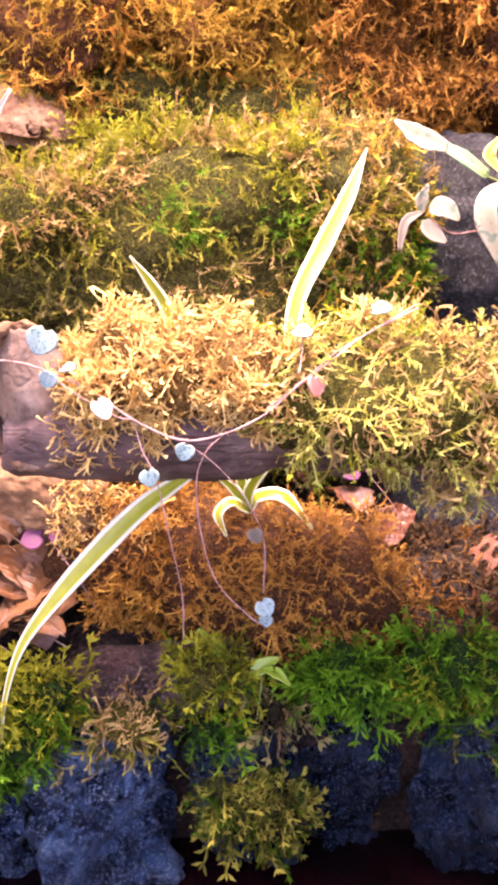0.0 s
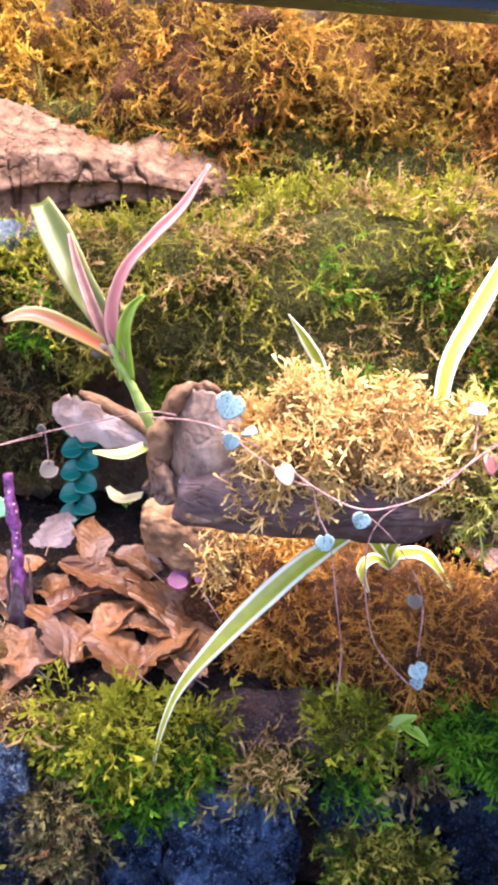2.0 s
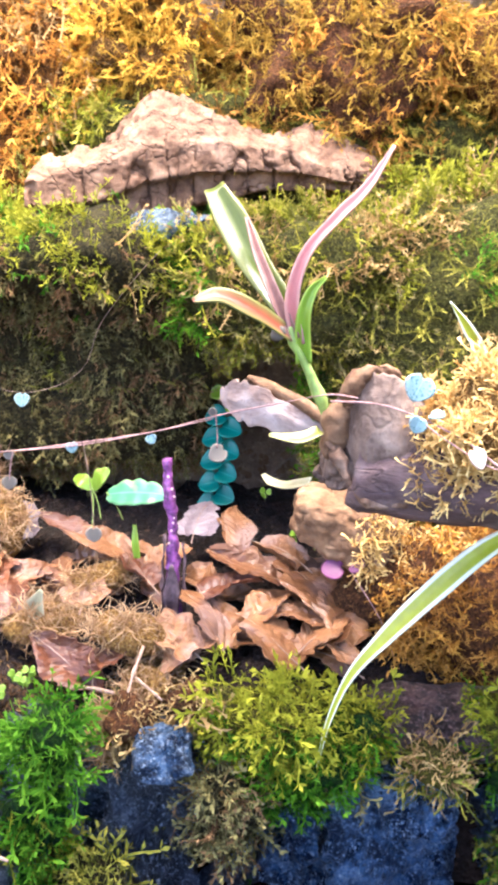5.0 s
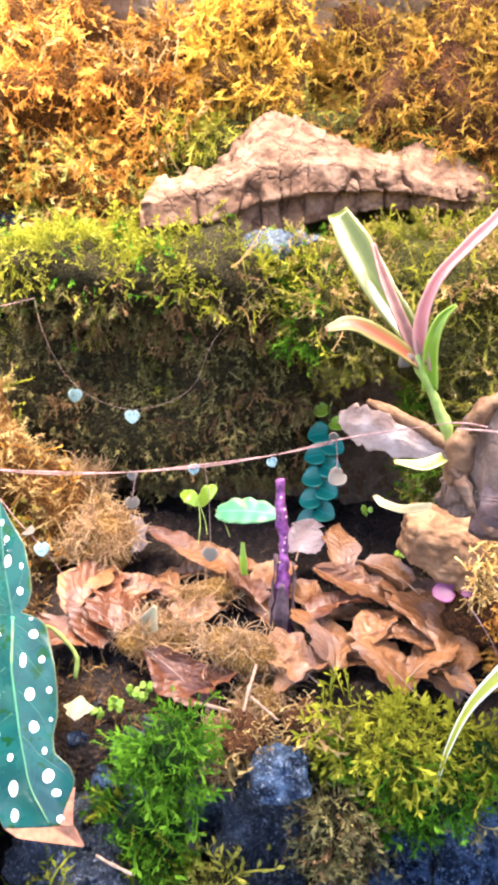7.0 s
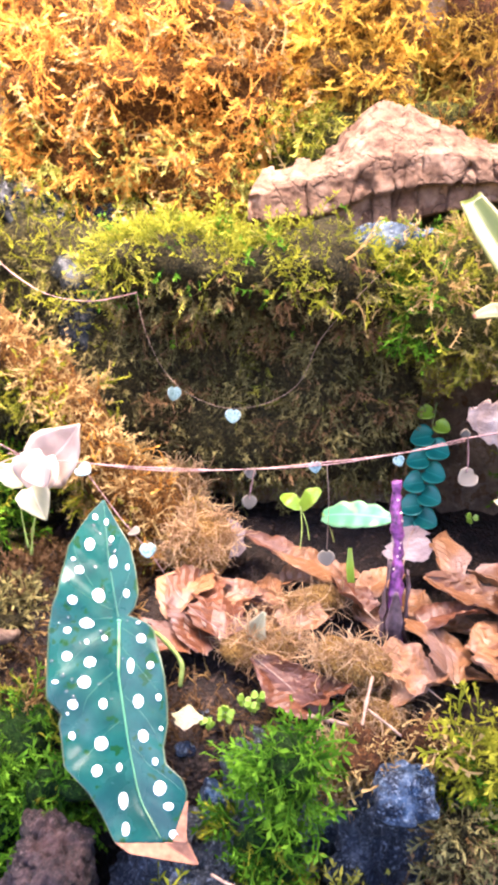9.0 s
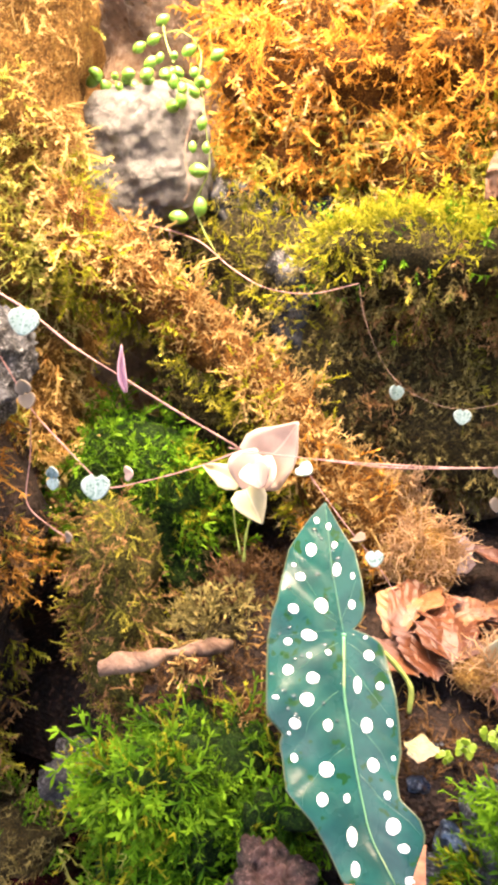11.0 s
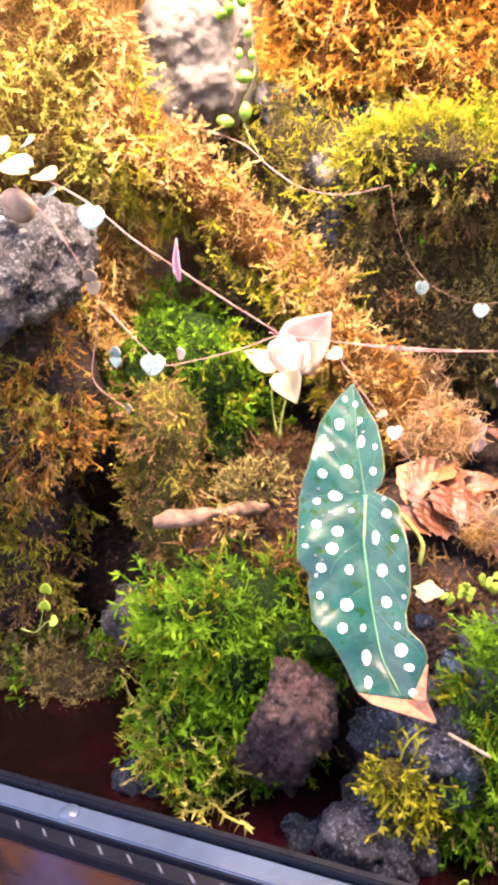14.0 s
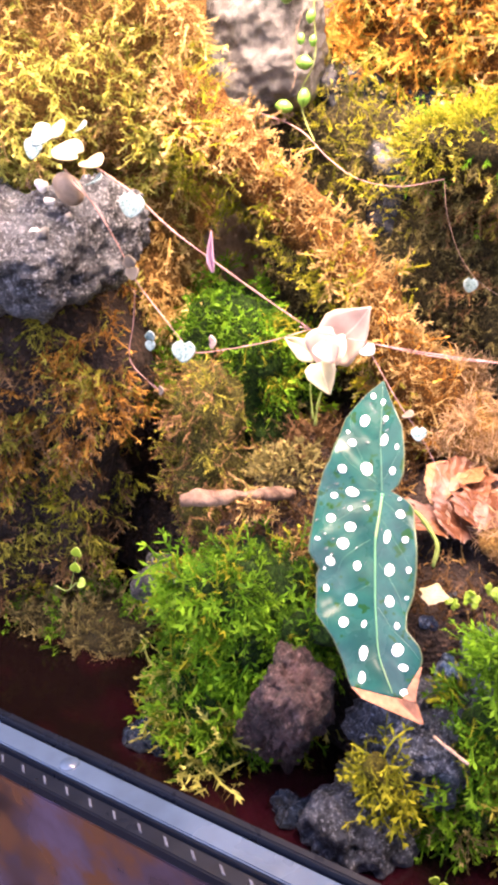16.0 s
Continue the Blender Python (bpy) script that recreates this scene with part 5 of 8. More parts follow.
def bark_end():
    """The folded, weathered bark at the log's end, below the bromeliad."""
    top = thing("bark_piece", "folded grey-brown weathered bark at the golden log's end", "bark", at=(-0.0920, 0.3360, 0.1040))
    bark_plate(top, "plate", (-0.106, -0.100, -0.092, -0.082, -0.070, -0.060), (0.150, 0.158, 0.161, 0.157, 0.148, 0.140), (0.117, 0.109, 0.1035, 0.103, 0.108, 0.116), (0.336, 0.330), 0.010, 0.004, BARK_GREY, "broad smooth grey plate with a pale lower rim", 331, 0.002, 0.0003)
    bark_plate(top, "plate", (-0.117, -0.113, -0.107, -0.101), (0.119, 0.121, 0.121, 0.117), (0.112, 0.1065, 0.107, 0.110), (0.342, 0.334), 0.004, 0.002, BARK_GREY, "small fan of ridged bark", 333, 0.003, 0.0006, 40, 30)
    for name, path, radii, mat, label, seed in (
            ("ridge", [(-0.1055, 0.3340, 0.1460), (-0.1040, 0.3330, 0.1540), (-0.0980, 0.3320, 0.1610), (-0.0910, 0.3330, 0.1620), (-0.0850, 0.3330, 0.1590)], [0.0014, 0.0024, 0.0022, 0.0018, 0.001], BARK_TAN, "orange-brown ridge round the plate's top", 336),
            ("rim", [(-0.1130, 0.3350, 0.1290), (-0.1080, 0.3310, 0.1200), (-0.1020, 0.3280, 0.1120), (-0.0950, 0.3250, 0.1060), (-0.0870, 0.3240, 0.1040), (-0.0790, 0.3250, 0.1060)], [0.0012, 0.0016, 0.0012, 0.0010, 0.0009, 0.0006], BARK_CORK, "pale scalloped lower rim", 337),
            ("root", [(-0.1060, 0.3380, 0.1440), (-0.1100, 0.3370, 0.1380), (-0.1110, 0.3370, 0.1290), (-0.1130, 0.3380, 0.1220)], [0.003, 0.0048, 0.0046, 0.0026], BARK_TAN, "rusty brown root below the bromeliad", 332),
            ("core", [(-0.1040, 0.3480, 0.1480), (-0.1030, 0.3470, 0.1340), (-0.0990, 0.3460, 0.1180)], [0.006, 0.011, 0.007], BARK_DARK, "dark wood behind the plate", 335)):
        V, F, _ = tube(path, radii, 26, 12, ((60, 0.003), (160, 0.0016), (400, 0.0006)), seed)
        part_raw(name, V, F, mat, top, label)


bark_end()
flake = thing("bark_flake", "pale pinkish flake of bark behind the bromeliad", "bark", at=(-0.142, 0.360, 0.124))
bark_plate(flake, "plate", (-0.1670, -0.1600, -0.1530, -0.1420, -0.1290, -0.1160), (0.1410, 0.1470, 0.1470, 0.1430, 0.1360, 0.1275), (0.1370, 0.1290, 0.1268, 0.1250, 0.1238, 0.1250), (0.362, 0.352), 0.003, 0.0, BARK_PALE, "", 334, 0.0025, 0.00016)
V, F, _ = tube([(-0.1540, 0.3640, 0.1475), (-0.1400, 0.3600, 0.1430), (-0.1280, 0.3560, 0.1385), (-0.1140, 0.3500, 0.1330)], [0.0008, 0.0030, 0.0036, 0.003], 18, 8, ((90, 0.001),), 338)
part_raw("splinter", V, F, BARK_TAN, flake, "brown splinter along its upper edge")


def cork_bark():
    """The gnarled cork bark lying on the left ledge: a cracked upper side, a broken furrowed front and an arch below."""
    top = thing("cork_bark", "gnarled pale cork bark lying on the mossy ledge", "bark", at=(-0.19, 0.48, 0.225))
    n, m = 260, 110
    x = np.linspace(-0.292, -0.0985, n)
    jag = 0.0012 * lattice(np.stack([x * 330, 0 * x, 0 * x], 1), 341) + 0.0012 * np.sign(lattice(np.stack([x * 160, 0 * x, 0 * x], 1), 342))
    crest = np.interp(x, [-0.292, -0.267, -0.249, -0.245, -0.232, -0.220, -0.207, -0.186, -0.183, -0.161, -0.152, -0.144, -0.141, -0.122, -0.116, -0.106, -0.0985], [0.246, 0.253, 0.258, 0.269, 0.285, 0.284, 0.279, 0.273, 0.268, 0.2655, 0.267, 0.2725, 0.267, 0.2665, 0.262, 0.257, 0.246]) + jag
    jag_free = smooth(-0.16, -0.13, x)
    crest = crest - 0.8 * jag * jag_free
    ridge = np.minimum(np.interp(x, [-0.292, -0.259, -0.227, -0.195, -0.162, -0.130, -0.110, -0.0985], [0.233, 0.241, 0.2555, 0.2575, 0.2545, 0.246, 0.244, 0.2385]), crest - 0.001)
    lip = np.interp(x, [-0.292, -0.256, -0.230, -0.205, -0.180, -0.150, -0.128, -0.0985], [0.219, 0.2225, 0.234, 0.2395, 0.242, 0.2425, 0.2385, 0.2365])
    low = np.minimum(np.interp(x, [-0.292, -0.253, -0.235, -0.217, -0.190, -0.168, -0.130, -0.108, -0.0985], [0.212, 0.214, 0.216, 0.219, 0.227, 0.232, 0.2335, 0.2305, 0.2325]), lip - 0.001)
    mid = 0.540 + 0.3235 * x
    thin = smooth(-0.0965, -0.112, x)
    # the section's corners from the back below, over the crest, down the front and underneath
    cy = np.stack([mid + 0.016, mid + 0.020 * thin, mid + 0.012 * thin, mid - 0.006 * thin, mid - 0.012 * thin, mid - 0.013 * thin, mid - 0.006 * thin, mid - 0.005 * thin, mid + 0.010], 1)
    cz = np.stack([low, (crest + low) / 2, crest, (crest + 2 * ridge) / 3, ridge, lip, lip - 0.0005, low, low + 0.004], 1)
    s = np.linspace(0, 1, m)
    knots = np.array([0.0, 0.08, 0.18, 0.36, 0.46, 0.66, 0.70, 0.86, 1.0])
    Y = np.stack([np.interp(s, knots, row) for row in cy])
    Z = np.stack([np.interp(s, knots, row) for row in cz])
    for _ in range(2):
        Y[:, 1:-1], Z[:, 1:-1] = (Y[:, :-2] + 2 * Y[:, 1:-1] + Y[:, 2:]) / 4, (Z[:, :-2] + 2 * Z[:, 1:-1] + Z[:, 2:]) / 4
    V = np.stack([np.repeat(x[:, None], m, 1), Y, Z], -1).reshape(-1, 3)
    q = (np.arange(n - 1)[:, None] * m + np.arange(m - 1)).ravel()
    F = np.stack([q, q + 1, q + m + 1, q + m], 1)
    N = normals_of(V, F)
    if N[n // 2 * m + int(0.5 * m), 1] > 0:
        F, N = F[:, ::-1], -N
    ss = np.tile(s, n)
    upper, face, under = smooth(0.50, 0.42, ss), smooth(0.42, 0.50, ss) * smooth(0.70, 0.66, ss), smooth(0.66, 0.72, ss)
    across = V[:, 0] * 0.95 + V[:, 1] * 0.31
    warp = 0.004 * fbm(V, 40, 2, 343)
    plate = lattice(np.stack([(across + warp) * 55, (ss * 0.06 + warp) * 330, 0 * ss], 1), 344)
    cross = lattice(np.stack([(across + 0.4 * warp) * 150, (ss * 0.06 + warp) * 60, 0 * ss], 1), 345)
    down = lattice(np.stack([(across + 0.25 * warp) * 130, ss * 0.9, 0 * ss], 1), 346)
    fine = lattice(np.stack([across * 420, ss * 9, 0 * ss], 1), 347)
    crack = lambda v, w: np.clip(1 - np.abs(v) / w, 0, 1)
    move = upper * (-0.0011 * crack(plate, 0.06) - 0.0008 * crack(cross, 0.06) + 0.0004 * np.tanh(12 * plate))
    move += (face + under) * (0.0008 * down + 0.0005 * fine - 0.0042 * crack(down - 0.12, 0.09))
    move += 0.0007 * lattice(V * 60, 348) + 0.0004 * lattice(V * 420, 349)
    V = V + N * move[:, None]
    part_raw("body", V, F, BARK_CORK, top)
    V, F, al = tube([(-0.247, 0.478, 0.246), (-0.238, 0.482, 0.262), (-0.230, 0.486, 0.276)], [0.014, 0.012, 0.006], 40, 16, ((40, 0.005), (120, 0.003), (300, 0.001)), 342)
    part_raw("knob", V, F, BARK_CORK, top, "raised broken knob of bark")
    for k, (px, py, pz, r) in enumerate([(-0.262, 0.456, 0.222, 0.008)]):
        V, F = boulder((px, py, pz), (r * 1.2, r, r), (0, 15 * k, 20 * k), 20, 4, ((60, 0.004), (160, 0.003), (360, 0.001)), 343 + k)
        part_raw("knob", V, F, BARK_CORK, top)
    return top


cork_bark()
V, F, _ = tube([(-0.4225, 0.2770, 0.0130), (-0.4080, 0.2880, 0.0155), (-0.3960, 0.3040, 0.0150), (-0.3830, 0.3280, 0.0100)], [0.0034, 0.0036, 0.0032, 0.002], 16, 10, ((70, 0.002), (220, 0.0008)), 351)
tagged(part_raw("stick", V, F, BARK_GREY), "short weathered grey-brown stick half buried in moss", "stick")

for k, (p, h) in enumerate([((-0.3950, 0.2280, -0.1130), (0.020, 0.013, 0.012)), ((-0.3040, 0.2380, -0.1130), (0.016, 0.012, 0.012))]):
    stone("pool_stone", "wet black lava stone at the edge of the pool", p, h, (k * 13, k * 7, k * 41), STONE_NIGHT, 401 + k, 26, 3.4, ((40, 0.006), (110, 0.003), (260, 0.0015)), 0.003, "stone", "wet stones of the pool's edge")

# tufts of dry moss on the bed
for k, (p, s) in enumerate([((-0.2120, 0.3560, 0.0120), (0.020, 0.015, 0.008)), ((-0.2580, 0.3580, 0.0110), (0.021, 0.015, 0.008)), ((-0.2400, 0.3950, 0.0210), (0.018, 0.012, 0.007)),
                            ((-0.1950, 0.3450, -0.0060), (0.018, 0.016, 0.008)), ((-0.3130, 0.4120, 0.0380), (0.022, 0.02, 0.018)), ((-0.2050, 0.3260, -0.0260), (0.016, 0.010, 0.016)), ((-0.3440, 0.4500, 0.0500), (0.024, 0.02, 0.02))]):
    V, F = boulder(p, s, (0, 0, 20 * k), 16, 2.5, ((40, 0.004),), 360 + k)
    mossy("dry_moss_tuft", "curled tuft of dry tan moss among dead leaves", "moss", V, F, BED_GOLD, [
        (MOSS_LITTER, lambda P, N: (N[:, 2] > -0.3) * 1.0, 1500000, FIBRE, 0.0085, 370 + k, dict(lean=1.2, tuft=0.007))], "dry moss tufts on the bed")

# low moss and brown litter over the left bank
rng = np.random.default_rng(77)
X = np.stack([rng.uniform(-0.425, -0.22, 5200), rng.uniform(0.258, 0.42, 5200)], 1)
P = np.stack([X[:, 0], X[:, 1], bed_height(X[:, 0], X[:, 1])], 1)
N = np.tile([0.1, -0.3, 1.0], (len(P), 1)) / 1.05
ok = (rng.random(len(P)) < np.where(P[:, 0] < -0.335, 0.9, 0.45)) & ((P[:, 0] < -0.335) | (P[:, 1] < 0.345)) & clear_of_leaf(P) & clear_of_leaf(P + [0, 0, 0.006])
P, N = P[ok], N[ok]
bank = smooth(-0.1, 0.25, fbm(P, 40, 2, 44))
for mat, ok, kind_, size, name, label in ((MOSS_TAN, (bank > 0.6) & (P[:, 0] > -0.385), CURL, 0.0085, "dry_litter_moss", "dry tan moss strands over the left bank"), (MOSS_BROWN, (bank > 0.25) & ((bank <= 0.6) | (P[:, 0] <= -0.385)), CURL, 0.0085, "litter_moss", "brown matted moss over the left bank"), (MOSS_BROWN, bank <= 0.35, FEATHER, 0.010, "bank_moss", "dark brown moss over the left bank")):
    SV, SF, SH, _ = shoots(P[ok], N[ok], kind_, size, rng, 0.8)
    tagged(part_raw(name, SV, SF, mat, None, label, SH, False), label, "moss", kind="stuff")

# ---- dead leaves ----
def dead_material(name, dark, light, fleck):
    n = Nodes(name, 0.42, 0.5)
    c = n.mix(n.object_chance(), dark, light)
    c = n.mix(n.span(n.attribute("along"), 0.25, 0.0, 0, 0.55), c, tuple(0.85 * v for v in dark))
    c = n.mix(n.span(n.noise(60, 4), 0.45, 0.65, 0, 0.6), c, tuple(1.2 * v for v in dark))
    c = n.mix(n.span(n.noise(1.0, 4, 0.6, (120, 520, 300)), 0.52, 0.66, 0, 0.4), c, fleck)
    c = n.mix(n.span(n.noise(200, 3), 0.6, 0.75, 0, 0.3), c, tuple(1.15 * v for v in fleck))
    c = n.mix(n.span(n.noise(38, 2), 0.54, 0.68, 0, 0.5), c, (0.22, 0.155, 0.15))
    n.colour(c)
    n.leafy(c, 0.2)
    n.bump(n.noise(420, 4), 0.35, 0.0006)
    return n.mat


DEAD = dead_material("dead_beech_leaf", (0.11, 0.042, 0.014), (0.33, 0.155, 0.058), (0.38, 0.20, 0.085))
DEAD_RED = dead_material("red_brown_dead_leaf", (0.085, 0.026, 0.010), (0.19, 0.072, 0.028), (0.28, 0.12, 0.055))
DEAD_YELLOW = dead_material("pale_yellow_dead_leaf", (0.26, 0.23, 0.09), (0.40, 0.37, 0.17), (0.48, 0.45, 0.24))
DEAD_LILAC = dead_material("lilac_grey_dead_leaf", (0.15, 0.105, 0.11), (0.34, 0.26, 0.26), (0.42, 0.34, 0.32))
COUNT = [0]


def fallen(at, length=0.05, turn_z=0.0, tilt=20.0, roll=0.0, curl=0.5, wide=0.30, bend=0.3, label="crisp tan-brown dead beech leaf lying on the bed", lift=0.004):
    """A dead leaf with pleats between its veins, curled at the sides and torn at its edge."""
    COUNT[0] += 1
    seed = COUNT[0]
    rng = np.random.default_rng(500 + seed)
    nu, nv = 35, 13
    length, curl, bend = 0.95 * length, 0.5 * curl, 0.6 * bend
    lo, hi = rng.choice([0.0, 0.06, 0.16]), rng.choice([1.0, 0.97, 0.84])
    u, v = np.meshgrid(np.linspace(lo, hi, nu), np.linspace(-1, 1, nv), indexing="ij")
    w = wide * length * np.sin(math.pi * np.clip(u, 0.02, 0.98) ** 0.85) ** (0.55 + 0.4 * rng.random())
    flat = np.stack([u.ravel() * 9 + seed * 3, v.ravel() * 2.5, 0 * u.ravel()], 1)
    torn = (1 + 0.34 * lattice(flat * [0.7, 0.25, 1], seed) + 0.10 * lattice(flat * [2.2, 0.25, 1], seed) + 0.05 * lattice(flat * [5, 0.3, 1], seed + 2)).reshape(u.shape)
    x, y = v * w * torn, (u - 0.5) * length + 0.05 * length * lattice(flat * [0.1, 2.2, 1], seed + 4).reshape(u.shape) * np.minimum(1, 12 * np.minimum(u - lo, hi - u) + 0.15)
    phase = u * 8.0 - np.abs(v) * 1.7
    z = 0.015 * length * (4 * np.abs(phase % 1 - 0.5) - 1) * np.minimum(1, np.abs(v) * 2.2) * (1 - 0.5 * v ** 4) * np.sin(math.pi * u)
    hinge, angle = rng.uniform(-0.35, 0.35), curl * rng.uniform(0.5, 1.1)
    z += angle * w * (np.abs(v - hinge) - 0.25)
    z += 0.45 * curl * w * np.clip(np.abs(v) - 0.72, 0, 1) * 3 * np.where(v > 0, rng.uniform(-0.6, 1.2), rng.uniform(-0.6, 1.2))
    z += -bend * length * (u - 0.5) ** 2 * 1.6 + rng.uniform(0.1, 0.35) * length * np.clip(u - rng.uniform(0.55, 0.75), 0, 1) * rng.choice([-1, 1])
    z += 0.10 * length * (np.abs(lattice(flat * [0.22, 0.5, 1], seed + 6)).reshape(u.shape) - 0.3)
    x = x * (1 - 0.2 * curl * np.abs(v) ** 3)
    P = np.stack([x.ravel(), y.ravel(), z.ravel()], 1)
    V, F = thick_sheet(P, nu, nv, 0.0003)
    m = pose(at[0], at[1], at[2] + lift, tilt * 0.6, roll, turn_z)
    R = np.array(m.to_3x3())
    V = V @ R.T + np.array(m.translation)
    top = thing("dead_leaf", label, "leaf", "dead leaves on the bed", at=at)
    tone = DEAD_YELLOW if "yellow" in label else DEAD_LILAC if "lilac" in label or "grey" in label else DEAD_RED if "red" in label or "dark" in label else DEAD
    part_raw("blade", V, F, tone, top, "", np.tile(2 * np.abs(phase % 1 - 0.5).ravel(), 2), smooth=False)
    rib = np.stack([np.zeros(6), np.linspace(-0.53, 0.45, 6) * length, np.interp(np.linspace(-0.1, 0.95, 6), np.linspace(0, 1, nu), z[:, nv // 2]) + 0.0002], 1) @ R.T + np.array(m.translation)
    stem(top, rib, 0.0007, 0.0003, STEM_TAN, "midrib", sides=6, cuts=4)


fallen((-0.1370, 0.3570, 0.0080), 0.056, 70, 38, 8, 0.35, 0.40, 0.2, "large pleated pale-brown dead leaf lying before the moss", 0.006)
fallen((-0.1140, 0.3680, 0.0060), 0.044, -60, 30, -12, 0.5, 0.36)
fallen((-0.1240, 0.4050, 0.0220), 0.060, 35, 22, 14, 0.4, 0.34)
fallen((-0.1560, 0.4080, 0.0240), 0.058, 80, 25, -8, 0.6, 0.28)
fallen((-0.1430, 0.4260, 0.0280), 0.050, 60, 15, 10, 0.7, 0.26)
fallen((-0.1710, 0.4380, 0.0340), 0.040, 20, 30, 20, 0.6, 0.34)
fallen((-0.1940, 0.4410, 0.0340), 0.036, -10, 55, -10, 0.3, 0.40, 0.3, "greyish dead leaf standing beside the purple stem", 0.008)
fallen((-0.1720, 0.3730, 0.0140), 0.052, 40, 35, 20, 0.5, 0.36)
fallen((-0.1430, 0.3840, 0.0150), 0.042, -30, 20, -10, 0.7, 0.34)
fallen((-0.1040, 0.3890, 0.0120), 0.046, 20, 25, 14, 0.6, 0.32)
fallen((-0.1080, 0.3630, 0.0000), 0.040, 75, 30, 0, 0.5, 0.30)
fallen((-0.1280, 0.3800, 0.0140), 0.040, 100, 20, 6, 0.6, 0.3)
fallen((-0.1680, 0.3920, 0.0200), 0.046, -70, 30, -10, 0.6, 0.3, 0.3, "red-brown curled dead leaf lying beside the dry moss")
fallen((-0.1850, 0.3510, 0.0100), 0.046, 55, 30, -18, 0.8, 0.26)
fallen((-0.1770, 0.3460, 0.0060), 0.036, -50, 40, 0, 0.7, 0.28)
fallen((-0.2380, 0.3340, 0.0000), 0.050, 60, 45, -25, 0.9, 0.27, 0.3, "red-brown curled dead leaf lying beside the dry moss")
fallen((-0.2200, 0.3390, -0.0020), 0.042, -65, 25, 0, 0.6, 0.28, 0.3, "red-brown curled dead leaf lying beside the dry moss")
fallen((-0.3070, 0.3440, 0.0100), 0.036, 70, 8, -6, 0.35, 0.34, 0.3, "red-brown curled dead leaf lying beside the dry moss")
fallen((-0.2800, 0.3850, 0.0200), 0.036, -30, 10, 8, 0.4, 0.32)
fallen((-0.2850, 0.3700, 0.0140), 0.050, 20, 15, 10, 0.6, 0.36, 0.2, "flat red-brown dead leaf lying under dry moss", 0.008)
fallen((-0.3000, 0.3790, 0.0220), 0.048, -20, 30, 15, 0.6, 0.36, 0.3, "red-brown curled dead leaf lying beside the dry moss")
fallen((-0.2970, 0.4200, 0.0360), 0.036, 30, 50, -10, 0.5, 0.36, 0.3, "pale lilac-tinged dead leaf among dry moss", 0.006)
fallen((-0.2690, 0.4190, 0.0340), 0.042, 80, 25, 10, 0.7, 0.3, 0.3, "red-brown curled dead leaf lying beside the dry moss")
fallen((-0.2470, 0.4120, 0.0300), 0.044, 100, 25, -10, 0.7, 0.26)
fallen((-0.2190, 0.3980, 0.0220), 0.042, 60, 30, 16, 0.8, 0.28, 0.3, "red-brown curled dead leaf lying beside the dry moss")
fallen((-0.2060, 0.4110, 0.0240), 0.036, -40, 35, 10, 0.8, 0.3)
fallen((-0.2420, 0.3760, 0.0180), 0.040, 10, 15, 0, 0.4, 0.36)
fallen((-0.0960, 0.4100, 0.0160), 0.036, -80, 20, 0, 0.5, 0.3)
fallen((-0.2950, 0.3620, 0.0120), 0.050, 30, 20, 10, 0.4, 0.36, 0.3, "red-brown curled dead leaf lying beside the dry moss")
fallen((-0.3060, 0.3800, 0.0220), 0.050, -10, 35, -10, 0.5, 0.32)
fallen((-0.1250, 0.4180, 0.0200), 0.058, 10, 30, 10, 0.5, 0.36)
fallen((-0.1140, 0.3680, 0.0100), 0.046, -40, 25, 0, 0.6, 0.34)
fallen((-0.1040, 0.3640, 0.0060), 0.036, 60, 20, 10, 0.5, 0.3)
fallen((0.0590, 0.4550, 0.0390), 0.040, 40, 30, 10, 0.7, 0.3, 0.3, "rust-red dead leaf behind the rotten log", 0.0)
fallen((0.0830, 0.4500, 0.0230), 0.046, -40, 60, 10, 0.7, 0.3, 0.3, "rust-red dead leaf behind the rotten log", 0.0)
fallen((0.1300, 0.4200, -0.0050), 0.050, 40, 30, 10, 0.9, 0.26, 0.5, "curled dark-brown dead frond by the rotten log", 0.0)
fallen((0.0330, 0.4550, 0.0490), 0.026, 160, 70, 10, 1.4, 0.22, 0.5, "curled tan dead leaf hanging behind the log", 0.0)
fallen((-0.2790, 0.3020, -0.0030), 0.014, 10, 40, 0, 0.4, 0.5, 0.1, "small pale-yellow dead leaf beside the clover", 0.002)

# the lower layer of dead leaves
rng = np.random.default_rng(8)
for k in range(18):
    x, y = rng.uniform(-0.285, -0.115), rng.uniform(0.352, 0.430)
    fallen((x, y, float(bed_height(np.array(x), np.array(y))) + 0.003), rng.uniform(0.030, 0.048), rng.uniform(0, 360), rng.uniform(-12, 22), rng.uniform(-18, 18), rng.uniform(0.4, 1.1), rng.uniform(0.26, 0.36), 0.3, lift=0.004)

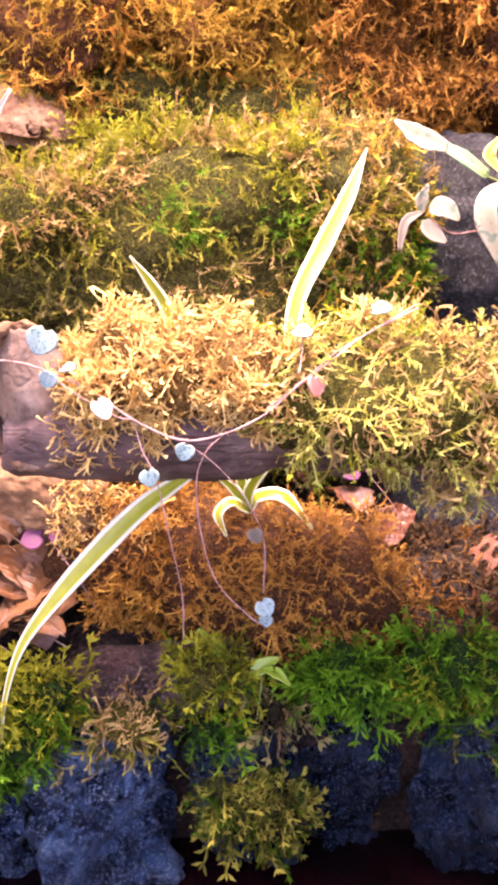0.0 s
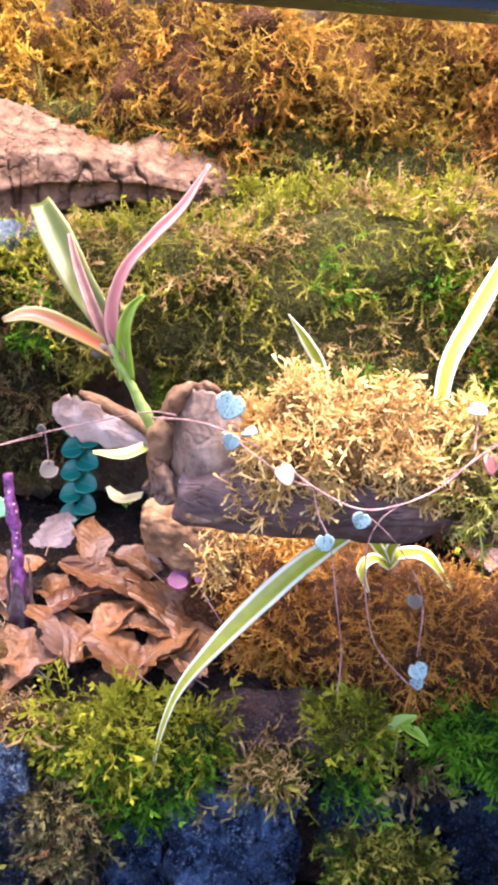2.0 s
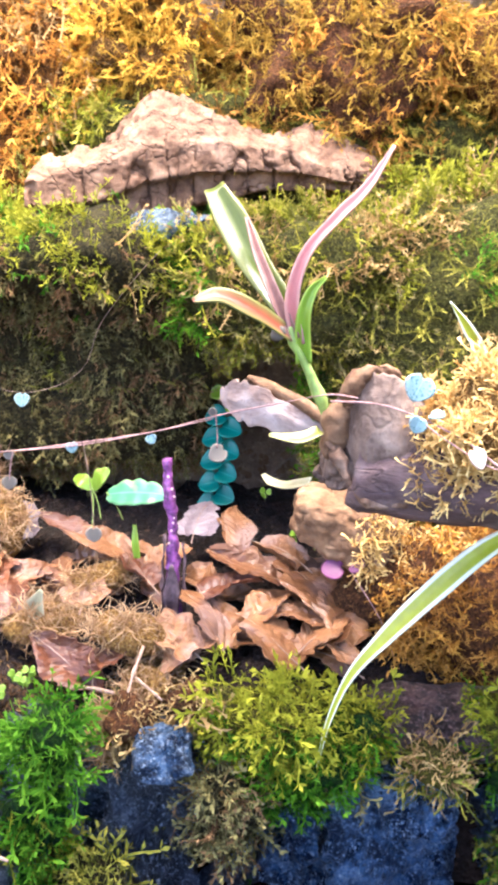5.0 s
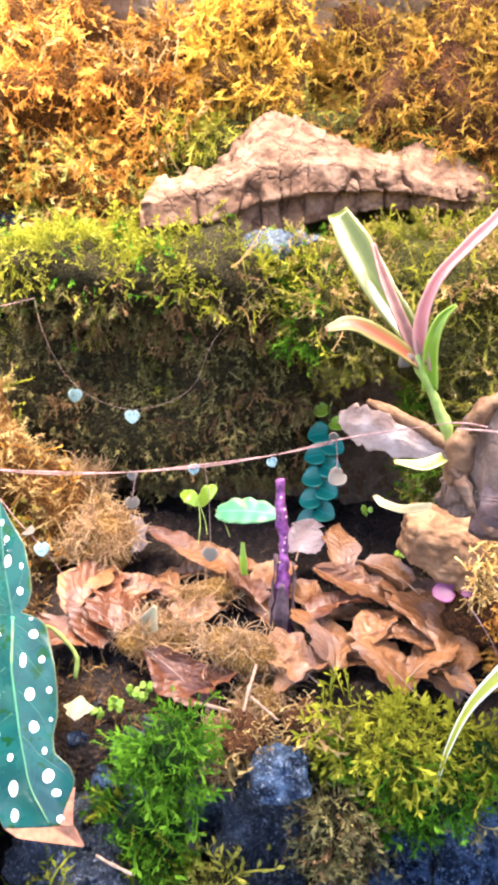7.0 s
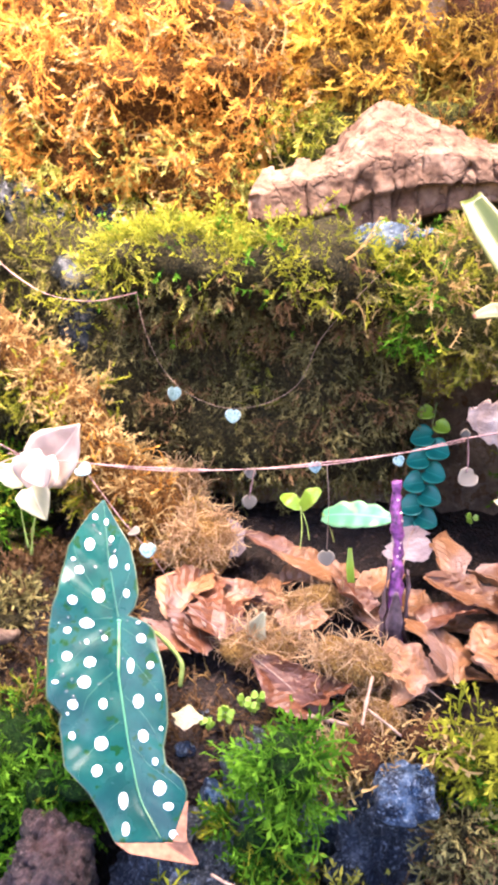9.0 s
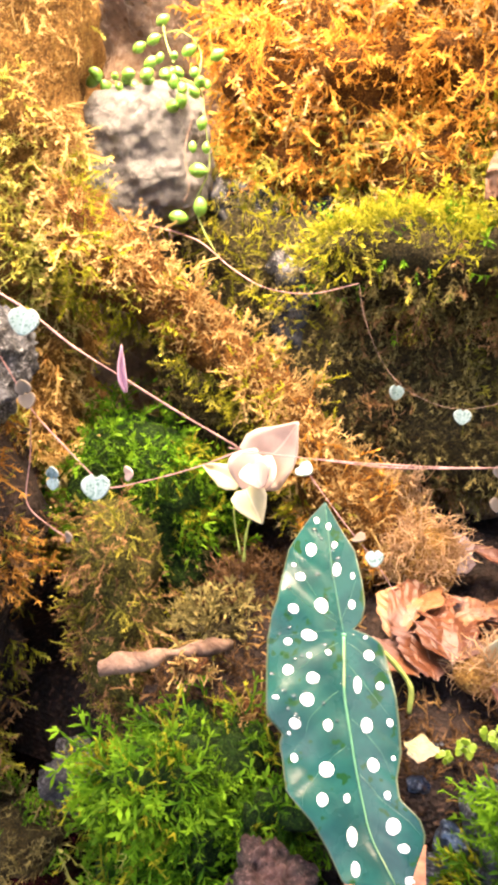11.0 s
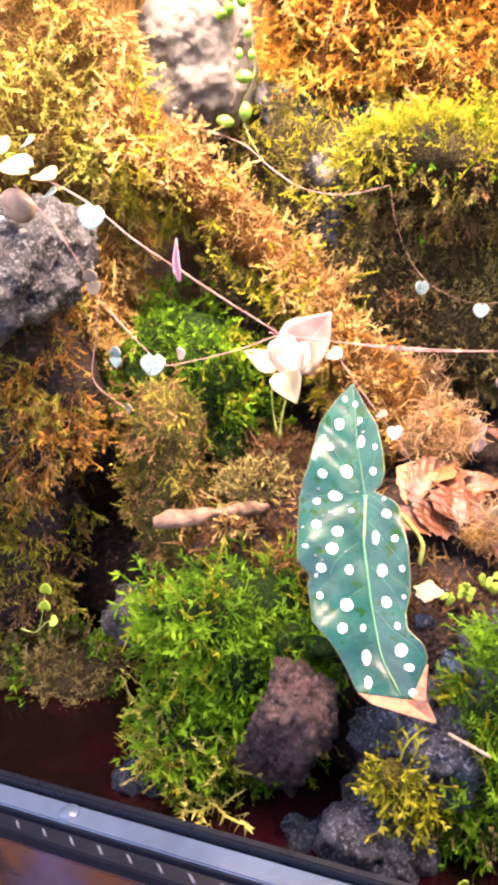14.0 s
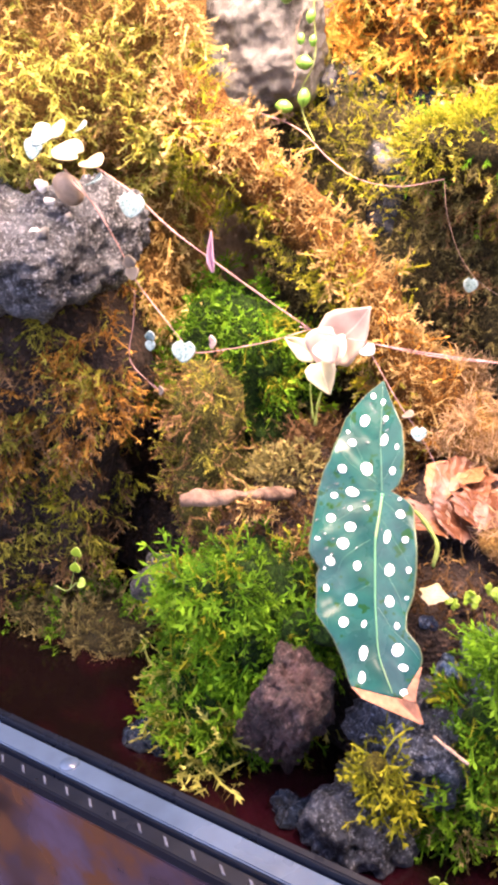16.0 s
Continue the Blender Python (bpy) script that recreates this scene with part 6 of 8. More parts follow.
def pod():
    """A dry brown seed pod with oval openings."""
    top = thing("seed_pod", "dry red-brown seed pod with rows of oval openings", "pod", at=(0.1410, 0.4300, -0.0220))
    c = np.array((0.1520, 0.4480, -0.0050))
    nu, nv = 56, 56
    th, ph = np.meshgrid(np.linspace(-1.5, 1.5, nu), np.linspace(-1.2, 1.2, nv), indexing="ij")
    P = np.stack([0.026 * np.sin(th) * np.cos(ph), -0.026 * np.cos(th) * np.cos(ph), 0.026 * np.sin(ph)], -1).reshape(-1, 3) + c
    V, F = thick_sheet(P, nu, nv, 0.0012)
    mid = F.reshape(-1, 4)
    t, p = th.ravel()[mid % (nu * nv)].mean(1), ph.ravel()[mid % (nu * nv)].mean(1)
    row = np.round(p / 0.40)
    col = (t / 0.42 + 0.5 * (row % 2)) % 1 - 0.5
    hole = (col * 0.42 / 0.13) ** 2 + ((p - row * 0.40) / 0.155) ** 2 < 1
    part_raw("shell", V, F[~hole], plain("pod_brown", (0.17, 0.07, 0.04), 0.7, 0.3, 0, 0.3, 160), top)
    # solid dark ball added for the shade seen through the openings
    V, F = boulder(c + (0, 0.004, 0), (0.018, 0.018, 0.018), (0, 0, 0), 12, 2, (), 1)
    part_raw("core", V, F, SOIL, top, "dark ball standing in for the shade inside")


pod()

# ---- plants ----


MAUVE = plain("mauve_rolled_leaf", (0.2, 0.1, 0.08), 0.4, 0.4, 0, 0.25, 160)


def bromeliad():
    y = 0.342
    top = thing("bromeliad", "young green bromeliad with olive and pink leaves on the log's end", "plant", at=(-0.1130, 0.3420, 0.1310))
    stem(top, [(-0.1130, 0.3420, 0.1310), (-0.1170, 0.3410, 0.1430), (-0.1240, 0.3400, 0.1580), (-0.1300, 0.3390, 0.1690), (-0.1330, 0.3390, 0.1760)], 0.0042, 0.0050, STEM_GREEN, "stem", "green tapering stem", 16)
    V, F = boulder((-0.1370, 0.3340, 0.1740), (0.0034, 0.002, 0.0034), (0, 0, 0), 10, 2.2, ((200, 0.0005),), 5)
    part_raw("leaf_scar", V, F, LEAF_DRY, top, "pale dry leaf scar")
    face = (0.1, -0.9, 0.35)
    blade(top, [(-0.1280, 0.3410, 0.1680), (-0.1360, 0.3450, 0.1830), (-0.1510, 0.3560, 0.2000), (-0.1630, 0.3680, 0.2160), (-0.1750, 0.3800, 0.2320)], [0.004, 0.005, 0.0062, 0.0074, 0.0075, 0.005], face, LEAF_BROM, "leaf", "broad olive-cream leaf", fold=0.35, thick=0.0007)
    blade(top, [(-0.1300, 0.3380, 0.1710), (-0.1390, 0.3400, 0.1870), (-0.1490, 0.3500, 0.2050), (-0.1560, 0.3600, 0.2200)], [0.0024, 0.0028, 0.0022, 0.001], face, MAUVE, "leaf", "rolled brown-pink leaf", fold=0.9, thick=0.0006)
    blade(top, [(-0.1330, 0.3370, 0.1730), (-0.1450, 0.3250, 0.1830), (-0.1580, 0.3160, 0.1900), (-0.1680, 0.3080, 0.1890)], [0.004, 0.0046, 0.0048, 0.004, 0.0015], (0.0, -0.7, 0.7), LEAF_ROSY, "leaf", "short leaf turning from pink to green", fold=0.3, thick=0.0006)
    blade(top, [(-0.1290, 0.3390, 0.1690), (-0.1320, 0.3380, 0.1880), (-0.1270, 0.3400, 0.2070), (-0.1150, 0.3450, 0.2220), (-0.1040, 0.3500, 0.2340), (-0.0940, 0.3560, 0.2510)], [0.0032, 0.0032, 0.0027, 0.0024, 0.0028, 0.0022, 0.0008], face, LEAF_PINK, "leaf", "long twisting pink leaf", fold=0.4, twist=0.25, thick=0.0006)
    blade(top, [(-0.1260, 0.3400, 0.1610), (-0.1270, 0.3380, 0.1790), (-0.1240, 0.3380, 0.1910), (-0.1180, 0.3380, 0.1980)], [0.0036, 0.0032, 0.0025, 0.0008], face, LEAF_GREEN, "leaf", "slim green leaf", fold=0.5, thick=0.0006)
    blade(top, [(-0.1170, 0.3380, 0.1310), (-0.1260, 0.3300, 0.1290), (-0.1380, 0.3260, 0.1310)], [0.003, 0.0034, 0.001], (0, -0.5, 0.85), LEAF_LIME, "leaf", "old yellow leaf", fold=0.3)
    blade(top, [(-0.1210, 0.3450, 0.1040), (-0.1330, 0.3600, 0.0960), (-0.1430, 0.3850, 0.0880), (-0.1500, 0.3980, 0.0880)], [0.003, 0.0034, 0.003, 0.0012], (0, -0.6, 0.8), LEAF_PALE, "leaf", "old cream leaf", fold=0.4)


bromeliad()


def striped_plant(label, base, leaves):
    top = thing("striped_plant", label, "plant", "cream-edged strap plants", at=base)
    for path, widths, facing, twist in leaves:
        ob = blade(top, path, widths, facing, LEAF_STRIPED, fold=0.22, twist=twist, cuts=10, thick=0.0005)
        C = spline(np.array(path), np.linspace(0, len(path) - 1, 8)) + 0.0002 * unit(facing)
        stem(ob, C, 0.0005, 0.0002, LEAF_LIME, "midrib", sides=6, cuts=5)
    return top


striped_plant("green strap plant with cream edges behind the golden log", (0.02, 0.41, 0.12), [
    ([(0.02, 0.41, 0.12), (0.0240, 0.4250, 0.1560), (0.0380, 0.4400, 0.1830), (0.0520, 0.4520, 0.2090), (0.0620, 0.4640, 0.2320)], [0.003, 0.0045, 0.0052, 0.0042, 0.0004], (-0.1, -0.95, 0.2), 0.2),
])
striped_plant("small green sprout with cream edges behind the golden log", (-0.045, 0.42, 0.13), [
    ([(-0.035, 0.42, 0.12), (-0.0410, 0.4250, 0.1510), (-0.0500, 0.4260, 0.1670), (-0.0600, 0.4270, 0.1800)], [0.0022, 0.0036, 0.003, 0.0003], (-0.2, -0.95, 0.2), 0.3),
])
striped_plant("cream-edged strap leaf arching down over the bed", (-0.0220, 0.3380, 0.0980), [
    ([(-0.0220, 0.3380, 0.0980), (-0.0440, 0.3280, 0.0850), (-0.0640, 0.3200, 0.0670), (-0.0820, 0.3130, 0.0480), (-0.0960, 0.3090, 0.0290), (-0.1040, 0.3060, 0.0070), (-0.1080, 0.3050, -0.0170)],
     [0.0022, 0.0046, 0.0052, 0.0045, 0.0030, 0.0018, 0.0012, 0.0004], (-0.35, -0.8, 0.5), 0.15),
])
striped_plant("little striped rosette growing on the rust log", (-0.0000, 0.3950, 0.0550), [
    ([(-0.0000, 0.3950, 0.0550), (0.0050, 0.3920, 0.0640), (0.0180, 0.3880, 0.0650), (0.0320, 0.3850, 0.0490)], [0.002, 0.0034, 0.0036, 0.0006], (0, -0.7, 0.7), 0.0),
    ([(-0.0000, 0.3950, 0.0550), (0.0000, 0.3920, 0.0670), (0.0070, 0.3880, 0.0800), (0.0150, 0.3850, 0.0910)], [0.002, 0.003, 0.0028, 0.0006], (0, -0.9, 0.2), 0.0),
    ([(-0.0000, 0.3950, 0.0550), (-0.0040, 0.3920, 0.0730), (-0.0080, 0.3900, 0.0850)], [0.002, 0.003, 0.001], (0, -0.9, 0.2), 0.0),
    ([(-0.0000, 0.3950, 0.0550), (-0.0070, 0.3900, 0.0680), (-0.0190, 0.3840, 0.0810)], [0.002, 0.0028, 0.0008], (0, -0.9, 0.3), 0.0),
    ([(-0.0000, 0.3950, 0.0550), (-0.0090, 0.3860, 0.0630), (-0.0150, 0.3800, 0.0590), (-0.0110, 0.3760, 0.0490)], [0.002, 0.003, 0.0028, 0.0006], (-0.3, -0.7, 0.6), 0.0),
])
sprout = thing("green_seedling", "glossy green seedling in the front moss", "plant", at=(0.0040, 0.3380, -0.0260))
stem(sprout, [(0.0040, 0.3380, -0.0270), (0.0060, 0.3420, -0.0090), (0.0040, 0.3420, -0.0020)], 0.0007, 0.0005, STEM_GREEN)
blade(sprout, [(-0.0000, 0.3400, -0.0060), (0.0070, 0.3420, -0.0020), (0.0150, 0.3440, 0.0010)], [0.0008, 0.0042, 0.0030, 0.0006], (0.1, -0.6, 0.8), LEAF_GREEN)
blade(sprout, [(0.0060, 0.3400, -0.0030), (0.0130, 0.3350, -0.0020), (0.0190, 0.3300, -0.0050)], [0.0008, 0.003, 0.0006], (0.1, -0.6, 0.8), LEAF_GREEN)
blade(sprout, [(-0.0080, 0.3500, -0.0050), (-0.0150, 0.3500, 0.0020), (-0.0240, 0.3500, 0.0130)], [0.001, 0.0036, 0.0004], (0.4, -0.8, 0.4), LEAF_GREEN)


def corner_plant():
    """Pale mottled leaves in the shaded corner."""
    top = thing("mottled_plant", "pale cream and mint leaves on thin stems by a dark stone", "plant", at=(0.13, 0.48, 0.18))
    stem(top, [(0.1390, 0.4600, 0.1870), (0.1230, 0.4580, 0.1900), (0.1080, 0.4550, 0.1890), (0.0950, 0.4520, 0.1970)], 0.0009, 0.0007, STEM_PINK)
    stem(top, [(0.1370, 0.4600, 0.2130), (0.1230, 0.4650, 0.2200), (0.1080, 0.4700, 0.2310)], 0.0012, 0.001, STEM_GREEN)
    f = (0.1, -0.8, 0.5)
    blade(top, [(0.1270, 0.4660, 0.2180), (0.1140, 0.4680, 0.2270), (0.1050, 0.4700, 0.2320)], [0.003, 0.0042, 0.003], f, LEAF_MINT)
    blade(top, [(0.1060, 0.4700, 0.2320), (0.0910, 0.4710, 0.2370), (0.0770, 0.4720, 0.2460)], [0.003, 0.0065, 0.006, 0.0008], f, LEAF_MOTTLED)
    blade(top, [(0.0900, 0.4520, 0.1990), (0.0900, 0.4520, 0.2060), (0.0930, 0.4520, 0.2140)], [0.001, 0.004, 0.0006], f, LEAF_MOTTLED)
    blade(top, [(0.0940, 0.4500, 0.2010), (0.1010, 0.4480, 0.2020), (0.1090, 0.4460, 0.1960)], [0.002, 0.006, 0.0055, 0.001], f, LEAF_MOTTLED, label="bleached bright leaf")
    blade(top, [(0.0920, 0.4500, 0.1960), (0.0950, 0.4460, 0.1900), (0.1020, 0.4420, 0.1850)], [0.002, 0.0052, 0.0045, 0.001], f, LEAF_DRY)
    blade(top, [(0.0900, 0.4500, 0.2000), (0.0810, 0.4460, 0.1950), (0.0780, 0.4420, 0.1810)], [0.001, 0.0026, 0.0024, 0.001], f, LEAF_DRY)
    blade(top, [(0.1380, 0.4600, 0.2160), (0.1240, 0.4520, 0.2020), (0.1320, 0.4460, 0.1730)], [0.002, 0.006, 0.006, 0.001], (-0.4, -0.8, 0.4), LEAF_MOTTLED)
    blade(top, [(0.1330, 0.4600, 0.2190), (0.1260, 0.4620, 0.2280), (0.1310, 0.4640, 0.2370)], [0.001, 0.004, 0.001], f, LEAF_LIME)


corner_plant()
for at, tips in (((-0.104, 0.388, 0.043), 0.009), ((0.0660, 0.4620, 0.0520), 0.009)):
    herb = thing("purple_seedling", "thin-stemmed seedling with a pair of dark purple leaves", "plant", "purple seedlings", at=at)
    a = np.array(at)
    stem(herb, [a + (0.030, -0.010, -0.045), a + (0.020, -0.012, -0.02), a + (0.004, -0.004, 0.0)], 0.0005, 0.0004, STEM_PINK)
    heart_on(herb, a + (-0.007, 0, -0.001), tips * 1.3, (-1, -0.1, -0.2), (0.1, -0.6, 0.8), LEAF_PURPLE)
    heart_on(herb, a + (0.007, 0, 0.003), tips, (1, 0, 0.3), (0.1, -0.6, 0.8), LEAF_PURPLE)


# ---- spotted leaf ----
LEAF_SPOTTED = Nodes("spotted_begonia_leaf", 0.28, 0.34)
sc = LEAF_SPOTTED.mix(LEAF_SPOTTED.span(LEAF_SPOTTED.noise(70, 4), 0.35, 0.65), (0.006, 0.048, 0.040), (0.012, 0.084, 0.064))
sc = LEAF_SPOTTED.mix(LEAF_SPOTTED.span(LEAF_SPOTTED.noise(130, 2), 0.61, 0.64), sc, (0.006, 0.05, 0.006))
sc = LEAF_SPOTTED.mix(LEAF_SPOTTED.span(LEAF_SPOTTED.attribute("along"), 0.955, 1.0, 0, 0.45), sc, (0.28, 0.26, 0.12))
LEAF_SPOTTED.colour(sc)
LEAF_SPOTTED.leafy(sc, 0.15)
LEAF_SPOTTED.put(LEAF_SPOTTED.span(LEAF_SPOTTED.noise(45, 3), 0.35, 0.65, 0.18, 0.42), LEAF_SPOTTED.bsdf.inputs["Roughness"])
LEAF_SPOTTED.bump(LEAF_SPOTTED.noise(500, 3), 0.2, 0.0005)
LEAF_VEIN = plain("leaf_vein", (0.045, 0.14, 0.085), 0.4, 0.4, 0, 0.2, 300)
SPOT_WHITE = plain("white_leaf_spot", (0.82, 0.86, 0.8), 0.45, 0.5, 0, 0.06, 500)
DRY_TIP = plain("dry_leaf_tip", (0.30, 0.135, 0.07), 0.7, 0.3, 0, 0.3, 220)
DROP = plain("water_drop", (0.75, 0.85, 0.85), 0.06, 0.6, 0, 0.02, 50)
DROP.node_tree.nodes["Principled BSDF"].inputs["Transmission Weight"].default_value = 0.9
SPOT_O, SPOT_R, SPOT_D = np.array((-0.3185, 0.3139, 0.0392)), np.array((0.1320, 0.0490, 0.0095)), np.array((0.0321, -0.0833, -0.1037))
SPOT_N = unit(np.cross(SPOT_D, SPOT_R))
SPOT_N = SPOT_N if SPOT_N[1] < 0 else -SPOT_N


def midline(b):
    return np.interp(b, [0.05, 0.25, 0.445, 0.62, 0.85, 1.02, 1.16, 1.235], [0.228, 0.245, 0.278, 0.276, 0.310, 0.345, 0.42, 0.53])


def left_edge(b):
    return np.interp(b, [0.05, 0.11, 0.2, 0.29, 0.36, 0.4, 0.47, 0.55, 0.62, 0.70, 0.75, 0.78, 0.85, 0.92, 1.0, 1.08, 1.15, 1.2], [0.226, 0.175, 0.115, 0.094, 0.082, 0.064, 0.046, 0.042, 0.044, 0.044, 0.090, 0.080, 0.092, 0.104, 0.178, 0.225, 0.260, 0.30])


def right_edge(b):
    return np.interp(b, [0.05, 0.11, 0.2, 0.29, 0.36, 0.405, 0.428, 0.445, 0.47, 0.54, 0.62, 0.70, 0.78, 0.85, 0.91, 0.96, 1.0, 1.08, 1.15, 1.2], [0.230, 0.262, 0.316, 0.336, 0.343, 0.330, 0.305, 0.362, 0.393, 0.410, 0.428, 0.437, 0.440, 0.426, 0.432, 0.488, 0.502, 0.496, 0.495, 0.51])


def leaf_place(a, b):
    """A point of the spotted leaf, a across and b down it, with its folds."""
    a, b = np.asarray(a, float), np.asarray(b, float)
    m = midline(b)
    lift = 0.009 * np.abs(a - m) / 0.2 - 0.006 * np.clip(np.abs(a - m) / 0.2, 0, 2) ** 2
    lift = lift + 0.0022 * np.sin(b * 21 + 3 * a) * np.clip((np.abs(a - m) - 0.07) / 0.12, 0, 1)
    P2 = np.stack([a * 9, b * 9, 0 * a], -1).reshape(-1, 3)
    q = ((b - 0.9 * np.abs(a - m) * np.where(b < 0.445, -1, 1)) / 0.115) % 1 - 0.5
    lift = lift - 0.0005 * np.exp(-(q / 0.10) ** 2) * np.clip(np.abs(a - m) / 0.05, 0, 1)
    lift = lift + (0.0006 * lattice(P2, 31) + 0.0002 * lattice(P2 * 2.3, 32)).reshape(a.shape) + 0.006 * (b - 0.6) ** 2
    w = 1 - 0.0117 * a + 0.1653 * b
    a, b = (1.0945 * a + 0.0719 * b - 0.0313) / w, (0.0839 * a + 1.2196 * b - 0.0614) / w
    return SPOT_O + (a - 0.278)[..., None] * SPOT_R + (b - 0.445)[..., None] * SPOT_D + lift[..., None] * SPOT_N


def begonia():
    top = thing("spotted_begonia", "single angel-wing begonia leaf, dark green with white spots", "plant", at=(-0.2890, 0.3180, 0.0070))
    nu, nv = 90, 33

    def sheet(b0, b1, nu, material, name, label, lo, hi):
        b = np.linspace(b0, b1, nu)[:, None] * np.ones(nv)
        v = np.linspace(0, 1, nv)[None, :]
        a = lo(b) + (hi(b) - lo(b)) * v
        P = leaf_place(a, b).reshape(-1, 3)
        V, F = thick_sheet(P, nu, nv, 0.0006)
        F = F if np.dot(normals_of(V, F)[nu * nv // 2], SPOT_N) > 0 else F[:, ::-1]
        return part_raw(name, V, F, material, top, label, np.tile(np.abs(2 * v - 1).repeat(nu, 0).ravel(), 2))

    blade_ob = sheet(0.05, 1.165, nu, LEAF_SPOTTED.mat, "blade", "", left_edge, right_edge)
    sheet(1.163, 1.235, 14, DRY_TIP, "dry_tip", "withered brown leaf tip", lambda b: np.interp(b, [1.163, 1.2, 1.235], [0.268, 0.32, 0.525]), lambda b: np.interp(b, [1.163, 1.2, 1.235], [0.505, 0.522, 0.538]))

    def dry_edge(b):
        return right_edge(b) - np.interp(b, [1.03, 1.09, 1.165], [0.002, 0.020, 0.045])

    rim = sheet(1.03, 1.166, 16, DRY_TIP, "dry_tip", "withered brown leaf tip", dry_edge, lambda b: right_edge(b) + 0.004)
    rim.location = Vector(rim.location) + Vector(SPOT_N * 0.0004)

    def spot(x, y, rx, ry):
        """One raised white spot."""
        r, th = np.meshgrid(np.linspace(0.001, 1, 5), np.linspace(0, 2 * math.pi, 19), indexing="ij")
        wob = 1 + 0.05 * np.sin(2 * th + x) + 0.02 * np.sin(3 * th + y)
        P = leaf_place((x + 0.84 * rx * r * wob * np.cos(th)) * 0.001, (y + 0.84 * ry * r * wob * np.sin(th)) * 0.001)
        P = P + SPOT_N * (0.0001 + 0.00035 * (1 - r[..., None] ** 3))
        q = (np.arange(4)[:, None] * 19 + np.arange(18)).ravel()
        F = np.stack([q, q + 1, q + 20, q + 19], 1)
        P = P.reshape(-1, 3)
        F = F if np.dot(normals_of(P, F).mean(0), SPOT_N) > 0 else F[:, ::-1]
        part_raw("spot", P, F, SPOT_WHITE, blade_ob)

    spot(185, 198, 18, 24), spot(202, 108, 9, 12), spot(237, 122, 9, 12), spot(254, 178, 10, 12), spot(260, 252, 14, 24)
    spot(152, 282, 17, 16), spot(132, 246, 8, 7), spot(307, 272, 8, 11), spot(213, 362, 24, 26), spot(303, 355, 12, 16)
    spot(131, 381, 19, 16), spot(175, 453, 29, 18), spot(111, 475, 16, 12), spot(341, 450, 8, 6), spot(351, 502, 19, 17)
    spot(232, 500, 11, 10), spot(175, 513, 9, 10), spot(111, 560, 21, 18), spot(186, 580, 24, 20), spot(316, 588, 13, 31)
    spot(381, 590, 14, 14), spot(168, 645, 26, 23), spot(75, 646, 13, 8), spot(228, 714, 15, 22), spot(341, 705, 19, 28)
    spot(408, 694, 11, 13), spot(131, 718, 21, 18), spot(112, 747, 6, 6), spot(416, 795, 7, 9), spot(126, 817, 13, 16)
    spot(358, 818, 20, 24), spot(222, 843, 25, 28), spot(397, 902, 11, 16), spot(280, 920, 11, 16), spot(210, 932, 19, 24)
    spot(412, 988, 25, 28), spot(294, 1028, 18, 32), spot(441, 1047, 19, 16), spot(303, 1120, 14, 28), spot(459, 1138, 20, 18)
    rng = np.random.default_rng(3)
    V0, F0 = boulder((0, 0, 0), (1, 1, 1), (0, 0, 0), 5, 2.0, (), 1)
    for k in range(34):
        bb = rng.uniform(0.08, 0.72)
        aa = rng.uniform(left_edge(bb) + 0.01, midline(bb) + 0.05)
        r = rng.uniform(0.0005, 0.0012)
        p = leaf_place(np.array(aa), np.array(bb)) + SPOT_N * 0.0003
        part_raw("water_drop", V0 * r * [1, 1, 0.7] + p, F0, DROP, blade_ob, "clear water drop")
    b = np.linspace(0.445, 1.15, 14)
    V, F, al = tube(leaf_place(midline(b), b) + SPOT_N * 0.0002, np.linspace(0.00075, 0.00025, 14), 8, 4)
    part_raw("midrib", V, F, LEAF_MINT, blade_ob, "pale midrib", al)
    b = np.linspace(0.07, 0.445, 9)
    V, F, al = tube(leaf_place(midline(b), b) + SPOT_N * 0.0001, np.linspace(0.0002, 0.0004, 9), 8, 4)
    part_raw("midrib", V, F, LEAF_VEIN, blade_ob, "", al)
    V, F = boulder(leaf_place(np.array(0.278), np.array(0.445)) + SPOT_N * 0.0003, (0.0012, 0.0009, 0.0012), (0, 0, 0), 8, 2.2, ((300, 0.0004),), 9)
    part_raw("leaf_joint", V, F, LEAF_MINT, blade_ob, "pale joint where the stalk meets the blade")
    # side veins that spread from the notch and along the midrib
    for b0, b1, side in ((0.40, 0.16, -1), (0.41, 0.30, -1), (0.43, 0.47, -1), (0.46, 0.66, -1), (0.60, 0.86, -1), (0.76, 0.98, -1), (0.40, 0.24, 1), (0.46, 0.56, 1), (0.52, 0.72, 1), (0.68, 0.88, 1), (0.84, 1.02, 1)):
        s = np.linspace(0.04, 0.92, 9)
        b = b0 + (b1 - b0) * s
        edge = left_edge(b) if side < 0 else right_edge(b)
        V, F, al = tube(leaf_place(midline(b) + (edge - midline(b)) * s ** 0.8, b) + SPOT_N * 0.00005, np.linspace(0.00016, 0.00005, 9), 6, 3)
        part_raw("vein", V, F, LEAF_VEIN, blade_ob)
    stem(top, [tuple(leaf_place(np.array(0.278), np.array(0.445)) - SPOT_N * 0.001), (-0.3060, 0.3280, 0.0250), (-0.2970, 0.3300, 0.0160), (-0.2910, 0.3280, 0.0090), (-0.2910, 0.3250, -0.0010)], 0.0018, 0.0026, STEM_GREEN, "leaf_stalk")


begonia()


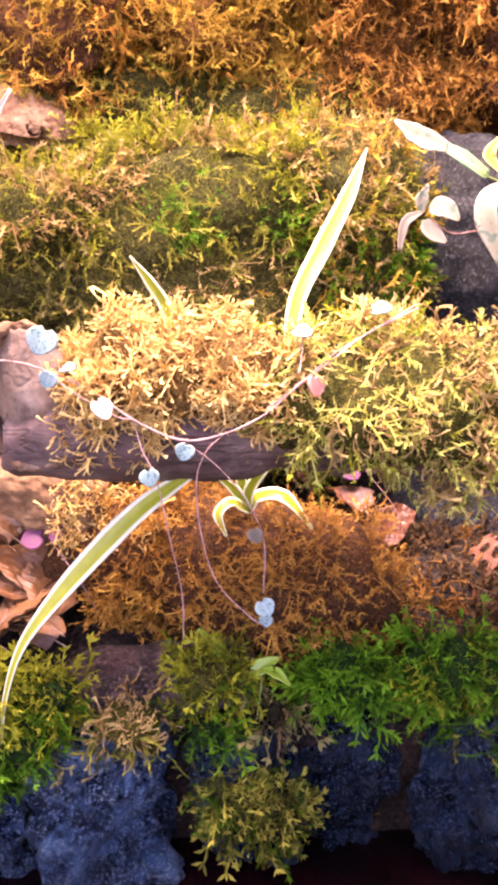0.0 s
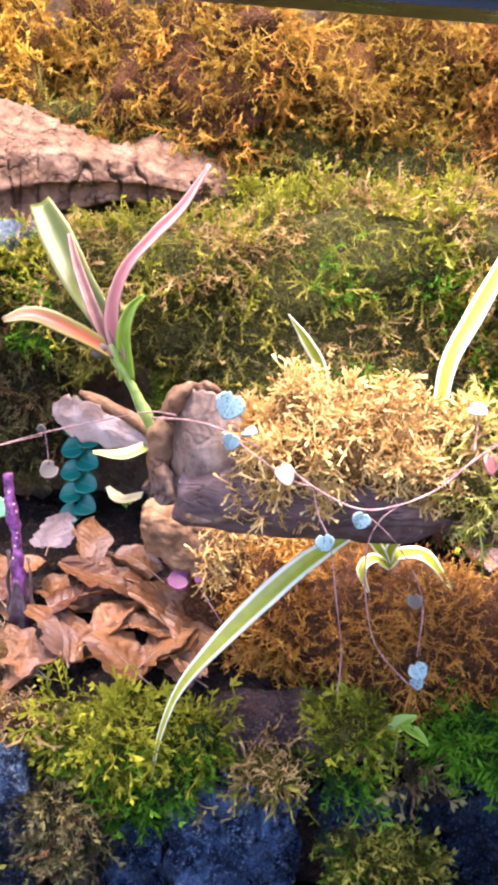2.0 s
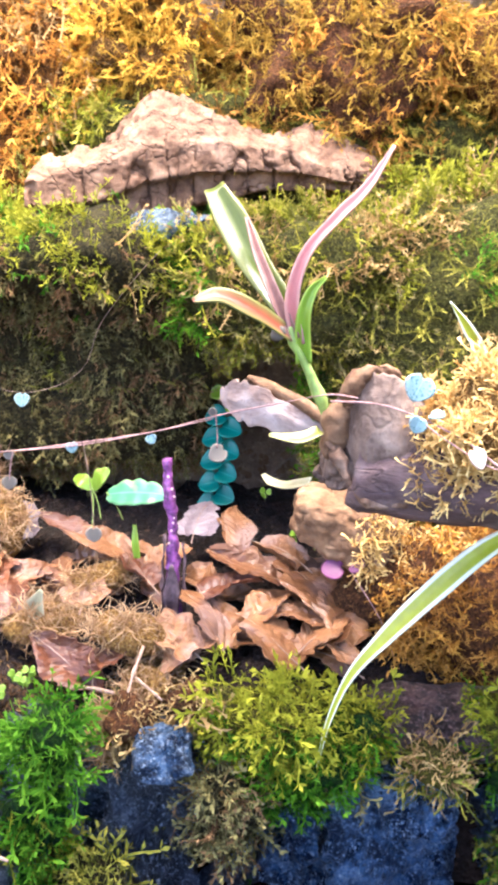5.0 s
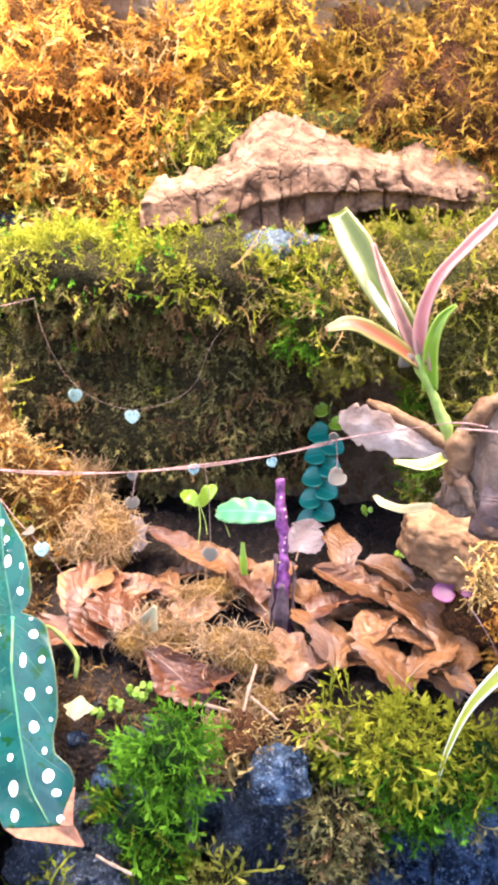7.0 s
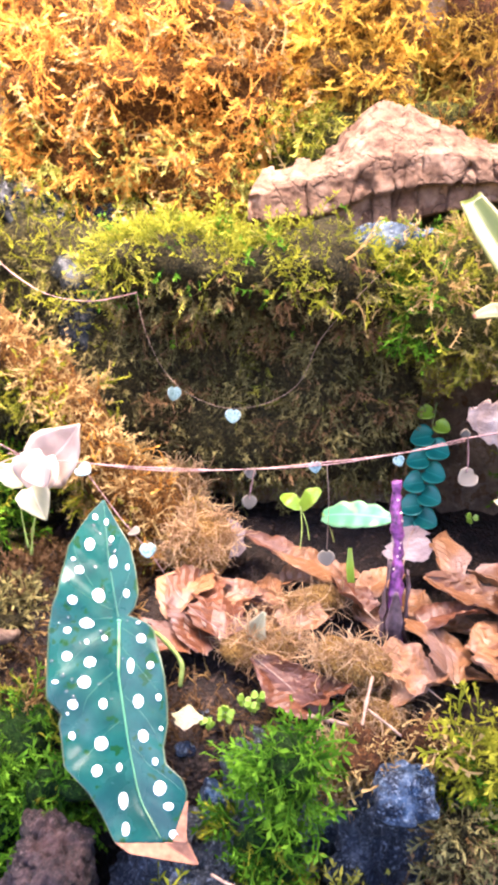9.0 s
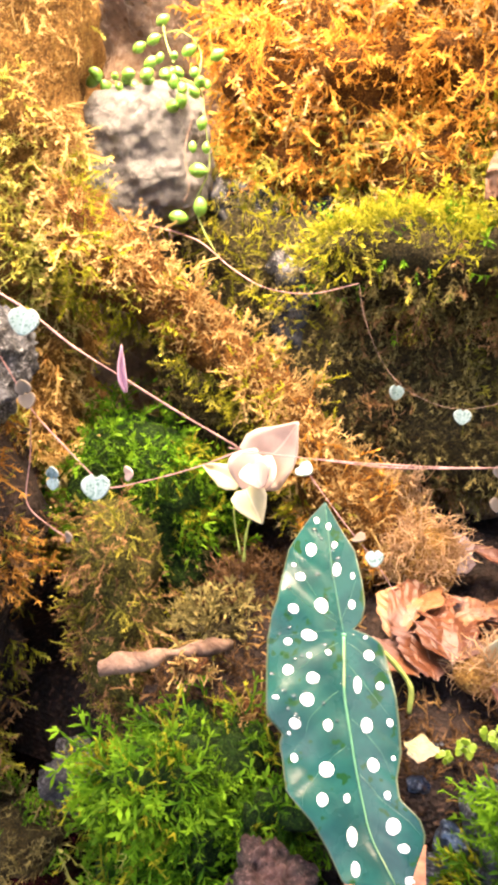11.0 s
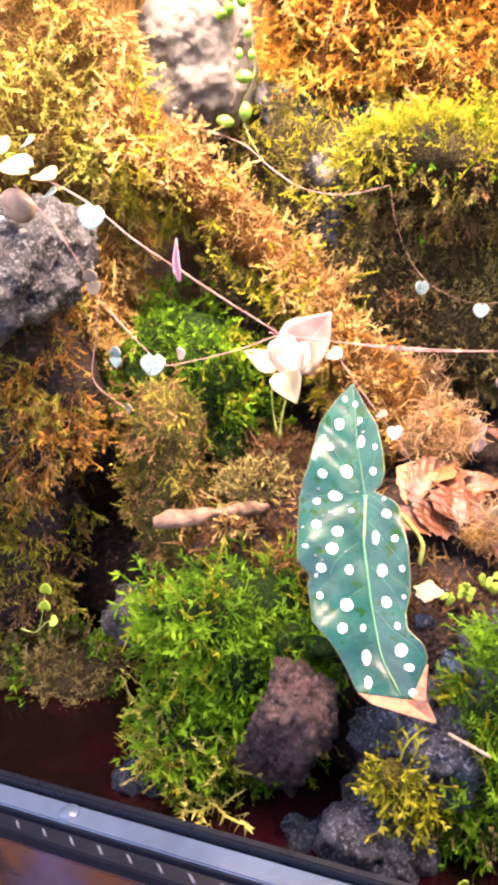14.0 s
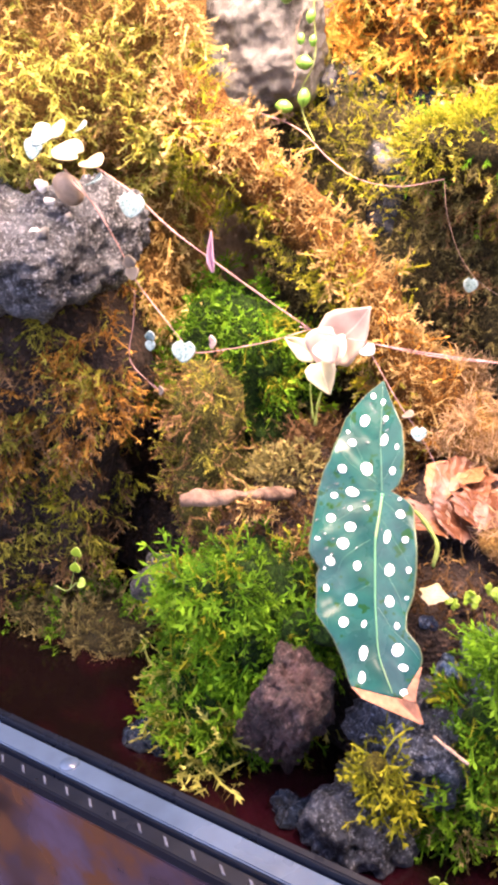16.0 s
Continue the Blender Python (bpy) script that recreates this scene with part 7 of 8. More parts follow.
# ---- small plants of the bed ----
pale = thing("pale_seedling", "cream arrow-leaved seedling with blush markings on a green stalk", "plant", at=(-0.3920, 0.3630, 0.0410))
stem(pale, [(-0.3930, 0.3640, 0.0390), (-0.3900, 0.3620, 0.0550), (-0.3850, 0.3600, 0.0700)], 0.0018, 0.0014, STEM_GREEN)
stem(pale, [(-0.3970, 0.3680, 0.0410), (-0.4000, 0.3680, 0.0590), (-0.3990, 0.3660, 0.0730)], 0.0012, 0.0009, STEM_GREEN)
blade(pale, [(-0.3910, 0.3710, 0.0820), (-0.3830, 0.3710, 0.0920), (-0.3720, 0.3690, 0.1030), (-0.3620, 0.3660, 0.1160)], [0.007, 0.0150, 0.0165, 0.0140, 0.008, 0.0003], (0.25, -0.85, 0.45), LEAF_BLUSH, "leaf", "large pointed cream leaf with blush veins", fold=0.18, thick=0.0005, wave=0.002, seed=4)
blade(pale, [(-0.3920, 0.3600, 0.0820), (-0.4000, 0.3590, 0.0860), (-0.4120, 0.3580, 0.0900)], [0.003, 0.0062, 0.0066, 0.004, 0.0004], (-0.1, -0.75, 0.65), LEAF_PALE, "leaf", "cream side leaf", fold=0.3, thick=0.0005, wave=0.002, seed=5)
blade(pale, [(-0.3850, 0.3540, 0.0820), (-0.3800, 0.3510, 0.0760), (-0.3740, 0.3490, 0.0670)], [0.005, 0.0088, 0.0085, 0.005, 0.0004], (0.15, -0.75, 0.6), LEAF_PALE, "leaf", "cupped hanging cream leaf", fold=0.7, thick=0.0005, seed=6)
heart_on(pale, (-0.3820, 0.3560, 0.0890), 0.0225, (-0.3, -0.2, -0.95), (0.2, -0.85, 0.4), LEAF_BLUSH, "round blush-pink leaf", 0.5)
heart_on(pale, (-0.3760, 0.3490, 0.0910), 0.0135, (0.5, -0.2, -0.8), (0.3, -0.85, 0.3), LEAF_BLUSH, "", 0.7)

shingle = thing("shingle_plant", "column of overlapping round blue-green leaves climbing the rock", "plant", at=(-0.193, 0.488, 0.035))
stem(shingle, [(-0.193, 0.492, 0.030), (-0.190, 0.492, 0.07), (-0.187, 0.490, 0.115)], 0.001, 0.0008, STEM_GREEN)
for k in range(11):
    z, s = 0.034 + 0.0075 * k, 1 if k % 2 else -1
    x = -0.193 + 0.0006 * k
    heart_on(shingle, (x + s * 0.0062, 0.484 - 0.0008 * (k % 2), z), 0.0145 if k < 9 else 0.010, (s * 0.9, -0.1, -0.25), (s * 0.15, -0.72, 0.75), LEAF_TEAL if k < 9 else LEAF_GREEN, "", 0.25)

WITHERED = plain("withered_sheath", (0.10, 0.062, 0.065), 0.8, 0.3, 0, 0.4, 260)
purple = thing("purple_plant", "broken upright purple plant stem with withered sheaths at its foot", "plant", at=(-0.194, 0.38, 0.014))
V, F, al = tube([(-0.193, 0.381, 0.006), (-0.1942, 0.380, 0.030), (-0.1948, 0.3805, 0.055), (-0.1965, 0.381, 0.078), (-0.198, 0.382, 0.098)], [0.0036, 0.0034, 0.0032, 0.0028, 0.0024], 20, 14, ((90, 0.0014), (260, 0.0009)), 6)
part_raw("stem", V, F, STEM_PURPLE, purple)
for k in range(16):
    t = (k * 0.618) % 1
    p = np.array((-0.1935 - 0.0042 * t, 0.381, 0.016 + 0.078 * t)) + 0.0031 * np.array((math.sin(k * 2.4), -abs(math.cos(k * 2.4)), 0))
    V, F = boulder(p, (0.0006, 0.0005, 0.0007), (0, 0, 0), 4, 2.2, (), 1)
    part_raw("stem_wart", V, F, LEAF_BLUSH, purple, "pale wart on the stem")
for k, (a, h) in enumerate([(0.2, 0.040), (1.9, 0.032), (3.4, 0.045), (4.8, 0.03)]):
    p = np.array((-0.194 + 0.004 * math.cos(a), 0.380 + 0.004 * math.sin(a), 0.012))
    blade(purple, [p, p + (0.0008 * math.cos(a), 0.0008 * math.sin(a), h * 0.5), p + (0.0014 * math.cos(a), 0.0014 * math.sin(a), h)], [0.0036, 0.0044, 0.0010], (math.cos(a), math.sin(a), 0.2), WITHERED, "sheath", wave=0.003, seed=k)

scallop = thing("scalloped_seedling", "mint-green seedling leaf with a scalloped edge", "plant", at=(-0.262, 0.43, 0.03))


def scalloped(parent, a, b, half, lobes, facing, material):
    """A leaf with rounded lobes along both edges."""
    nu, nv = 40, 9
    u = np.linspace(0, 1, nu)
    C = np.array(a) + np.outer(u, np.array(b) - np.array(a))
    S = unit(np.cross(np.array(b) - np.array(a), facing))
    w = half * np.sin(math.pi * np.clip(u, 0.02, 0.98) ** 0.8) ** 0.45 * (0.86 + 0.14 * np.abs(np.cos(math.pi * lobes * u)))
    v = np.linspace(-1, 1, nv)
    P = C[:, None] + S * (w[:, None] * v)[..., None] + unit(facing) * (0.0007 * np.cos(2 * math.pi * lobes * u[:, None]) * np.abs(v))[..., None] + unit(facing) * (-0.004 * (2 * u[:, None] - 1) ** 2 + 0 * v)[..., None]
    V, F = thick_sheet(P.reshape(-1, 3), nu, nv, 0.0005)
    part_raw("leaf", V, F, material, parent, "", np.tile(np.abs(np.tile(v, nu)), 2))


scalloped(scallop, (-0.2380, 0.4020, 0.0690), (-0.1990, 0.3880, 0.0770), 0.0080, 4, (0.05, -0.75, 0.65), LEAF_MINT)
scalloped(scallop, (-0.2550, 0.4250, 0.0630), (-0.2430, 0.4200, 0.0770), 0.0050, 2, (0.05, -0.8, 0.6), LEAF_GREEN)
scalloped(scallop, (-0.2550, 0.4250, 0.0630), (-0.2680, 0.4300, 0.0670), 0.0045, 2, (0.05, -0.8, 0.6), LEAF_GREEN)
for a, b in (((-0.2380, 0.4020, 0.0690), (-0.2330, 0.4150, 0.0480)), ((-0.2550, 0.4250, 0.0630), (-0.2480, 0.4200, 0.0450)), ((-0.2550, 0.4250, 0.0630), (-0.2520, 0.4150, 0.0410))):
    stem(scallop, [a, tuple((np.array(a) + np.array(b)) / 2 + (0.001, 0, 0)), b], 0.0005, 0.0005, STEM_GREEN)
spear = thing("green_shoot", "small upright green shoot among dead leaves", "plant", at=(-0.2200, 0.4000, 0.0330))
blade(spear, [(-0.2200, 0.4000, 0.0320), (-0.2210, 0.4000, 0.0410), (-0.2220, 0.4020, 0.0510)], [0.002, 0.0022, 0.001], (0, -1, 0.2), LEAF_GREEN)
slip = thing("pale_leaf_cutting", "pale green translucent leaf cutting lying on dry moss", "leaf", at=(-0.2650, 0.3720, 0.0090))
blade(slip, [(-0.2610, 0.3500, 0.0160), (-0.2590, 0.3490, 0.0230), (-0.2550, 0.3480, 0.0340)], [0.002, 0.0062, 0.001], (0.1, -0.8, 0.6), LEAF_PALE)
heart_on(slip, (-0.2780, 0.3720, 0.0050), 0.007, (0.3, -0.4, -0.8), (0, -0.7, 0.7), LEAF_TEAL)


def clover(at, size, label="tiny bright green three-leaved seedling", leaves=3):
    top = thing("clover_seedling", label, "plant", "tiny green seedlings", at=at)
    a, size = np.array(at, float), 0.75 * size
    stem(top, [a + (0, 0.002, -0.006), a + (0, 0.001, -0.002), a], 0.0004, 0.0003, STEM_GREEN, sides=6, cuts=3)
    for k in range(leaves):
        t = k * 2 * math.pi / leaves + a[0] * 90
        d = np.array((math.cos(t), -0.3 * math.sin(t), math.sin(t) * 0.8))
        heart_on(top, a + d * size * 0.6, size, -d, (0, -0.75, 0.65), LEAF_GREEN, "", 0.1)


clover((-0.160, 0.482, 0.047), 0.0050)
clover((-0.1360, 0.4450, 0.0350), 0.0045)
clover((-0.1380, 0.4450, 0.0310), 0.0040)
clover((-0.2620, 0.3080, 0.0020), 0.0050)
clover((-0.2550, 0.3130, 0.0060), 0.0045)
clover((-0.2480, 0.3150, 0.0080), 0.0045)
clover((-0.2680, 0.3020, -0.0010), 0.0035)
clover((-0.2510, 0.3110, 0.0050), 0.0040)
clover((-0.2630, 0.3100, -0.0030), 0.0045)
clover((-0.2510, 0.3150, 0.0020), 0.0045)
clover((-0.2700, 0.3050, -0.0040), 0.0045)
clover((-0.2340, 0.2390, -0.1040), 0.0060)
clover((-0.2140, 0.2720, -0.1040), 0.0060)
clover((-0.1210, 0.4000, 0.0520), 0.0040)
duo = thing("paddle_seedling", "pale green seedling with three paddle leaves on the dark bank", "plant", at=(-0.4770, 0.2360, -0.0480))
stem(duo, [(-0.4890, 0.2370, -0.0500), (-0.4770, 0.2360, -0.0480), (-0.4720, 0.2360, -0.0410), (-0.4670, 0.2360, -0.0240), (-0.4650, 0.2360, -0.0150)], 0.0006, 0.0004, STEM_GREEN)
stem(duo, [(-0.4740, 0.2360, -0.0460), (-0.4650, 0.2340, -0.0370), (-0.4560, 0.2320, -0.0320)], 0.0005, 0.0004, STEM_GREEN)
heart_on(duo, (-0.4650, 0.2360, -0.0170), 0.0062, (0, 0, 1), (0.3, -0.9, 0.2), LEAF_GREEN)
heart_on(duo, (-0.4660, 0.2350, -0.0270), 0.0062, (0, 0, 1), (0.3, -0.9, 0.2), LEAF_GREEN)
heart_on(duo, (-0.4570, 0.2320, -0.0330), 0.0055, (1, 0, 0), (0.2, -0.8, 0.5), LEAF_GREEN)


def pearls():
    """The string of pearls that spills over the grey stone."""
    top = thing("string_of_pearls", "trailing string of pearls with round green beads over a grey stone", "plant", at=(-0.4570, 0.4200, 0.2820))
    rng = np.random.default_rng(11)
    V0, F0 = boulder((0, 0, 0), (1, 1, 1), (0, 0, 0), 6, 2.0, (), 1)
    V0 = V0 * [0.72, 0.72, 1.05]
    V0[:, :2] *= (1 - 0.25 * np.abs(V0[:, 2:]) ** 2)

    def bead(at, r, tip):
        R, o = basis(at, (tip[1], tip[2], tip[0]), (0.2, -0.9, 0.3))
        W = V0[:, [0, 2, 1]] * r
        part_raw("bead", W @ R.T + o, F0, PEARL, top)

    stem(top, [(-0.4650, 0.4150, 0.2910), (-0.4360, 0.4050, 0.2810), (-0.4290, 0.3980, 0.2630), (-0.4250, 0.3950, 0.2400), (-0.4330, 0.3940, 0.2220), (-0.4290, 0.3940, 0.2080), (-0.4220, 0.3940, 0.1970)], 0.0007, 0.0005, STEM_GREEN)
    stem(top, [(-0.4370, 0.4000, 0.2660), (-0.4400, 0.3960, 0.2490), (-0.4370, 0.3940, 0.2310), (-0.4400, 0.3940, 0.2230)], 0.0004, 0.0004, STEM_TAN)
    stem(top, [(-0.4810, 0.4300, 0.3130), (-0.4560, 0.4200, 0.3130), (-0.4370, 0.4100, 0.2990), (-0.4360, 0.4020, 0.2780)], 0.0006, 0.0006, STEM_GREEN)
    stem(top, [(-0.4790, 0.4400, 0.3240), (-0.4710, 0.4300, 0.3120), (-0.4600, 0.4200, 0.2970)], 0.0006, 0.0006, STEM_GREEN)
    bead((-0.4430, 0.3920, 0.2150), 0.0052, (0.2, -0.9, -0.3)), bead((-0.4300, 0.3930, 0.2200), 0.0050, (1, 0.1, 0)), bead((-0.4300, 0.3920, 0.2380), 0.0052, (0.1, -1, 0))
    bead((-0.4340, 0.3940, 0.2500), 0.0030, (1, 0, 0)), bead((-0.4260, 0.3940, 0.2490), 0.0030, (1, 0, 0)), bead((-0.4280, 0.3940, 0.2610), 0.0036, (1, 0.3, 0))
    for k in range(30):
        t = rng.random()
        px = np.array((-0.5020, 0.4040, 0.2860)) * (1 - t) + np.array((-0.4290, 0.4020, 0.2770)) * t
        px = px + rng.uniform(-1, 1, 3) * (0.003, 0.008, 0.005 + 0.012 * (t > 0.6)) + (0, 0, 0.004)
        bead(px, rng.uniform(0.0028, 0.0048), rng.standard_normal(3))
    for p in ((-0.4790, 0.4400, 0.3250), (-0.4790, 0.4300, 0.3130), (-0.4890, 0.4300, 0.3100), (-0.4750, 0.4200, 0.2990), (-0.4440, 0.4100, 0.3000), (-0.4270, 0.4100, 0.2960)):
        bead(p, 0.0042, (0.5, 0.8, 0.3))


pearls()


# ---- string of hearts ----
def vines():
    a = thing("string_of_hearts", "trailing string of hearts vine draped over the golden log", "vine", "strings of hearts", at=(-0.08, 0.315, 0.15))
    log = [(-0.1130, 0.3300, 0.1470), (-0.0930, 0.3180, 0.1500), (-0.0770, 0.3130, 0.1470), (-0.0590, 0.3050, 0.1410), (-0.0430, 0.2980, 0.1320), (-0.0250, 0.2950, 0.1250), (-0.0090, 0.2970, 0.1270), (0.0060, 0.3020, 0.1330), (0.0190, 0.3080, 0.1430), (0.0320, 0.3120, 0.1520), (0.0460, 0.3220, 0.1600), (0.0680, 0.3350, 0.1680)]
    stem(a, log, 0.00075, 0.0009)
    stem(a, [p if i % 2 else tuple(np.array(p) + (0.0, 0.001, 0.0016)) for i, p in enumerate(log[7:])], 0.0006)
    stem(a, [log[2], (-0.0680, 0.3050, 0.1420), (-0.0510, 0.2980, 0.1340), log[4]], 0.0005)
    stem(a, [log[4], (-0.0400, 0.2950, 0.1210), (-0.0350, 0.2940, 0.1100), (-0.0310, 0.2960, 0.0860), (-0.0270, 0.3000, 0.0590), (-0.0270, 0.3030, 0.0360)], 0.0005)
    stem(a, [log[6], (-0.0160, 0.2970, 0.1200), (-0.0200, 0.2980, 0.1080), (-0.0190, 0.3000, 0.0860), (-0.0130, 0.3030, 0.0620), (-0.0000, 0.3060, 0.0450), (0.0070, 0.3090, 0.0380)], 0.0005)
    stem(a, [log[5], (-0.0130, 0.2970, 0.1150), (-0.0020, 0.3030, 0.0990), (0.0060, 0.3100, 0.0780), (0.0060, 0.3110, 0.0530)], 0.0005)
    stem(a, [(0.0190, 0.3080, 0.1470), (0.0200, 0.3120, 0.1530), (0.0210, 0.3180, 0.1600)], 0.0005)
    heart_on(a, (-0.0780, 0.3080, 0.1590), 0.0140, (-0.35, -0.3, -0.8)), heart_on(a, (-0.0770, 0.3100, 0.1440), 0.0088, (-0.4, -0.2, -0.9)), heart_on(a, (-0.0690, 0.3120, 0.1480), 0.0085, (0.9, -0.4, 0.1), (0, -0.3, 0.95))
    heart_on(a, (-0.0540, 0.2960, 0.1360), 0.0085, (0.5, -0.2, -0.8), (0.7, -0.6, 0.3), LEAF_BLUSH), heart_on(a, (-0.0240, 0.2920, 0.1210), 0.0085, (-0.3, -0.2, -0.9), (0, -0.95, 0.1))
    heart_on(a, (-0.0370, 0.2910, 0.1110), 0.0088, (0.2, -0.2, -0.9), (0.1, -0.9, 0.1)), heart_on(a, (0.0070, 0.3080, 0.0470), 0.0100, (0.4, -0.3, -0.7)), heart_on(a, (0.0070, 0.3100, 0.0400), 0.0070, (0, -0.3, -0.9), (0, -0.9, -0.2))
    heart_on(a, (0.0030, 0.3100, 0.0790), 0.0085, (0.3, -0.2, -0.9), (-0.5, -0.8, 0.1), LEAF_DRY), heart_on(a, (0.0210, 0.3180, 0.1610), 0.0100, (0.9, -0.5, -0.2), (0, -0.4, 0.9)), heart_on(a, (0.0530, 0.3300, 0.1680), 0.0110, (1, -0.3, 0.1), (0, -0.4, 0.9))
    heart_on(a, (0.0250, 0.3040, 0.1430), 0.0080, (0.1, -0.3, -0.9), (0.6, -0.7, 0.2), LEAF_PINK)
    b = thing("string_of_hearts", "string of hearts vine stretched across the planting bed", "vine", "strings of hearts", at=(-0.378, 0.346, 0.10))
    run = [(-0.1010, 0.3220, 0.1510), (-0.1130, 0.3250, 0.1510), (-0.1320, 0.3360, 0.1440), (-0.1670, 0.3470, 0.1320), (-0.1920, 0.3400, 0.1250), (-0.2250, 0.3340, 0.1190), (-0.2610, 0.3260, 0.1140), (-0.2990, 0.3200, 0.1125), (-0.3350, 0.3140, 0.1130), (-0.3640, 0.3110, 0.1145), (-0.3700, 0.3100, 0.1150)]
    stem(b, run, 0.0006)
    stem(b, [tuple(np.array(p) + (0, -0.0006, -0.0010 + 0.0012 * (i % 2))) for i, p in enumerate(run[3:10])], 0.0005)
    left = [(-0.3640, 0.3110, 0.1145), (-0.3850, 0.2970, 0.1310), (-0.4030, 0.2830, 0.1470), (-0.4220, 0.2740, 0.1610), (-0.4400, 0.2680, 0.1760), (-0.4580, 0.2660, 0.1850), (-0.4740, 0.2660, 0.1900)]
    stem(b, left, 0.0008)
    stem(b, [(-0.3640, 0.3110, 0.1145), (-0.3800, 0.2980, 0.1080), (-0.3970, 0.2850, 0.1035), (-0.4100, 0.2740, 0.1020), (-0.4170, 0.2720, 0.1090), (-0.4320, 0.2720, 0.1210), (-0.4440, 0.2700, 0.1340), (-0.4520, 0.2640, 0.1550), (-0.4680, 0.2620, 0.1740), (-0.4840, 0.2620, 0.1860)], 0.0006)
    stem(b, [(-0.4510, 0.2630, 0.1550), (-0.4600, 0.2600, 0.1700), (-0.4760, 0.2600, 0.1800)], 0.0006)
    stem(b, [(-0.4430, 0.2680, 0.1300), (-0.4450, 0.2680, 0.1130), (-0.4490, 0.2680, 0.0920), (-0.4390, 0.2700, 0.0820), (-0.4310, 0.2720, 0.0770)], 0.0005)
    stem(b, [(-0.2560, 0.3260, 0.1140), (-0.2570, 0.3250, 0.1070), (-0.2580, 0.3250, 0.0990)], 0.0004)
    stem(b, [(-0.1660, 0.3470, 0.1330), (-0.1650, 0.3470, 0.1230), (-0.1650, 0.3470, 0.1170)], 0.0005)
    stem(b, [(-0.2250, 0.3340, 0.1180), (-0.2240, 0.3380, 0.0990), (-0.2250, 0.3450, 0.0730)], 0.0004, None, STEM_TAN)
    stem(b, [(-0.3500, 0.3460, 0.0990), (-0.3290, 0.3420, 0.0770), (-0.3130, 0.3450, 0.0570), (-0.2970, 0.3500, 0.0310), (-0.2760, 0.3520, 0.0160)], 0.0004)
    heart_on(b, (-0.1650, 0.3460, 0.1140), 0.0110, (-0.7, -0.3, -0.5), (0.2, -0.7, 0.7), LEAF_DRY), heart_on(b, (-0.2580, 0.3270, 0.1120), 0.0062, (0.1, -0.2, -1), (0, -0.9, 0.3), LEAF_DRY), heart_on(b, (-0.2580, 0.3250, 0.0990), 0.0080, (0, -0.2, -1), (0.5, -0.8, 0.3), LEAF_DRY)
    heart_on(b, (-0.2300, 0.3330, 0.1160), 0.0066, (0.2, -0.2, -1)), heart_on(b, (-0.1940, 0.3390, 0.1210), 0.0060, (0.5, -0.2, -0.8)), heart_on(b, (-0.2250, 0.3450, 0.0680), 0.0095, (0.1, -0.2, -1), (0.1, -0.9, 0.3), LEAF_DRY), heart_on(b, (-0.1670, 0.3460, 0.1350), 0.0050, (0, -0.2, 1), (0, -0.9, 0.3), LEAF_DRY)
    heart_on(b, (-0.3120, 0.3370, 0.0630), 0.0095, (0.2, -0.4, -0.8), (0, -0.6, 0.8)), heart_on(b, (-0.3200, 0.3400, 0.0710), 0.0080, (0.9, -0.3, 0.1), (0, -0.4, 0.9), LEAF_DRY), heart_on(b, (-0.3490, 0.3450, 0.0980), 0.0105, (0.9, -0.2, -0.2), (0.1, -0.6, 0.8))
    heart_on(b, (-0.4390, 0.2640, 0.1710), 0.0150, (-0.1, -0.3, -0.9), (0.4, -0.8, 0.3)), heart_on(b, (-0.4120, 0.2700, 0.1020), 0.0140, (0.1, -0.3, -0.9), (0.4, -0.8, 0.4)), heart_on(b, (-0.4330, 0.2680, 0.1080), 0.0070, (0, -0.2, 1)), heart_on(b, (-0.4330, 0.2680, 0.1020), 0.0070, (0, -0.2, -1))
    heart_on(b, (-0.4430, 0.2650, 0.1450), 0.0085, (-0.2, -0.2, 1), (0.3, -0.9, 0.2), LEAF_DRY), heart_on(b, (-0.4420, 0.2660, 0.1380), 0.0090, (0.2, -0.2, -1), (0.3, -0.9, 0.2), LEAF_DRY), heart_on(b, (-0.4290, 0.2710, 0.0780), 0.0060, (0.7, -0.2, 0.2), (0.3, -0.9, 0.2), LEAF_DRY), heart_on(b, (-0.4050, 0.2850, 0.1060), 0.0060, (0.7, -0.2, 0.2), (0.3, -0.9, 0.2), LEAF_BLUSH)
    heart_on(b, (-0.5000, 0.2620, 0.2000), 0.0170, (-0.4, -0.5, -0.5), (0.1, -0.8, 0.6)), heart_on(b, (-0.4830, 0.2620, 0.1940), 0.0160, (-0.9, -0.3, 0.1), (0, -0.5, 0.9), LEAF_PALE), heart_on(b, (-0.4840, 0.2750, 0.2050), 0.0110, (0.9, -0.2, 0.2), (0, -0.6, 0.8)), heart_on(b, (-0.4990, 0.2700, 0.2020), 0.0140, (0.9, -0.3, -0.2), (0, -0.6, 0.8), LEAF_PALE)
    heart_on(b, (-0.4620, 0.2620, 0.1900), 0.0120, (1, -0.2, -0.2), (0, -0.4, 0.9), LEAF_PALE), heart_on(b, (-0.5020, 0.2580, 0.1940), 0.0140, (-0.2, -0.3, -0.9)), heart_on(b, (-0.4610, 0.2620, 0.1820), 0.0120, (1, -0.3, 0.2), (0.1, -0.5, 0.8))
    blade(b, [(-0.4025, 0.2815, 0.1420), (-0.4035, 0.2810, 0.1500), (-0.4030, 0.2810, 0.1620)], [0.0008, 0.0021, 0.0016, 0.0003], (0.5, -0.8, 0.2), LEAF_LILAC, "bud", "slim upright pink bud", fold=0.8, thick=0.0006)
    c = thing("string_of_hearts", "thin vine looping down the shaded ledge with two silver leaves", "vine", "strings of hearts", at=(-0.349, 0.418, 0.18))
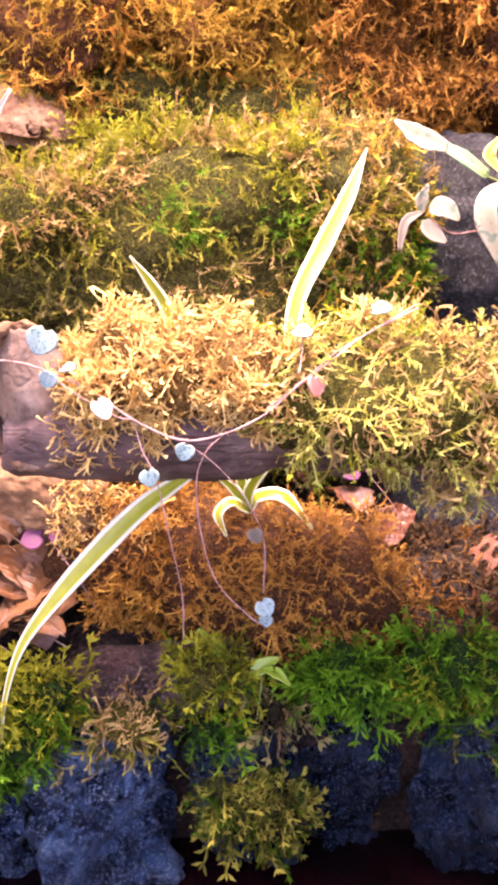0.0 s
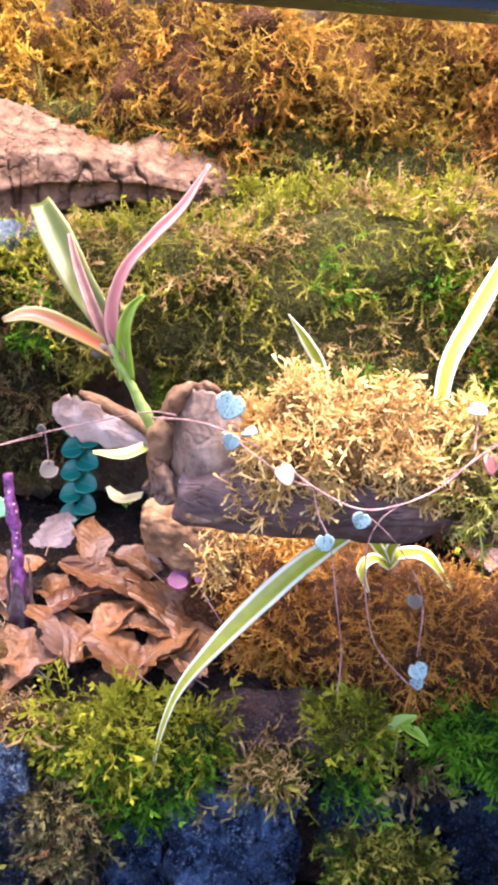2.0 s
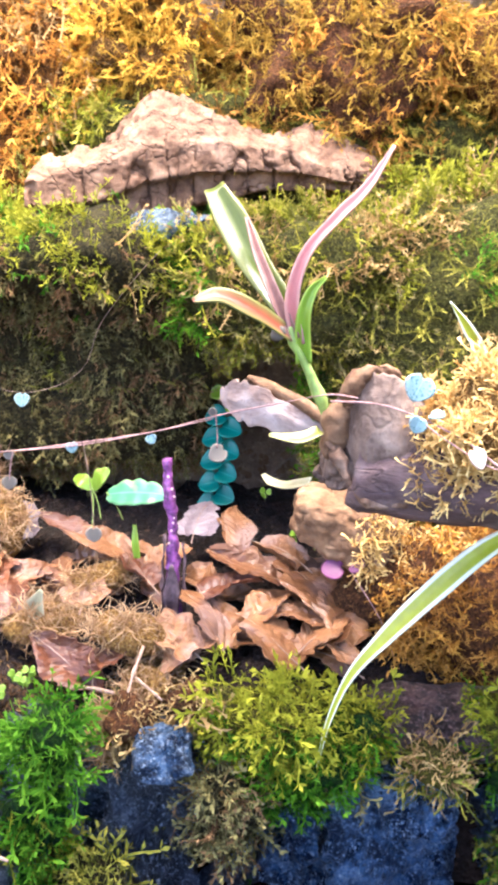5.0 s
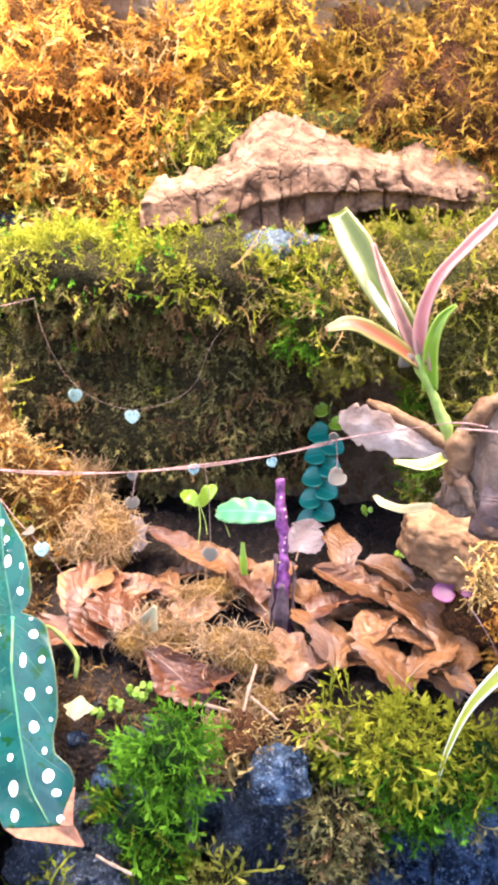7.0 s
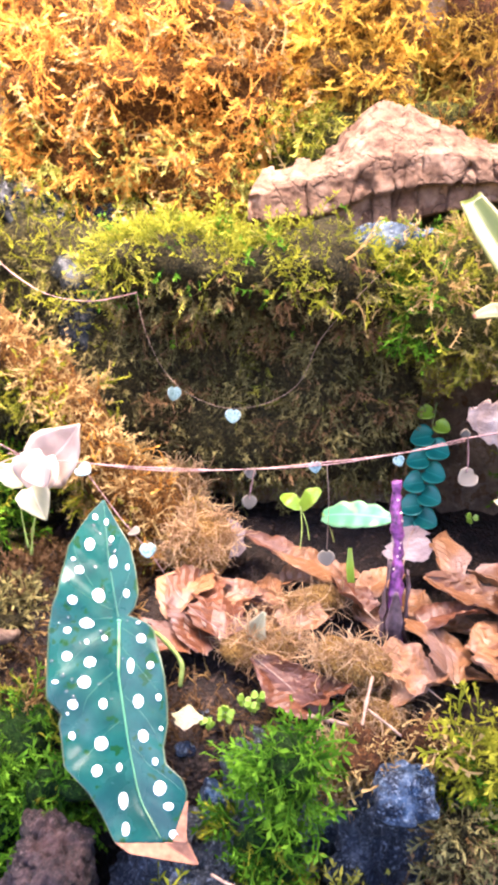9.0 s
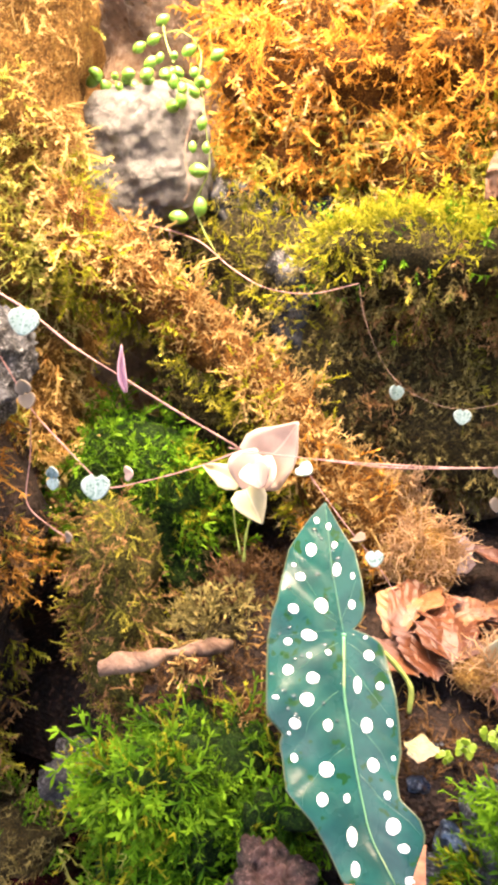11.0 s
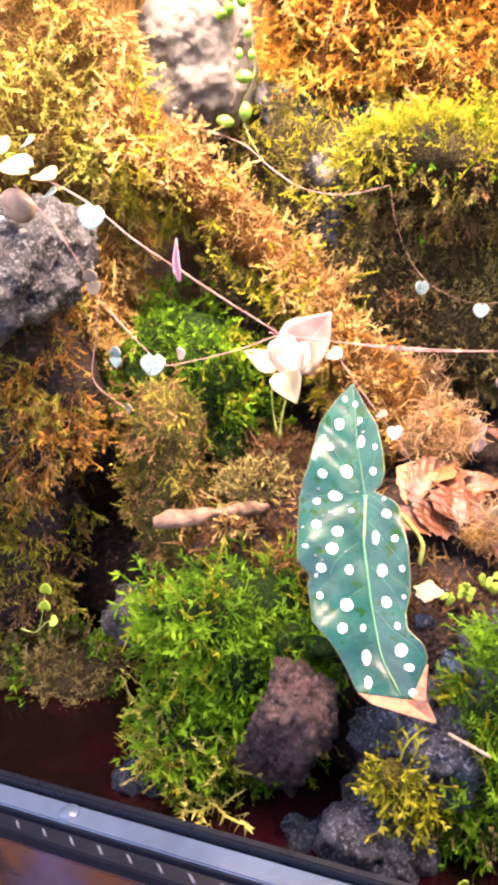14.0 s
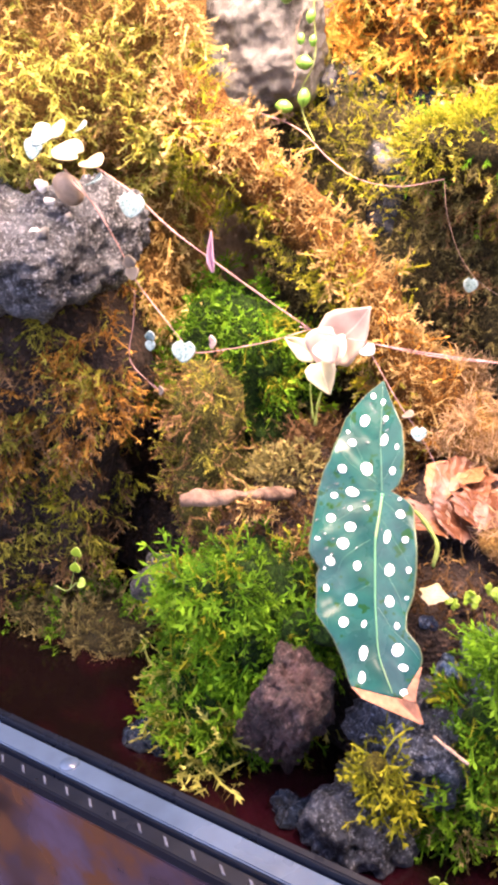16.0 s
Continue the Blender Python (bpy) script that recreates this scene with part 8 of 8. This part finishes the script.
    stem(c, [(-0.4890, 0.3900, 0.2170), (-0.4600, 0.3920, 0.2110), (-0.4330, 0.3940, 0.2030), (-0.4130, 0.3960, 0.1880), (-0.3950, 0.4000, 0.1780), (-0.3730, 0.4080, 0.1750), (-0.3500, 0.4160, 0.1800)], 0.0007, 0.0005)
    stem(c, [(-0.3500, 0.4160, 0.1790), (-0.3470, 0.4180, 0.1610), (-0.3390, 0.4240, 0.1380), (-0.3250, 0.4280, 0.1230), (-0.3030, 0.4320, 0.1150), (-0.2800, 0.4340, 0.1190), (-0.2600, 0.4320, 0.1330), (-0.2480, 0.4280, 0.1590), (-0.2270, 0.4250, 0.1850), (-0.2130, 0.4250, 0.2000)], 0.00032, 0.00028, STEM_TAN)
    heart_on(c, (-0.3320, 0.4250, 0.1220), 0.0105, (0, -0.2, -1), (0.75, -0.6, 0.2)), heart_on(c, (-0.2970, 0.4280, 0.1110), 0.0105, (0, -0.3, -0.9))


vines()
for k, (p, q) in enumerate([((-0.1990, 0.3400, 0.0130), (-0.2000, 0.3150, 0.0010)), ((-0.1990, 0.3250, 0.0050), (-0.1820, 0.3120, 0.0030)), ((-0.2260, 0.3220, -0.0020), (-0.2000, 0.3150, 0.0010)), ((-0.2520, 0.2580, -0.0430), (-0.2320, 0.2500, -0.0410)), ((-0.2610, 0.2720, -0.0570), (-0.2380, 0.2680, -0.0580))]):
    twig = tagged(part_raw("twig", *tube([p, tuple((np.array(p) + np.array(q)) / 2 + (0, -0.001, 0.001)), q], [0.0008, 0.0009, 0.0005], 8, 5, ((200, 0.0003),), k)[:2], STEM_TAN), "thin dry straw-coloured twig on the moss", "twig", "dry twigs")


# ---- front rail, pool and stand ----
RAIL_AT, RAIL_DIR = np.array((-0.4, 0.1660, -0.0627)), unit((0.992, 0.087, 0.091))
RAIL_Y = unit(np.array((0, 1.0, 0)) - RAIL_DIR * RAIL_DIR[1])
RAIL_Z = np.cross(RAIL_DIR, RAIL_Y)
GLASS_EDGE = plain("pale_plastic_runner", (0.05, 0.078, 0.125), 0.22, 0.6, 0, 0.15, 40)
# paler grey that paints the bright highlights of the vent slots
LOUVRE = plain("slot_highlight_grey", (0.07, 0.08, 0.11), 0.6, 0.3, 0, 0.2, 200)


def rail_box(parent, name, material, x0, x1, y0, y1, z0, z1, label="", slant=0.0, bevel=0.0006):
    bm = bmesh.new()
    bmesh.ops.create_cube(bm, size=1)
    for v in bm.verts:
        x, y, z = x0 + (v.co.x + 0.5) * (x1 - x0), y0 + (v.co.y + 0.5) * (y1 - y0), z0 + (v.co.z + 0.5) * (z1 - z0)
        v.co = RAIL_AT + RAIL_DIR * (x + slant * (y - y0)) + RAIL_Y * y + RAIL_Z * z
    bmesh.ops.bevel(bm, geom=bm.edges[:], offset=bevel, segments=2, affect="EDGES")
    bmesh.ops.recalc_face_normals(bm, faces=bm.faces[:])
    me = bpy.data.meshes.new(name)
    bm.to_mesh(me)
    bm.free()
    ob = new(name, me)
    me.materials.append(material)
    ob.parent = parent
    ob.matrix_parent_inverse = Matrix.Translation(-parent.location)
    return tagged(ob, label)


rail = thing("front_rail", "black plastic vent rail with a pale bluish door runner", "rail", at=(-0.384, 0.15, -0.11))
rail_box(rail, "back_lip", BLACK_PLASTIC, -0.45, 0.75, -0.0038, 0.0, -0.03, 0.0)
rail_box(rail, "runner_bed", BLACK_PLASTIC, -0.45, 0.75, -0.0158, -0.0040, -0.03, -0.008)
rail_box(rail, "door_runner", GLASS_EDGE, -0.45, 0.178, -0.0152, -0.0046, -0.0078, -0.0035, "pale bluish plastic door runner")
rail_box(rail, "front_lip", BLACK_PLASTIC, -0.45, 0.75, -0.0168, -0.0160, -0.03, -0.004)
rail_box(rail, "vent_strip", BLACK_PLASTIC, -0.45, 0.75, -0.0250, -0.0170, -0.012, -0.006)
V, F, _ = tube([(0, 0, 0), (0, 0, 0.0005)], [0.0046, 0.0044], 32, 2)
part_raw("round_stop", V @ np.stack([RAIL_DIR, RAIL_Y, RAIL_Z]) * 1.0 + RAIL_AT + RAIL_DIR * 0.014 + RAIL_Y * -0.0095 + RAIL_Z * -0.0034, F, GLASS_EDGE, rail)
for k in range(56):
    x = -0.16 + 0.0142 * k
    if x < 0.7:
        rail_box(rail, "vent_slot", LOUVRE, x, x + 0.0016, -0.0226, -0.0192, -0.0062, -0.0055, "", -1.2, 0.0002)

POOL = Nodes("dark_pool_water", 0.05, 0.22)
# red reflections on the water are mixed into its base colour
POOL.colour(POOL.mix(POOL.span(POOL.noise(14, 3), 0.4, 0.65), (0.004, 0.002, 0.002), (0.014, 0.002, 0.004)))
POOL.bump(POOL.noise(60, 3), 0.25, 0.002)
slab("water", (-0.75, 0.170, -0.116), (0.33, 0.375, -0.106), POOL.mat, "shallow dark pool behind the rail, reddish reflections put into its colour", "water")
PANEL = Nodes("front_panel_reflections", 0.12, 0.5)
# purple and red-brown patches are the panel's reflections, painted as colour
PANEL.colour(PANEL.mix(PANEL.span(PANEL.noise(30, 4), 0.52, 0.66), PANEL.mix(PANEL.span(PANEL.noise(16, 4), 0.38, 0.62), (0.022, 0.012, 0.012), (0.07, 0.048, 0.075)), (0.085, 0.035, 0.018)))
front = rail_box(rail, "front_panel", PANEL.mat, -0.45, 0.75, -0.0248, -0.0172, -0.20, -0.0122, "dark front panel below the vent strip, reflections put into its colour")
WOODTOP = bark_material("stained_stand_wood", (0.05, 0.026, 0.014), (0.13, 0.065, 0.03), (0.2, 0.11, 0.05), (12, 160, 160))
slab("stand", (-0.95, 0.06, -1.0), (0.5, 0.72, -0.265), WOODTOP, "dark stained wooden stand under the tank", "stand", bevel=0.003)
slab("floor", (-1.6, -1.3, -1.05), (1.2, 1.2, -1.0), WOODTOP, "dark wooden floor of the room", "floor")

# loose dark grit on the bare soil beside the hanging leaf
rng = np.random.default_rng(61)
for k in range(26):
    x = rng.uniform(-0.30, -0.215)
    y = front_line(x) + rng.uniform(0.004, 0.045)
    r = rng.uniform(0.0018, 0.0046)
    stone("grit_pebble", "small dark grey-purple grit pebble on damp soil", (x, y, float(bed_height(np.array(x), np.array(y))) + 0.3 * r), (r, r * 0.8, r * 0.7), (k * 31, k * 17, k * 53), (STONE_BROWN, STONE_SLATE, STONE_BLUE)[k % 3], 430 + k, 7, 2.6, ((160, 0.0008),), 0, "pebble", "grit on the soil")

# rotten roots and litter on the dark slope behind the rust log's end
rng = np.random.default_rng(62)
X = np.stack([rng.uniform(0.055, 0.165, 1500), rng.uniform(0.372, 0.47, 1500)], 1)
P = np.stack([X[:, 0], X[:, 1], bed_height(X[:, 0], X[:, 1]) + 0.001], 1)
slope = fbm(P, 45, 2, 63)
for mat, ok, size, name, label in ((MOSS_BROWN, slope > -0.05, 0.010, "root_litter", "dark brown rotten root litter on the slope"), (MOSS_RUST, slope <= -0.3, 0.009, "rusty_litter", "rusty red-brown litter on the slope")):
    SV, SF, SH, _ = shoots(P[ok], np.tile([0.0, -0.4, 0.9], (ok.sum(), 1)), CURL, size, rng, 0.8)
    tagged(part_raw(name, SV, SF, mat, None, label, SH, False), label, "litter", kind="stuff")
